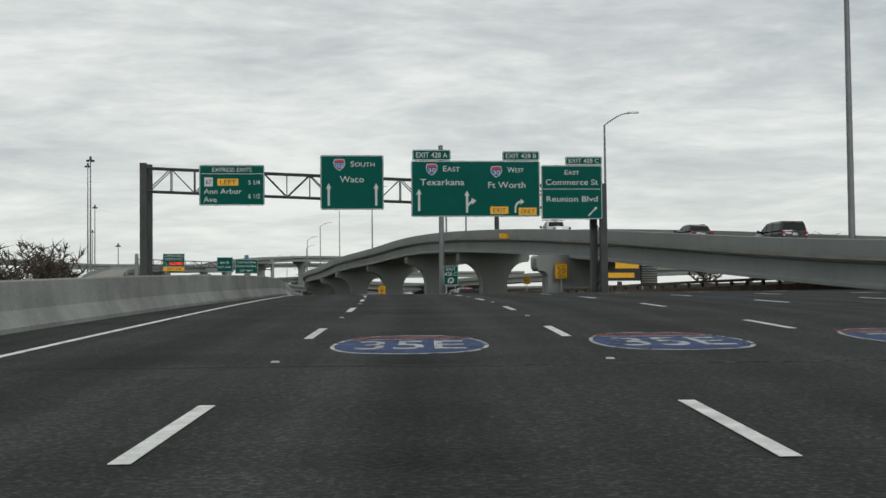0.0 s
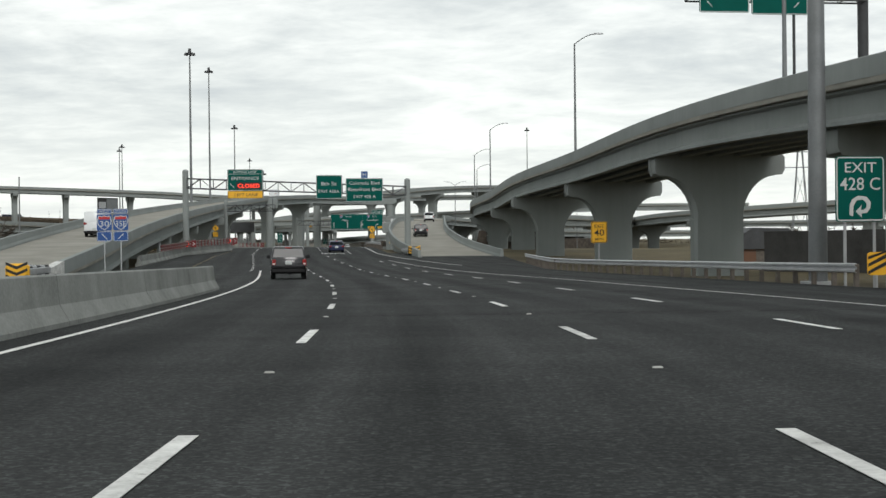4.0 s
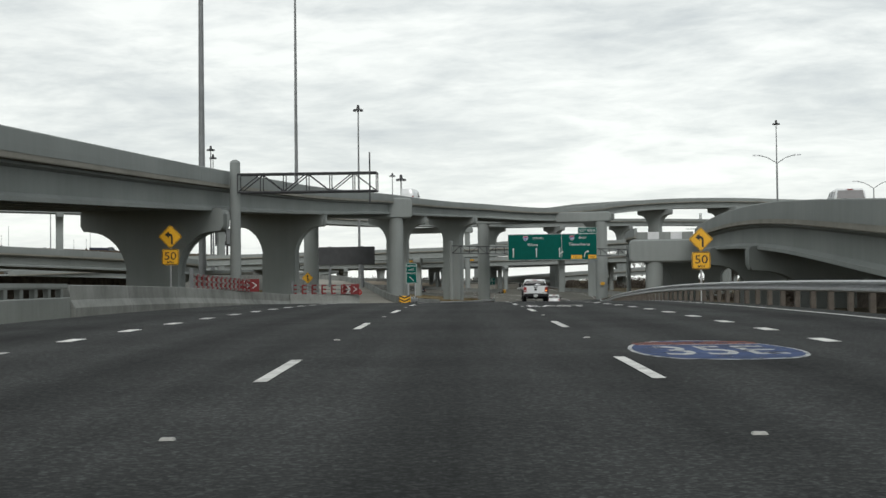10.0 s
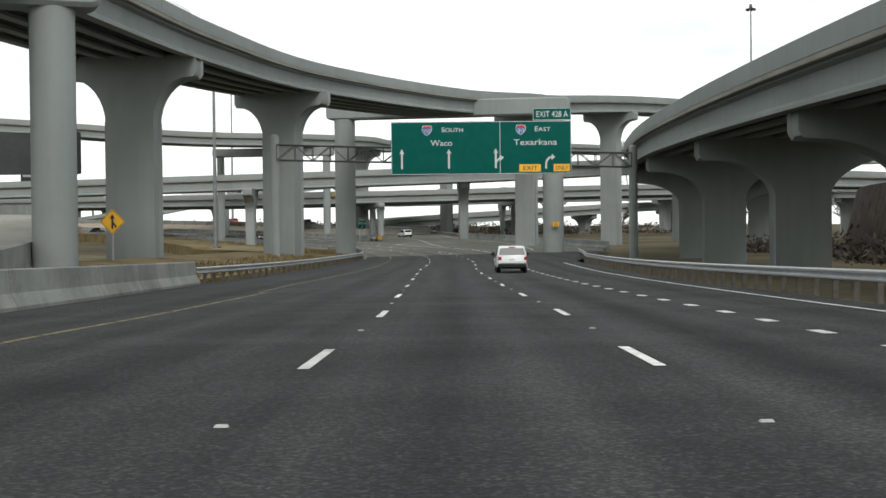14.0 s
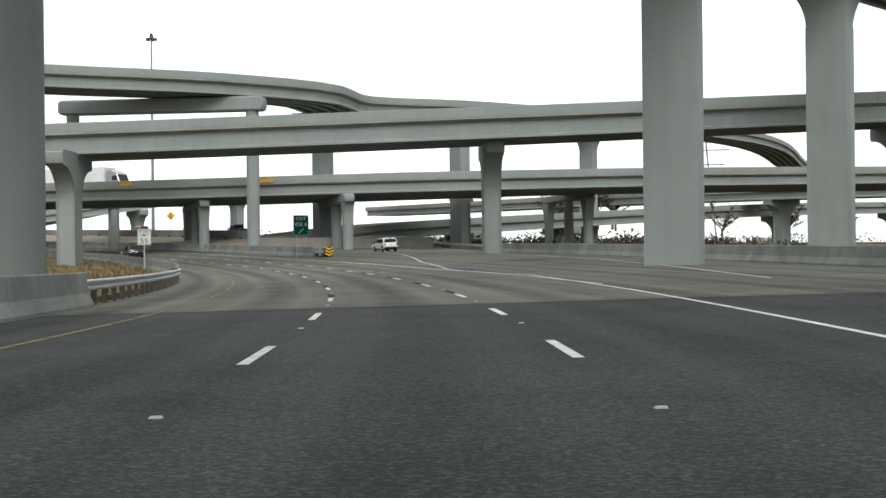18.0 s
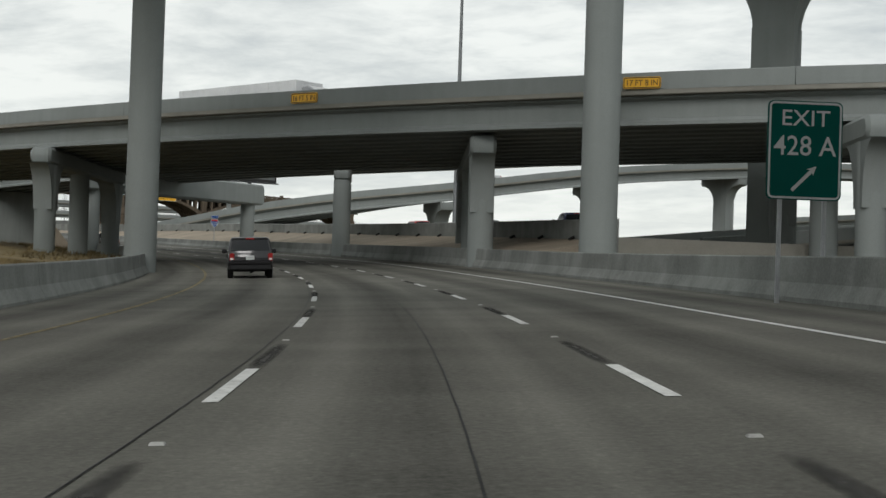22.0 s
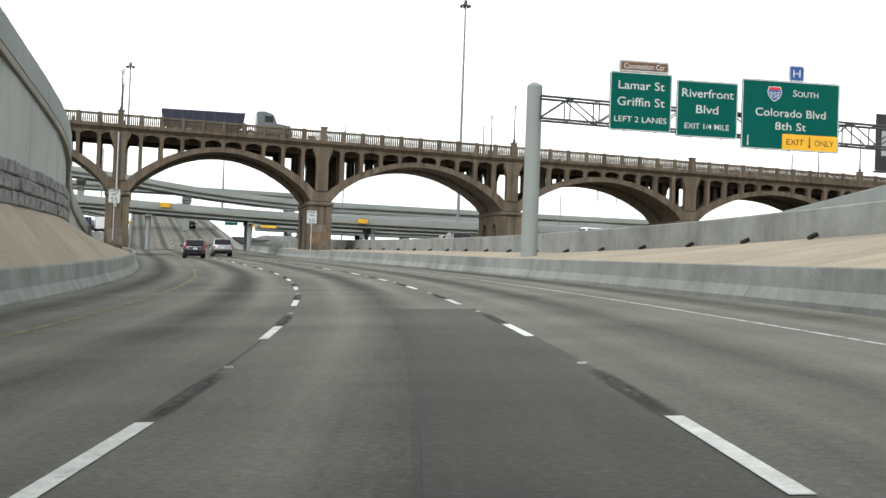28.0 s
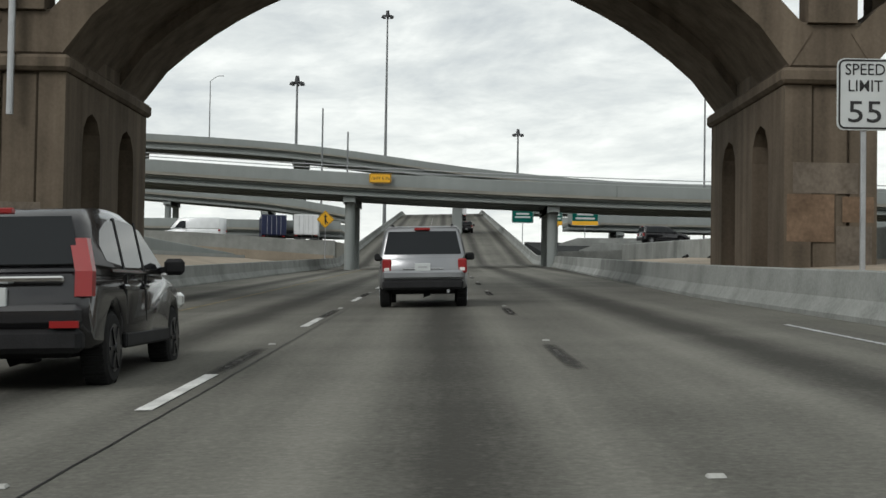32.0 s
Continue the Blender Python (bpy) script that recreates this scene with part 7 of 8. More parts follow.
ob = thing("billboard", "brown-red roadside billboard with pale bars", "billboard", m=RM(770, 105, 0, 0))
part("face", MB().box(-3.4, 0, 9.2, 3.4, 0.3, 12.4, 0.04), BROWN, ob)
part("lettering_bar", MB().box(-1.6, -0.02, 10.4, 3.0, -0.004, 11.6), TRAILER, ob)
part("badge", MB().box(-3.2, -0.02, 10.0, -2.2, -0.004, 12.0), YELL, ob)
part("pole", MB().tube((0, 0.4, -3), (0, 0.4, 9.2), 0.35, n=12), DARKST, ob)


ob = thing("billboard", "black roadside billboard with orange bars", "billboard", m=RM(205, 59.5))
part("face", MB().box(-4.0, 0, 3.9, 4.0, 0.3, 7.55, 0.04), BLACK, ob)
part("lettering_bar", MB().box(-3.4, -0.02, 5.9, 3.2, -0.004, 6.9), YELL, ob)
part("lettering_bar", MB().box(-3.4, -0.02, 4.4, 2.4, -0.004, 5.2), YELL, ob)
part("end_board", MB().box(-4.7, 0.1, 3.8, -4.03, 0.4, 7.6, 0.03), BLACK, ob)
part("pole", MB().tube((0, 0.5, -3), (0, 0.5, 3.8), 0.4, n=14), DARKST, ob)
sign("yellow chevron sign at the exit curve", 150, 24.6, 25.4, 2.2, 3.1, YELL, [("a", "up", 0.5, 0.5, 0.7, BLACK, 90)], None, posts=1, base=-0.4)


# ---- poles ----
def high_mast(s, u, h, base=-1.0):
    ob = thing("high_mast", "very tall grey steel mast with a ring of floodlights", "light mast", "high masts", m=RM(s, u))
    part("pole", MB().tube((0, 0, base), (0, 0, h), 0.36, 0.14, 14), POLEM, ob, smooth=40)
    part("ring", MB().disc_stack([(0, 0, h - 0.9), (0, 0, h - 0.8), (0, 0, h - 0.7)], [0.6, 0.66, 0.6], 18, "z"), DARKST, ob)
    part("cap", MB().disc_stack([(0, 0, h - 0.7), (0, 0, h + 0.25)], [0.42, 0.28], 12, "z"), DARKST, ob)
    for k in range(8):
        a = k * math.tau / 8
        c, q = math.cos(a), math.sin(a)
        f = part("floodlight", MB().disc_stack([(0.95 * c, 0.95 * q, h - 1.2), (0.95 * c, 0.95 * q, h - 1.0), (0.95 * c, 0.95 * q, h - 0.7)], [0.26, 0.25, 0.13], 10, "z"), DARKST, ob)
        part("arm", MB().tube((0.3 * c, 0.3 * q, h - 0.78), (0.92 * c, 0.92 * q, h - 0.78), 0.05, n=5), DARKST, ob)


for s, u, h in ((393, -26.8, 43), (477, -36, 51.5), (590.6, -37, 45.8), (694, -66, 44), (732, -57, 44), (665, 105.6, 52), (597, -26.7, 30), (788.4, 40.2, 43), (1058, 56.6, 49.6), (1150, -11.3, 40.3), (1100, -23, 24), (1165, 15, 17.5)):
    high_mast(s, u, h)


def cobra_lamp(s, u, z0, z1, arm=1.9, side=1, label="slim grey street lamp with one curved arm", double=False):
    ob = thing("street_lamp", label, "street lamp", "street lamps", m=RM(s, u))
    part("pole", MB().tube((0, 0, z0), (0, 0, z1 - 0.9), 0.12, 0.07, 10), POLEM, ob, smooth=40)
    for sd in ((-1, 1) if double else (side,)):
        pts = [Vector((sd * arm * k / 6, 0, z1 - 0.9 + 0.9 * math.sin(k / 6 * math.pi / 2))) for k in range(7)]
        a = MB()
        for p, q in zip(pts, pts[1:]):
            a.tube(p, q, 0.05, 0.045, 7)
        part("arm", a, POLEM, ob)
        x = sd * arm
        part("lamp_head", MB().loft([[(x - sd * 0.1 + sd * t, y * w, z1 + z) for y, z in ((-1, 0), (1, 0), (0.7, 0.12), (-0.7, 0.12))] for t, w in ((0, 0.06), (0.2, 0.16), (0.6, 0.17), (0.8, 0.07))]), STEEL, ob)


for s, u, z0, z1 in ((97, 17.6, -0.5, 13.4), (223, 22.6, 9.6, 20.2), (296, 26.6, 7.4, 17.4), (372, 32.5, 6.5, 16.5), (168, 20.0, 8.6, 18.4), (330, 28.4, 6.5, 16)):
    cobra_lamp(s, u, z0, z1)
for s, u, z0, z1 in ((430, 30, 7, 17), (455, 46, 5, 16), (520, 70, -0.5, 14)):
    cobra_lamp(s, u, z0, z1, 2.0, label="slim grey street lamp with two arms", double=True)
for s, u, z0, z1 in ((960, -29.2, 3, 11.6), (900, 70, 0, 11), (940, 90, 0, 11), (1120, -40, 13.2, 26), (1000, 60, 0, 11)):
    cobra_lamp(s, u, z0, z1, 1.6)
tall = thing("light_pole", "tall grey steel light pole beside the shoulder", "pole", m=RM(84, 30.6))
part("pole", MB().tube((0, 0, -1), (0, 0, 34), 0.24, 0.12, 14), POLEM, tall, smooth=40)
for s, u, h in ((1060, -15.3, 17), (1060, -12.1, 14), (1060, 32.7, 23), (1010, 49, 22), (1010, 107, 18.5), (300, -60, 12), (330, -46, 12)):
    ob = thing("light_pole", "slim plain steel pole in the distance", "pole", m=RM(s, u))
    part("pole", MB().tube((0, 0, -2), (0, 0, h), 0.14, 0.1, 10), POLEM, ob, smooth=40)


# ---- work-zone panels, cushions and markers ----
def swing_gate(s0, s1, u0, u1, z=0.87, lit=True):
    """Open three-rail gate arm with taped rails on a barrier top, ending in a chevron panel that faces the traffic."""
    ob = thing("swing_gate", "open steel lane gate with red and grey rails and chevron panel", "gate", "lane gates")
    n = max(6, int(math.hypot(s1 - s0, u1 - u0) / 1.15))
    pts = [RP(s0 + (s1 - s0) * k / n, u0 + (u1 - u0) * k / n, z) for k in range(n + 1)]
    up = Vector((0, 0, 1))
    for k, (a, b) in enumerate(zip(pts, pts[1:])):
        d = (b - a).normalized()
        r = d.cross(up) * 0.03
        m = a.lerp(b, 0.42)
        part("upright", MB().tube(a, a + up * 0.72, 0.07, n=6), GATER, ob)
        for h in (0.08, 0.38, 0.68):
            for p, q, mat in ((a, m, GATER), (m, b, CONCD)):
                part("rail", MB().loft([[c - r + up * (h - 0.055), c + r + up * (h - 0.055), c + r + up * (h + 0.055), c - r + up * (h + 0.055)] for c in (p, q)]), mat, ob)
    part("end_post", MB().box(-0.09, -0.09, -0.3, 0.09, 0.09, 1.0, 0.02), POLEM, ob, m=RM(s0, u0, z))
    m = RM(s1, u1, z)
    part("chevron_panel", MB().box(-0.62, -0.05, -0.02, 0.62, 0.0, 0.78, 0.02), GATER, ob, m=m)
    chev = lambda x, w, h0, h1: [(x, h0), (x + w, h0), (x + w + 0.26, (h0 + h1) / 2), (x + w, h1), (x, h1), (x + 0.26, (h0 + h1) / 2)]
    if lit:
        part("lit_chevron", MB().prism(chev(-0.56, 0.12, 0.06, 0.70), -0.06, -0.052), LED, ob, "lit red chevron", m=m)
    part("chevron", MB().prism(chev(-0.42, 0.16, 0.06, 0.70), -0.058, -0.051), WHITE, ob, m=m)
    part("chevron", MB().prism(chev(0.14, 0.1, 0.2, 0.58), -0.058, -0.051), WHITE, ob, m=m)


GATER = paint("dulled_red_gate_paint", (0.17, 0.012, 0.014), 0.5)
swing_gate(244, 264.5, -15.2, -13.3)
swing_gate(266, 280, -13.0, -9.1)
swing_gate(341, 357, -14.1, -14.3, 0.86, False)
swing_gate(373.2, 375.6, -14.5, -10.4, 0.86, False)


def crash_cushion(s0, s1, u, w, base_mat, label):
    ob = thing("crash_cushion", label, "crash cushion", m=RM(s0, u))
    L = s1 - s0
    part("nose", MB().box(-w / 2, 0, 0.08, w / 2, 0.5, 1.0, 0.14), base_mat, ob)
    for k in range(3):
        for sx in (-1, 1):
            z = 0.12 + k * 0.3
            mb = MB().prism([(0, z), (sx * w * 0.46, z + 0.22), (sx * w * 0.46, z + 0.36), (0, z + 0.14)], -0.012, -0.002)
            part("chevron_stripe", mb, BLACK if base_mat is YELL else YELL, ob)
    n = max(2, int(L / 1.1))
    for k in range(n):
        y = 0.55 + (L - 0.55) * k / n
        part("bay", MB().box(-w * 0.42, y, 0.1, w * 0.42, y + (L - 0.55) / n - 0.05, 0.85, 0.05), STEEL if k % 2 else PLAST, ob)
    for sx in (-1, 1):
        part("side_rail", MB().box(sx * w * 0.46 - 0.04, 0.4, 0.42, sx * w * 0.46 + 0.04, L, 0.75, 0.03), STEEL, ob)


crash_cushion(252, 260, 11.4, 1.4, BLACK, "black and yellow crash cushion at the ramp gore")
crash_cushion(400, 406, -9.2, 1.1, YELL, "yellow crash cushion with black chevrons at a barrier end")
crash_cushion(647.5, 651.8, 9.4, 0.9, BLACK, "battered black and yellow crash cushion at the exit gore")
crash_cushion(172, 178, -16.4, 1.1, YELL, "yellow and black crash cushion at the ramp split")
ob = thing("object_marker", "black and yellow striped hazard marker on the rail end", "road sign", m=RM(148.3, 15.9))
panel(ob, -0.32, 0.35, 0.32, 1.1, YELL)
for k in range(3):
    z = 0.38 + k * 0.24
    part("stripe", MB().prism([(-0.3, z), (-0.3, z + 0.1), (0.3, min(1.08, z + 0.42)), (0.3, z + 0.28)], -0.008, -0.001), BLACK, ob)
part("post", MB().box(-0.04, 0.05, -0.4, 0.04, 0.12, 1.0), STEEL, ob)

# ---- painted route shields and words on the road ----
def road_decal(name, parent, pts_faces, mat, s, u, z):
    vs, fs = pts_faces
    mb = MB()
    mb.v = [tuple(RP(s + y, u + x, z)) for x, y in vs]
    mb.f = fs
    return part(name, mb, mat, parent)


def poly_strips(outline, n=14):
    """Convex-in-rows outline cut into quads along y, so that it follows the pavement."""
    ys = [p[1] for p in outline]
    y0, y1 = min(ys), max(ys)
    vs, fs = [], []
    for k in range(n + 1):
        y = y0 + (y1 - y0) * min(max(k / n, 0.002), 0.998)
        xs = []
        for (ax, ay), (bx, by) in zip(outline, outline[1:] + outline[:1]):
            if (ay - y) * (by - y) <= 0 and ay != by:
                xs.append(ax + (bx - ax) * (y - ay) / (by - ay))
        vs += [(min(xs), y), (max(xs), y)]
        if k:
            i = 2 * k
            fs.append((i - 2, i - 1, i + 1, i))
    return vs, fs


def road_shield(s, u, num, L=4.3, W=2.1):
    ob = thing("painted_shield", "worn red and blue interstate shield painted on the lane", "road marking", "painted shields", kind="structure")
    oval = [(0.5 * math.copysign(abs(math.cos(a)) ** 0.75, math.cos(a)), 0.48 * math.sin(a) - 0.04 * math.cos(2 * a)) for a in (k * math.tau / 28 for k in range(28))]
    sc = lambda k: [(a * W * k, L / 2 + b * L * k) for a, b in oval]
    road_decal("outline", ob, poly_strips(sc(1.0), 24), MARKF, s, u, 0.006)
    road_decal("field", ob, poly_strips(sc(0.95), 24), MARKB, s, u, 0.009)
    crest = [(-0.36, 0.24), (0.36, 0.24), (0.38, 0.33), (0.34, 0.4), (-0.34, 0.4), (-0.38, 0.33)]
    road_decal("crest", ob, poly_strips([(a * W / 0.94, L / 2 + b * L / 0.96) for a, b in crest], 4), MARKR, s, u, 0.012)
    road_decal("crest_line", ob, poly_strips([(-0.38 * W, L * 0.735), (0.38 * W, L * 0.735), (0.38 * W, L * 0.75), (-0.38 * W, L * 0.75)], 2), MARKF, s, u, 0.014)
    vs, fs = text_mesh(num)
    w = max(v[0] for v in vs) - min(v[0] for v in vs)
    road_decal("numerals", ob, ([(a * W * 0.68 / w, L * 0.26 + b / 0.70 * L * 0.40) for a, b, c in vs], list(fs)), MARKF, s, u, 0.014)


def road_word(txt, s, u, L, W):
    vs, fs = text_mesh(txt)
    w = max(v[0] for v in vs) - min(v[0] for v in vs)
    ob = thing("painted_word", "white route word painted on the lane", "road marking", "painted words", kind="structure")
    road_decal("lettering", ob, ([(a * W / w, b / 0.70 * L) for a, b, c in vs], list(fs)), MARKW, s, u, 0.008)


for s, u, num in ((16, -0.2, "35E"), (16.2, 3.3, "35E"), (16.6, 7.0, "30"), (343.5, 0, "35E"), (343.5, -3.3, "35E"), (343.5, 3.4, "30"), (287.6, 3.3, "35E"), (591.5, 3.5, "35E"), (593, 8.2, "30")):
    road_shield(s, u, num)
road_word("SOUTH", 261, 3.15, 3.3, 2.3)
road_word("EAST", 315.4, 3.25, 3.0, 1.9)
for s in (14.5, 131, 205.6, 300.4, 546.9):
    mb = MB()
    us = srange(lin(s, L_EDGE), min(lin(s, R_EDGE), 14), 1.5)
    for u in us:
        w = 0.05 if s < 540 else 0.10
        mb.v += [tuple(RP(s - w, u, 0.005)), tuple(RP(s + w, u, 0.005))]
    for i in range(len(us) - 1):
        mb.f.append((2 * i, 2 * i + 2, 2 * i + 3, 2 * i + 1))
    part("joint", mb, TAR if s > 540 else SCUFF, road)
DULLW = surface("dulled_marker_lens", (0.36, 0.36, 0.34), 0.2, 0.6, grain=40, blotch=3.0)
BUTTON = MB().loft([[(-0.05, -0.04, 0), (0.05, -0.04, 0), (0.05, 0.04, 0), (-0.05, 0.04, 0)], [(-0.04, -0.024, 0.016), (0.04, -0.024, 0.016), (0.04, 0.024, 0.016), (-0.04, 0.024, 0.016)]]).mesh("raised_marker")
for k in range(-1, 84):
    s = lin(k, DASH_AT) + 7.6
    if s < 960:
        for side in (0, 1):
            put_flat("raised_marker", BUTTON, DULLW, s, line_u(s) + lane_w(s) * side + 0.02, 0.003, 0.5)

# ---- vehicles ----
def swap(mb):
    """From outline (x along the car, z) extruded along y to the car's frame: y ahead, x to the right."""
    mb.v = [(y, x, z) for x, y, z in mb.v]
    return mb


def shaped(mb, W, L, belt, top, tumble, nose, tail):
    """Draws the upper sides in and rounds the plan at nose and tail."""
    out = []
    for x, y, z in mb.v:
        k = 1.0
        if z > belt:
            k -= tumble * (z - belt) / (top - belt)
        a = y / L
        k *= 1 - nose * max(0.0, (a - 0.72) / 0.28) ** 2 - tail * max(0.0, (0.11 - a) / 0.11) ** 2
        out.append((x * k, y, z))
    mb.v = out
    return mb


def arch_pts(c, r, zb, n=8):
    """Wheel-arch cut in the lower edge, from front to rear."""
    zc = r * 0.98
    a0 = math.asin(max(-1, min(1, (zb - zc) / (r * 1.16))))
    R = r * 1.16
    return [(c + R * math.cos(a0 + (math.pi - 2 * a0) * k / n), zc + R * math.sin(a0 + (math.pi - 2 * a0) * k / n)) for k in range(n + 1)]


WHEELS = {}


def wheel_meshes(r, w, spokes):
    key = (round(r, 3), round(w, 3), spokes)
    if key not in WHEELS:
        X = lambda *xs: [(x, 0, 0) for x in xs]
        ty = MB().disc_stack(X(-w / 2, -w / 2 + 0.03, -w * 0.2, w * 0.2, w / 2 - 0.03, w / 2), [r * 0.86, r * 0.97, r, r, r * 0.97, r * 0.86], 40)
        for k in range(40):
            a = k * math.tau / 40
            c, s = math.cos(a), math.sin(a)
            ty.loft([[(x, (r + dr) * c - t * s, (r + dr) * s + t * c) for t in (-0.012, 0.012) for dr in (-0.01, 0.008)] for x in (-w * 0.42, w * 0.42)], cap=False)
        rm = MB().disc_stack(X(w / 2 - 0.06, w / 2 - 0.02, w / 2 + 0.004), [r * 0.66, r * 0.68, r * 0.62], 24)
        sp = MB()
        for k in range(spokes):
            a = k * math.tau / spokes
            c, s = math.cos(a), math.sin(a)
            q = lambda rad, t, x: (x, rad * c - t * s, rad * s + t * c)
            sp.loft([[q(r * 0.12, -r * 0.07, x), q(r * 0.12, r * 0.07, x), q(r * 0.6, r * 0.05, x), q(r * 0.6, -r * 0.05, x)] for x in (w / 2, w / 2 + 0.018)])
        sp.disc_stack(X(w / 2 + 0.0, w / 2 + 0.03), [r * 0.16, r * 0.13], 14)
        WHEELS[key] = (ty.mesh("tyre", 35), rm.mesh("rim"), sp.mesh("spokes"))
    return WHEELS[key]


def vehicle(label, category, s, u, L, W, H, kind, mat, zb=0.32, r=0.36, tw=0.24, axles=(0.18, 0.80), rim_dark=False, belt=0.56, turn=0.0, dz=0.0, lift=0.0, braking=False, m=None, name=None, flares=False, lamps="block"):
    """A road vehicle with its tail at local y = 0, nose at y = L; kind: suv, sedan, van or pickup."""
    ob = thing(name or category, label, category, "vehicles on the road", m=m or RM(s, u, dz, turn) @ Matrix.Rotation(-math.atan(crossfall(s, 1.0)), 4, "Y"))
    bz = zb + (H - zb) * belt
    rear, front = axles[0] * L, axles[1] * L
    hood = bz - (0.02 if kind == "pickup" else 0.06)
    lower = [(0.12, zb + 0.02), (0.04, zb + 0.14), (0.0, zb + 0.32), (0.015, bz - 0.22), (0.05, bz - 0.04), (0.09, bz)]
    if kind == "pickup":
        lower = [(0.05, zb + 0.16), (0.03, zb + 0.26), (0.03, bz - 0.03), (0.08, bz)]
    lower += [(L * 0.70, bz), (L * 0.84, hood), (L * 0.955, hood - 0.12), (L * 0.995, zb + (bz - zb) * 0.5), (L, zb + 0.22), (L * 0.985, zb + 0.04)]
    lower += arch_pts(front, r, zb) + arch_pts(rear, r, zb)
    body = swap(MB().prism(lower[::-1], -W / 2, W / 2, 0.07))
    part("body", shaped(body, W, L, bz * 0.75, bz, 0.04, 0.16, 0.09), mat, ob, smooth=50)
    if kind == "suv" and lamps == "pillar":
        cab = [(0.08, bz - 0.03), (0.17, bz + 0.22), (0.30, H - 0.16), (0.46, H - 0.05), (L * 0.2, H - 0.01), (L * 0.32, H), (L * 0.42, H - 0.02), (L * 0.53, H - 0.10), (L * 0.745, bz - 0.03)]
        win = [(0.66, bz + 0.10), (0.50, bz + 0.24), (0.62, H - 0.24), (L * 0.2, H - 0.14), (L * 0.32, H - 0.10), (L * 0.42, H - 0.11), (L * 0.51, H - 0.17), (L * 0.69, bz + 0.05), (L * 0.3, bz + 0.05)]
        posts_at = (0.27, 0.46)
    elif kind == "suv":
        cab = [(0.06, bz - 0.03), (0.16, H - 0.22), (0.26, H - 0.04), (0.42, H), (L * 0.42, H), (L * 0.53, H - 0.06), (L * 0.735, bz - 0.03)]
        win = [(0.32, bz + 0.05), (0.46, H - 0.14), (L * 0.42, H - 0.11), (L * 0.52, H - 0.15), (L * 0.67, bz + 0.05)]
        posts_at = (0.30, 0.48)
    elif kind == "sedan":
        cab = [(0.50, bz - 0.03), (L * 0.17, H - 0.16), (L * 0.25, H - 0.01), (L * 0.40, H), (L * 0.50, H - 0.06), (L * 0.72, bz - 0.03)]
        win = [(L * 0.17, bz + 0.04), (L * 0.235, H - 0.12), (L * 0.41, H - 0.09), (L * 0.49, H - 0.13), (L * 0.65, bz + 0.04)]
        posts_at = (0.29, 0.44)
    elif kind == "van":
        cab = [(0.02, bz - 0.03), (0.04, H - 0.08), (0.12, H), (L * 0.66, H), (L * 0.76, H - 0.1), (L * 0.92, bz - 0.03)]
        win = [(L * 0.62, bz + 0.05), (L * 0.62, H - 0.35), (L * 0.72, H - 0.35), (L * 0.82, bz + 0.05)]
        posts_at = ()
    else:
        cab = [(L * 0.385, bz - 0.03), (L * 0.395, H - 0.16), (L * 0.41, H - 0.02), (L * 0.43, H), (L * 0.57, H), (L * 0.61, H - 0.05), (L * 0.735, bz - 0.03)]
        win = [(L * 0.425, bz + 0.05), (L * 0.43, H - 0.12), (L * 0.57, H - 0.09), (L * 0.605, H - 0.13), (L * 0.70, bz + 0.05)]
        posts_at = (0.455, 0.56)
    tum = 0.15 if kind != "van" else 0.07
    cw = W - 0.06
    sh = lambda mb: shaped(mb, W, L, bz, H, tum, 0.14, 0.0)
    part("cabin", sh(swap(MB().prism(cab[::-1], -cw / 2, cw / 2, 0.09))), mat, ob, smooth=50)
    for sx in (-1, 1):
        y0, y1 = sorted((sx * (cw / 2 - 0.02), sx * (cw / 2 + 0.006)))
        side = part("side_window", sh(swap(MB().prism(win[::-1], y0, y1))), GLASS, ob)
        for k in posts_at:
            y0, y1 = sorted((sx * (cw / 2), sx * (cw / 2 + 0.012)))
            part("window_post", sh(swap(MB().prism([(L * k, bz + 0.03), (L * k + 0.07, bz + 0.03), (L * k + 0.07, H - 0.09), (L * k, H - 0.09)], y0, y1))), PLAST if kind != "pickup" else mat, side)
    # rear and front glass lie on the cabin's end faces
    def end_glass(nm, p, q, inset, off):
        (ya, za), (yb, zb_) = p, q
        wa = cw / 2 * (1 - tum * max(0, za - bz) / (H - bz)) - inset
        wb = cw / 2 * (1 - tum * max(0, zb_ - bz) / (H - bz)) - inset
        n = Vector((0, (zb_ - za), -(yb - ya))).normalized() * off
        mb = MB()
        quad = [(-wa, ya, za), (wa, ya, za), (wb, yb, zb_), (-wb, yb, zb_)]
        mb.loft([[tuple(Vector(v) - n * 0.6) for v in quad], [tuple(Vector(v) + n) for v in quad]])
        return part(nm, mb, GLASS, ob)
    lerp = lambda p, q, k: (p[0] + (q[0] - p[0]) * k, p[1] + (q[1] - p[1]) * k)
    if kind == "suv":
        end_glass("rear_window", (0.095, bz + 0.06), (0.20, H - 0.13), 0.10, -0.03)
    elif kind == "pickup":
        end_glass("rear_window", (L * 0.385, bz + 0.10), (L * 0.397, H - 0.13), 0.09, -0.02)
    elif kind == "sedan":
        end_glass("rear_window", lerp(cab[0], cab[1], 0.12), lerp(cab[0], cab[1], 0.95), 0.10, -0.02)
    end_glass("windscreen", lerp(cab[-1], cab[-2], 0.1), lerp(cab[-1], cab[-2], 0.92), 0.08, 0.02)
    ty, rm, sp = wheel_meshes(r, tw, 6 if rim_dark else 7)
    for yy in (rear, front):
        for sx in (-1, 1):
            wm = Matrix.Translation((sx * (W / 2 - tw / 2 + (0.05 if flares else -0.02)), yy, r)) @ (Matrix.Rotation(math.pi, 4, "Z") if sx < 0 else Matrix.Identity(4))
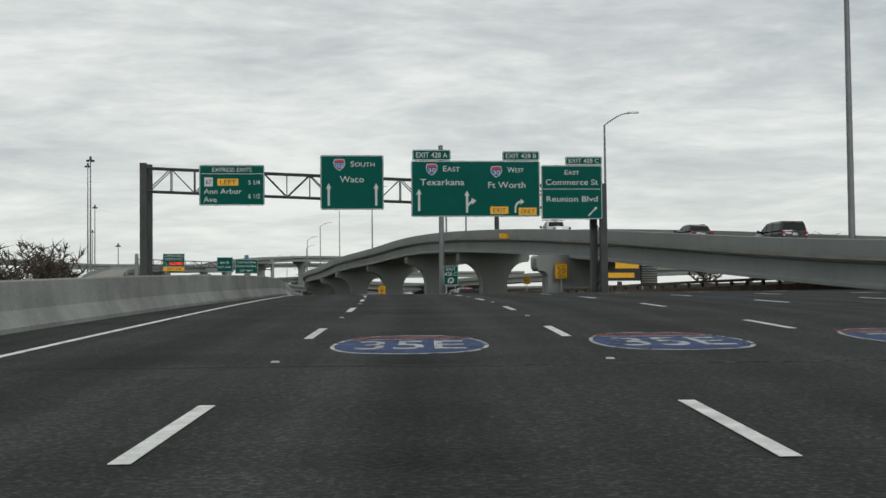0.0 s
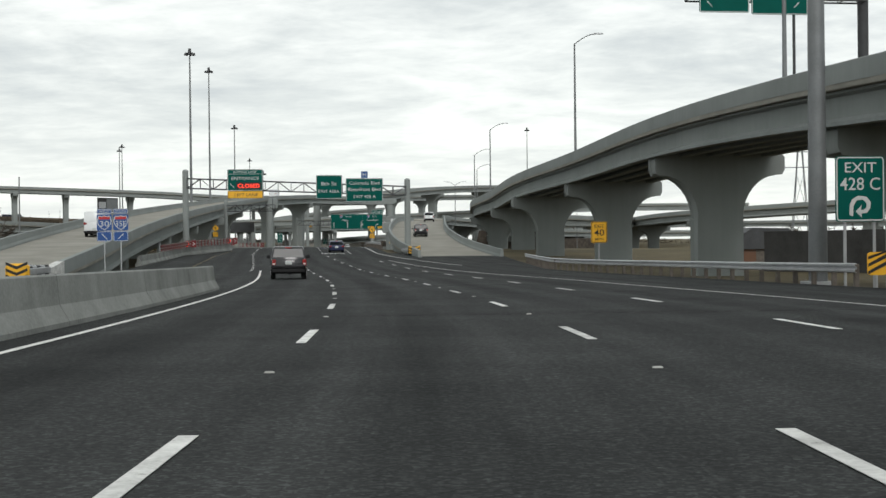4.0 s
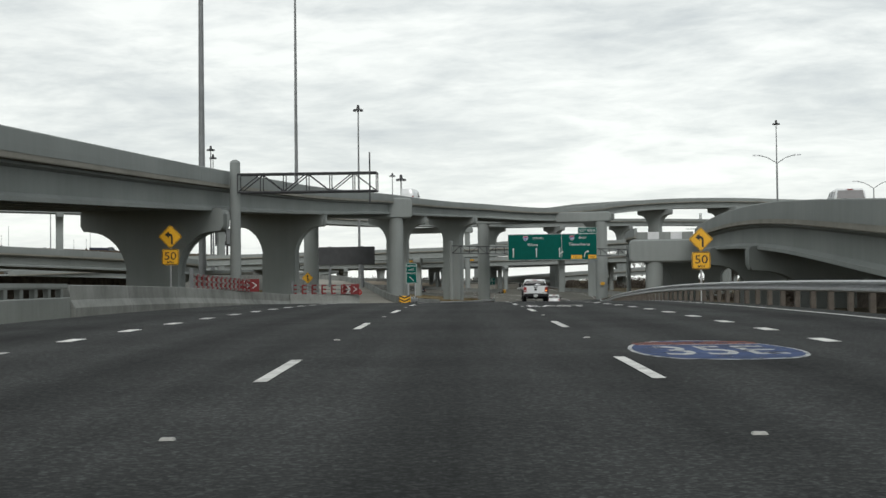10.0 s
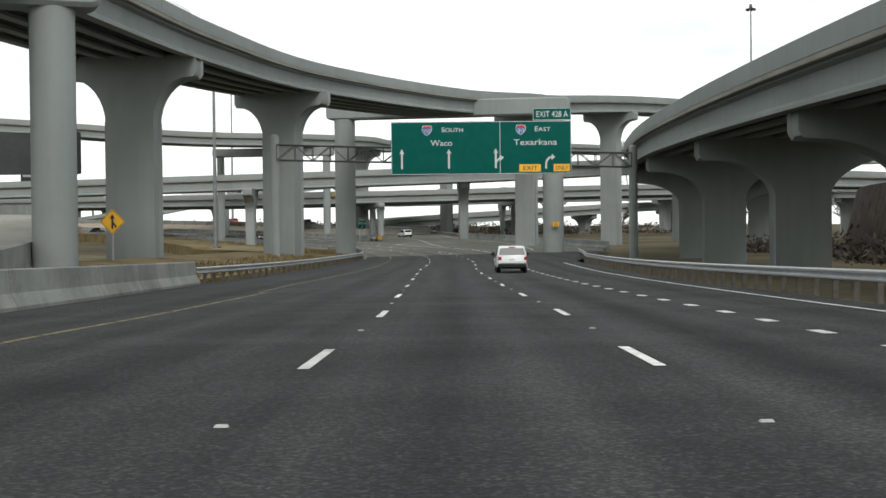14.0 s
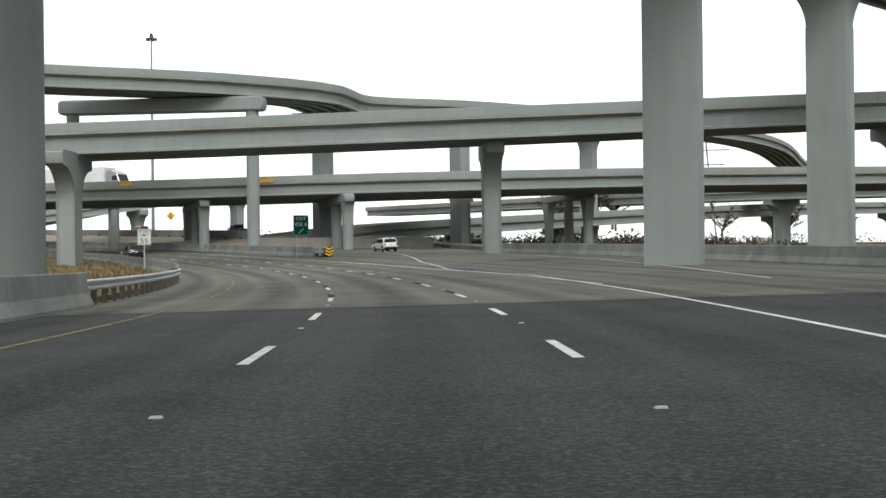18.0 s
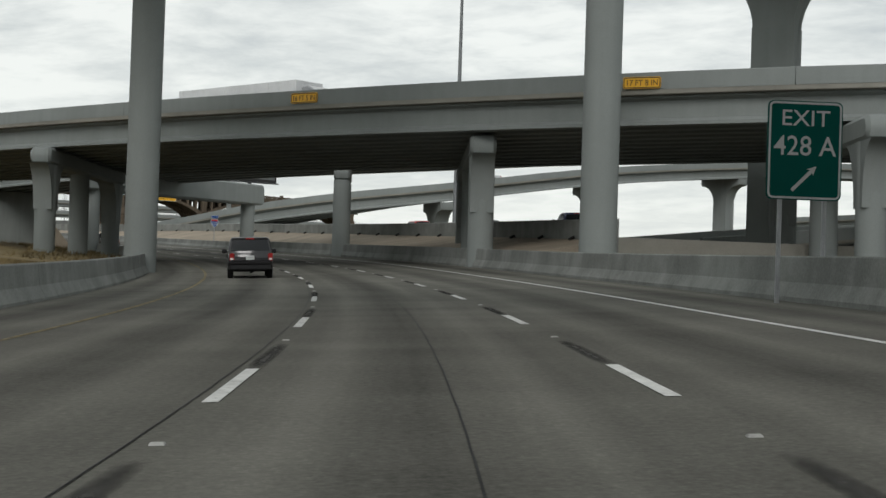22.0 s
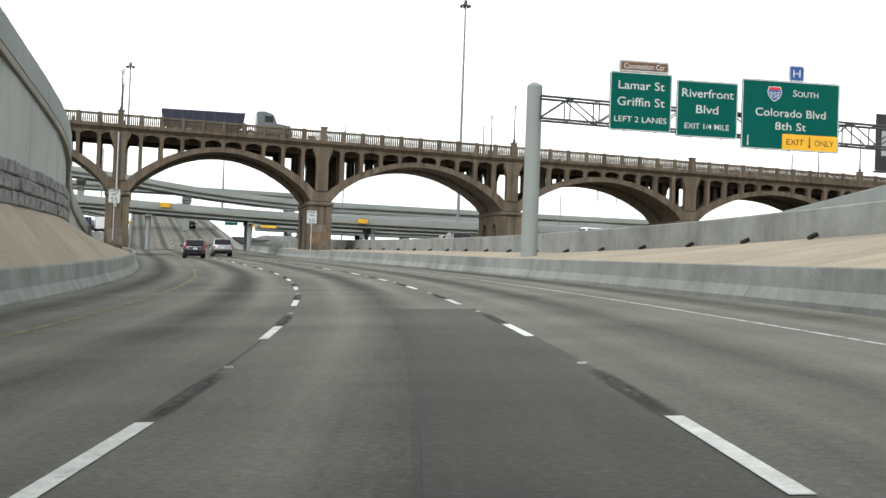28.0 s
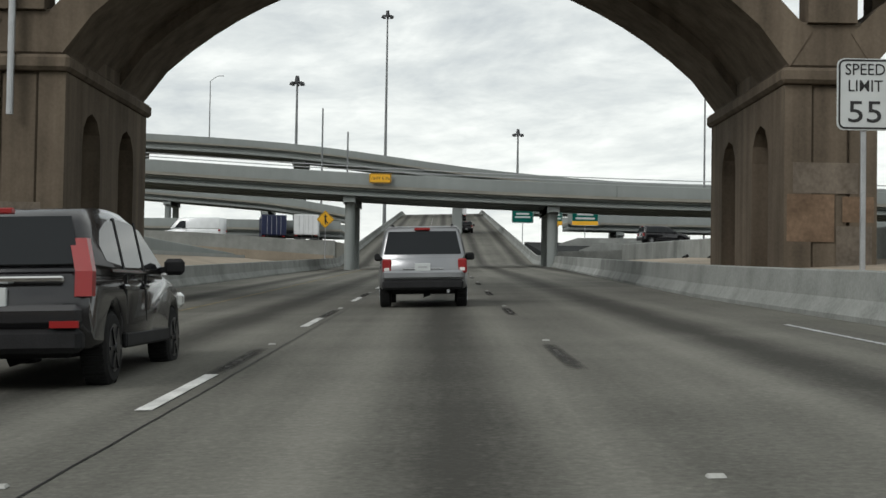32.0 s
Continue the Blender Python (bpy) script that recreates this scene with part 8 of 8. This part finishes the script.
            wh = thing_part("wheel", ob, wm)
            part("tyre", ty, RUBBER, wh)
            part("rim", rm, RIM, wh)
            part("spokes", sp, RIM if rim_dark else RIMS, wh)
    part("underbody", MB().box(-W / 2 + tw + 0.05, 0.35, zb - 0.08, W / 2 - tw - 0.05, L - 0.4, zb + 0.25, 0.04), PLAST, ob)
    part("axle", MB().tube((-W / 2 + tw, rear, r), (W / 2 - tw, rear, r), 0.07, n=8), PLAST, ob)
    if kind in ("pickup", "suv"):
        part("differential", MB().disc_stack([(0, rear - 0.18, r), (0, rear, r), (0, rear + 0.18, r)][:1] + [(0.16, rear - 0.05, r)], [0.16, 0.10], 10), PLAST, ob)
    if kind == "suv":
        for sx in (-1, 1):
            part("cladding", MB().box(sx * (W / 2 - 0.02) - 0.03, rear + r * 1.15, zb - 0.03, sx * (W / 2 - 0.02) + 0.03, front - r * 1.15, zb + 0.12, 0.02), PLAST, ob)
    # rear bumper, lamps, plate
    bump_mat = PLAST if kind in ("pickup", "suv", "van") else mat
    bx = W / 2 - (0.10 if kind in ("suv", "sedan") else 0.03)
    part("rear_bumper", MB().box(-bx, -0.14 if kind == "pickup" else -0.06, zb - 0.02, bx, 0.14, zb + (0.24 if kind == "pickup" else 0.20), 0.05), bump_mat, ob)
    if kind == "suv":
        part("bumper_cover", MB().box(-bx, -0.075, zb + 0.20, bx, 0.10, zb + 0.40, 0.05), mat, ob)
    lit = LAMPON if braking else LAMPR
    for sx in (-1, 1):
        x = sx * (W / 2 - 0.16)
        if lamps == "pillar":
            z0, z1, hw = bz - 0.22, H - 0.32, 0.075
            mb = MB().loft([[(sx * (W / 2 - 0.09 - 0.16 * max(0, (z - bz) / (H - bz))) - hw, yy - 0.03, z), (sx * (W / 2 - 0.09 - 0.16 * max(0, (z - bz) / (H - bz))) + hw, yy - 0.03, z), (sx * (W / 2 - 0.09 - 0.16 * max(0, (z - bz) / (H - bz))) + hw, yy + 0.1, z), (sx * (W / 2 - 0.09 - 0.16 * max(0, (z - bz) / (H - bz))) - hw, yy + 0.1, z)] for z, yy in ((z0, 0.02), (bz, 0.05), (z1, 0.16))])
            part("tail_lamp", mb, lit, ob)
        elif kind == "pickup":
            lamp = part("tail_lamp", MB().box(x - 0.11, -0.012, bz - 0.50, x + 0.12, 0.12, bz - 0.10, 0.03), lit if braking else LAMPR, ob)
            part("reverse_lens", MB().box(x - 0.07, -0.02, bz - 0.42, x + 0.08, 0.05, bz - 0.33, 0.01), AMBER if sx > 0 and flares else LAMPC, lamp)
        else:
            h0, h1 = (bz - 0.36, bz - 0.04) if kind == "suv" else (bz - 0.26, bz - 0.06)
            w = 0.11 if kind == "suv" else 0.2
            lamp = part("tail_lamp", MB().box(x - w + 0.06, -0.012, h0, x + 0.14, 0.16, h1, 0.03), lit, ob)
            part("lens", MB().box(x - w + 0.09, -0.018, h0 + 0.05, x + 0.10, 0.05, h0 + 0.13, 0.01), LAMPC if kind == "suv" else lit, lamp)
        part("headlamp", MB().box(x - 0.18, L - 0.26, hood - 0.32, x + 0.1, L - 0.02, hood - 0.14, 0.04), LAMPC, ob)
        mir = part("mirror", MB().box(sx * (W / 2 + (0.20 if kind == "pickup" else 0.11)) - 0.11, L * 0.655, bz - 0.01, sx * (W / 2 + (0.20 if kind == "pickup" else 0.11)) + 0.11, L * 0.655 + 0.10, bz + (0.26 if kind == "pickup" else 0.17), 0.04), PLAST, ob)
        part("mirror_arm", MB().box(min(sx * (W / 2 - 0.05), sx * (W / 2 + 0.1)), L * 0.66, bz + 0.02, max(sx * (W / 2 - 0.05), sx * (W / 2 + 0.1)), L * 0.66 + 0.06, bz + 0.08), PLAST, mir)
        for k in (posts_at if kind != "van" else (0.6,)):
            yk = L * k + 0.18
            part("door_handle", MB().box(sx * (W / 2 - 0.005) - 0.025, yk - 0.28, bz - 0.16, sx * (W / 2 - 0.005) + 0.025, yk - 0.08, bz - 0.115, 0.015), PLAST if kind == "pickup" else mat, ob)
            part("door_gap", MB().box(sx * (W / 2 - 0.014) - 0.015, L * k + 0.03, zb + 0.2, sx * (W / 2 - 0.014) + 0.015, L * k + 0.042, bz - 0.02), BLACK, ob)
    pz = zb + 0.10 if kind == "pickup" else (bz - 0.22 if kind == "suv" else zb + 0.36)
    py = -0.15 if kind == "pickup" else -0.02
    pl = part("licence_plate", MB().box(-0.17, py - 0.012, pz - 0.085, 0.17, py + 0.03, pz + 0.085, 0.008), WHITE, ob)
    part("plate_bar", MB().box(-0.10, py - 0.016, pz - 0.02, 0.10, py - 0.004, pz + 0.02), STEEL, pl)
    part("centre_brake_lamp", MB().box(-0.17, (L * 0.395 if kind == "pickup" else 0.16) - 0.02, H - 0.10, 0.17, (L * 0.40 if kind == "pickup" else 0.24), H - 0.045, 0.01), lit, ob)
    return ob, bz


def thing_part(name, parent, m):
    e_ = new(name)
    e_.empty_display_size = 0.2
    e_.matrix_basis = m
    e_.parent = parent
    return e_


# white lifted pickup
pk, bz = vehicle("white lifted crew-cab pickup truck with black flares and tyres", "pickup truck", 380.8, 3.68, 6.0, 1.98, 1.98, "pickup", CARW, zb=0.58, r=0.47, tw=0.33, axles=(0.22, 0.80), rim_dark=True, belt=0.615, braking=False, flares=True, turn=2.0)
L, W = 6.0, 1.98
part("tailgate", MB().box(-0.74, -0.008, 0.84, 0.74, 0.08, bz - 0.02, 0.03), CARW, pk)
part("tailgate_rim", MB().box(-0.96, -0.004, bz - 0.035, 0.96, 0.12, bz + 0.012, 0.018), CARW, pk)
part("tailgate_handle", MB().prism([(-0.13, bz - 0.14), (0.13, bz - 0.14), (0.17, bz - 0.05), (-0.17, bz - 0.05)], -0.025, 0.0), PLAST, pk)
part("badge", MB().prism(rounded(-0.10, bz - 0.37, 0.10, bz - 0.20, 0.045), -0.03, -0.004), PLAST, pk, "black tailgate emblem")
letters(pk, "4X4", 0.58, 0.88, 0.05, BLACK, -0.012, 0.22)
part("tow_hitch", MB().box(-0.06, -0.28, 0.44, 0.06, -0.05, 0.56, 0.02), CHROME, pk)
part("bumper_step", MB().box(-0.45, -0.17, 0.78, 0.45, -0.10, 0.83, 0.015), PLAST, pk)
part("roof_rack", MB().box(-0.72, L * 0.42, 1.965, 0.72, L * 0.45, 2.02, 0.02), PLAST, pk)
part("tonneau_edge", MB().box(-0.92, 0.25, bz - 0.02, 0.92, L * 0.385, bz + 0.05, 0.02), PLAST, pk)
part("headache_rack", MB().box(-0.9, L * 0.355, bz, 0.9, L * 0.375, bz + 0.20, 0.02), PLAST, pk)
for k, (x, w_) in enumerate(((0.12, 0.17), (0.30, 0.12))):
    part("white_bag", MB().disc_stack([(x, 0.6, bz + 0.04), (x, 0.6, bz + 0.11), (x, 0.6, bz + 0.17 - 0.03 * k)], [w_, w_ * 0.85, w_ * 0.3], 9, "z"), TRAILER, pk)
for sx in (-1, 1):
    for yy in (0.22 * L, 0.80 * L):
        R0, R1 = 0.545, 0.655
        fl = MB()
        rings = []
        for k in range(13):
            a = radians(-8 + 196 * k / 12)
            c, q = math.cos(a), math.sin(a)
            rings.append([(sx * (W / 2 - 0.04), yy + R0 * c, 0.46 + R0 * q), (sx * (W / 2 + 0.07), yy + R0 * c, 0.46 + R0 * q), (sx * (W / 2 + 0.07), yy + (R0 + 0.05) * c, 0.46 + (R0 + 0.05) * q), (sx * (W / 2 - 0.01), yy + R1 * c, 0.46 + R1 * q)])
        flare = part("fender_flare", fl.loft(rings), PLAST, pk, smooth=30)
        for k in range(2, 11, 2):
            a = radians(-8 + 196 * k / 12)
            part("flare_bolt", MB().box(sx * (W / 2 + 0.06) - 0.015, yy + 0.61 * math.cos(a) - 0.025, 0.46 + 0.61 * math.sin(a) - 0.025, sx * (W / 2 + 0.06) + 0.015, yy + 0.61 * math.cos(a) + 0.025, 0.46 + 0.61 * math.sin(a) + 0.025, 0.01), RUBBER, flare)
    st = part("side_step", MB().tube((sx * (W / 2 - 0.02), 2.0, 0.50), (sx * (W / 2 - 0.02), 4.2, 0.50), 0.045, n=8), PLAST, pk)
    for yy in (2.2, 3.3):
        part("step_hoop", MB().loft([[(sx * (W / 2 + 0.02 + 0.05 * k), yy + a, 0.48 - 0.1 * k), (sx * (W / 2 + 0.10 + 0.05 * k), yy + a, 0.48 - 0.1 * k), (sx * (W / 2 + 0.10 + 0.05 * k), yy + a, 0.51 - 0.1 * k), (sx * (W / 2 + 0.02 + 0.05 * k), yy + a, 0.51 - 0.1 * k)] for a, k in ((0, 0), (0.15, 1), (0.6, 1), (0.75, 0))]), PLAST, st)

# silver and dark SUVs ahead on the bridge approach
sv, bz = vehicle("silver boxy sport utility vehicle with a dark rear window", "car", 920.6, -0.4, 4.75, 1.97, 1.80, "suv", CARS, zb=0.42, r=0.37, belt=0.50, name="silver_suv")
part("garnish", MB().box(-0.44, -0.03, bz - 0.27, 0.44, 0.02, bz - 0.245, 0.008), CHROME, sv)
for sx in (-1, 1):
    part("roof_rail", MB().box(sx * 0.66 - 0.03, 0.5, 1.79, sx * 0.66 + 0.03, 2.6, 1.85, 0.02), PLAST, sv)
part("exhaust", MB().tube((0.55, 0.0, 0.36), (0.55, 0.4, 0.38), 0.035, n=8), STEEL, sv)
dk, bz = vehicle("dark grey compact sport utility vehicle with tall tail lamps", "car", 902.9, -3.93, 4.55, 1.83, 1.66, "suv", CARK, zb=0.36, r=0.35, belt=0.53, lamps="pillar", name="dark_suv", rim_dark=True)
part("garnish", MB().box(-0.66, -0.02, bz - 0.10, 0.66, 0.06, bz - 0.04, 0.015), CHROME, dk)
part("reflector", MB().box(0.55, -0.075, 0.56, 0.80, -0.05, 0.62), LAMPR, dk)
for sx in (-1, 1):
    part("window_trim", MB().box(sx * 0.90 - 0.012, 0.7, bz + 0.0, sx * 0.90 + 0.012, 3.0, bz + 0.025), CHROME, dk)
vehicle("dark pickup truck far ahead on the climbing ramp", "pickup truck", 1085, 3.4, 5.6, 1.95, 1.85, "pickup", CARK, zb=0.5, r=0.39, belt=0.53)
vehicle("dark blue sedan in the next lane", "car", 266, 3.6, 4.7, 1.83, 1.44, "sedan", CARB, zb=0.28, r=0.33, belt=0.52, name="sedan")
vehicle("black sedan with lit brake lamps in the exit lane", "car", 133, 14.0, 4.6, 1.8, 1.42, "sedan", CARK, zb=0.28, r=0.33, braking=True, belt=0.52, name="sedan")
vehicle("dark sport utility vehicle in the fast lane", "car", 684, -3.75, 4.6, 1.88, 1.70, "suv", CARK, zb=0.36, r=0.35, belt=0.53, name="dark_suv")
vehicle("dark pickup truck in the fast lane far ahead", "pickup truck", 786, -3.7, 5.6, 1.95, 1.82, "pickup", CARK, zb=0.46, r=0.38, belt=0.53, name="pickup_truck")
vehicle("dark grey sport utility vehicle in the fast lane", "car", 176, -3.55, 4.6, 1.88, 1.70, "suv", CARK, zb=0.36, r=0.35, belt=0.53, name="dark_suv")
vehicle("white compact car in the exit lane", "car", 666, 22, 4.4, 1.8, 1.6, "suv", CARW, belt=0.53, name="white_car")
vehicle("white compact car far ahead", "car", 470, 3.5, 4.4, 1.8, 1.55, "suv", CARW, belt=0.53, name="white_car")


def on_deck(fr, xy, off, back=False):
    f = frame_near(fr, xy)
    r, d = (f[1], f[2]) if not back else (-f[1], -f[2])
    p = f[0] + f[1] * off
    return Matrix(((r.x, d.x, 0, p.x), (r.y, d.y, 0, p.y), (0, 0, 1, p.z + 0.01), (0, 0, 0, 1)))


for fr, su_, off, back, args in (
        (fr_a, (85.5, 26.3), 1.2, False, ("dark sport utility vehicle on the flyover", "car", 4.8, 1.95, 1.8, "suv", CARK)),
        (fr_a, (102, 24.8), 1.2, False, ("dark grey sedan on the flyover", "car", 4.7, 1.85, 1.45, "sedan", CARK)),
        (fr_a, (134, 23.6), 0.5, False, ("white pickup truck on the flyover", "pickup truck", 5.8, 1.95, 1.85, "pickup", CARW)),
        (fr_c, (296, 16.6), 0.0, False, ("dark sport utility vehicle climbing the ramp", "car", 4.8, 1.95, 1.8, "suv", CARK)),
        (fr_c, (352, 20), 1.5, False, ("white sport utility vehicle climbing the ramp", "car", 4.8, 1.9, 1.8, "suv", CARW)),
        (fr_b, (236, -21), 0.5, False, ("white cargo van on the long flyover", "van", 5.6, 2.0, 2.4, "van", CARW)),
        (fr_b, (486, -19), 0.5, False, ("white cargo van on the flyover crest", "van", 6.0, 2.1, 2.7, "van", CARW)),
        (fr_e, (720, 60), -3.0, True, ("dark sedan on the wide bridge", "car", 4.7, 1.85, 1.45, "sedan", CARK)),
        (fr_f, (804, 56), 0.0, True, ("white pickup truck on the rising ramp", "pickup truck", 5.8, 1.95, 1.85, "pickup", CARW))):
    lab, cat, L_, W_, H_, kd, mt = args
    vehicle(lab, cat, 0, 0, L_, W_, H_, kd, mt, zb=0.4 if kd != "sedan" else 0.28, r=0.37 if kd != "sedan" else 0.33, belt=0.52, m=on_deck(fr, RP(*su_), off, back), name=cat.replace(" ", "_"))
for s, u, args in ((716, 21, ("blue pickup truck on the upper road", "pickup truck", 5.7, 1.95, 1.85, "pickup", CARB)), (738, 20.5, ("white sedan on the upper road", "car", 4.7, 1.85, 1.45, "sedan", CARW)), (905, 20, ("dark minivan on the upper road", "car", 4.9, 1.95, 1.75, "suv", CARK)), (868, 19, ("white sedan on the upper road", "car", 4.7, 1.85, 1.45, "sedan", CARW)), (762, 24, ("red sport utility vehicle on the upper road", "car", 4.6, 1.85, 1.65, "suv", CARR)), (930, 24, ("silver car on the upper road", "car", 4.6, 1.85, 1.5, "sedan", CARS))):
    lab, cat, L_, W_, H_, kd, mt = args
    vehicle(lab, cat, s, u, L_, W_, H_, kd, mt, zb=0.4 if kd != "sedan" else 0.28, r=0.36, belt=0.52, dz=lin(s, WL_R) - 0.97, turn=180 if kd == "sedan" else 0, name=cat.replace(" ", "_"))


def box_truck(label, m, L=13.0, W=2.55, z0=1.15, z1=4.05, cab=True, mat=TRAILER):
    ob = thing("semi_trailer", label, "truck", "trucks", m=m)
    part("trailer_box", MB().box(-W / 2, 0, z0, W / 2, L, z1, 0.04), mat, ob)
    for sx in (-1, 1):
        part("rear_door", MB().box(sx * W / 4 - W / 4 + 0.06, -0.03, z0 + 0.08, sx * W / 4 + W / 4 - 0.06, 0.0, z1 - 0.08, 0.01), mat, ob)
        for k in range(2):
            part("lock_rod", MB().tube((sx * (0.25 + 0.45 * k), -0.06, z0 + 0.1), (sx * (0.25 + 0.45 * k), -0.06, z1 - 0.1), 0.02, n=6), STEEL, ob)
        part("tail_lamp", MB().box(sx * (W / 2 - 0.25) - 0.12, -0.05, z0 - 0.16, sx * (W / 2 - 0.25) + 0.12, 0.0, z0 - 0.05, 0.01), LAMPR, ob)
        for k in range(int(L / 1.2)):
            part("side_post", MB().box(sx * W / 2 - 0.02, 0.5 + k * 1.2, z0 + 0.05, sx * W / 2 + 0.02, 0.56 + k * 1.2, z1 - 0.05), mat, ob)
    part("chassis", MB().box(-0.5, 0.4, 0.75, 0.5, L - 0.5, z0 + 0.02, 0.03), DARKST, ob)
    ty, rm, sp = wheel_meshes(0.5, 0.55, 7)
    for yy in (1.4, 2.7) + ((L + 0.6, L + 4.2) if cab else (L - 1.2,)):
        for sx in (-1, 1):
            wh = thing_part("wheel", ob, Matrix.Translation((sx * (W / 2 - 0.3), yy, 0.5)) @ (Matrix.Rotation(math.pi, 4, "Z") if sx < 0 else Matrix.Identity(4)))
            part("tyre", ty, RUBBER, wh)
            part("rim", rm, RIMS, wh)
    part("bumper_bar", MB().box(-W / 2 + 0.1, -0.05, 0.45, W / 2 - 0.1, 0.05, 0.58, 0.02), DARKST, ob)
    if cab:
        o = [(L + 0.4, 0.7), (L + 0.4, 3.5), (L + 1.0, 3.6), (L + 2.2, 3.0), (L + 2.6, 1.95), (L + 4.5, 1.75), (L + 4.9, 1.4), (L + 4.9, 0.6)]
        part("tractor_cab", swap(MB().prism(o[::-1], -1.15, 1.15, 0.08)), CARS, ob)
        part("windscreen", MB().loft([[(-1.0, L + 2.24, 2.96), (1.0, L + 2.24, 2.96), (1.0, L + 2.62, 2.0), (-1.0, L + 2.62, 2.0)], [(-1.0, L + 2.30, 2.98), (1.0, L + 2.30, 2.98), (1.0, L + 2.68, 2.02), (-1.0, L + 2.68, 2.02)]]), GLASS, ob)
        for sx in (-1, 1):
            part("side_window", MB().box(sx * 1.155 - 0.01, L + 1.3, 2.05, sx * 1.155 + 0.01, L + 2.2, 2.75, 0.005), GLASS, ob)


box_truck("white box semi-trailer and tractor on the wide bridge", on_deck(fr_e, (-190, 691), -5.2))
box_truck("grey corrugated trailer behind the ramp wall", RM(942, -20.3, 2.9), L=12, z0=1.1, z1=3.9, cab=False)
box_truck("white box truck climbing the far ramp", RM(1140, 3.0, 0.0), L=8, cab=False)
# dump truck on the viaduct
NAVY = paint("navy_truck_paint", (0.008, 0.012, 0.035), 0.55)
SLATE = paint("slate_truck_paint", (0.10, 0.115, 0.125), 0.4, coat=0.3)
vm = RM(929.75) @ Matrix.Translation((-6.5, -2.2, 12.12)) @ Matrix.Rotation(radians(-90), 4, "Z") @ Matrix(((1, 0, 0, 0), (0, 1, 0, 0), (0, -0.021, 1, 0), (0, 0, 0, 1)))
ob = thing("dump_truck", "dark dump truck with a grey cab crossing the viaduct", "truck", "trucks", m=vm)
o = [(0, 1.0), (-0.3, 2.6), (8.2, 2.7), (8.0, 1.3), (7.2, 1.0)]
part("dump_body", swap(MB().prism(o[::-1], -1.25, 1.25, 0.05)), NAVY, ob)
for k in range(7):
    for sx in (-1, 1):
        part("rib", MB().box(sx * 1.27 - 0.04, 0.6 + k * 1.1, 1.05, sx * 1.27 + 0.04, 0.72 + k * 1.1, 2.6), DARKST, ob)
o = [(9.4, 0.8), (9.4, 3.0), (10.2, 3.1), (11.1, 2.8), (11.5, 1.9), (12.9, 1.7), (13.2, 0.7)]
part("cab", swap(MB().prism(o[::-1], -1.15, 1.15, 0.1)), SLATE, ob)
for sx in (-1, 1):
    part("side_window", MB().box(sx * 1.155 - 0.01, 10.2, 1.95, sx * 1.155 + 0.01, 11.1, 2.6), GLASS, ob)
part("chassis", MB().box(-0.5, 0.3, 0.6, 0.5, 12.6, 1.0, 0.03), DARKST, ob)
ty, rm, sp = wheel_meshes(0.5, 0.55, 7)
for yy in (1.2, 2.5, 8.8, 12.2):
    for sx in (-1, 1):
        wh = thing_part("wheel", ob, Matrix.Translation((sx * 0.95, yy, 0.5)) @ (Matrix.Rotation(math.pi, 4, "Z") if sx < 0 else Matrix.Identity(4)))
        part("tyre", ty, RUBBER, wh)
        part("rim", rm, RIMS, wh)

# traffic on the low roads beyond the crossing bridge
vehicle("white cargo van on the apron behind the low wall", "van", 0, 0, 5.8, 2.1, 2.7, "van", CARW, zb=0.4, r=0.36, belt=0.52, m=RM(1025, -21.8, 1.64, 78), name="van")
box_truck("dark blue box truck on the apron behind the low wall", RM(1030, -17.4, 1.45, 10), L=6.5, z0=0.9, z1=3.0, cab=False, mat=CARB)
box_truck("pale grey box truck on the apron behind the low wall", RM(1031, -14.2, 1.42, 4), L=6.5, z0=0.9, z1=3.0, cab=False)
vehicle("dark sport utility vehicle on the loop road", "car", 0, 0, 4.8, 1.95, 1.8, "suv", CARK, zb=0.4, r=0.37, belt=0.52, m=RM(1021, 19.0, 1.33, -80), name="car")
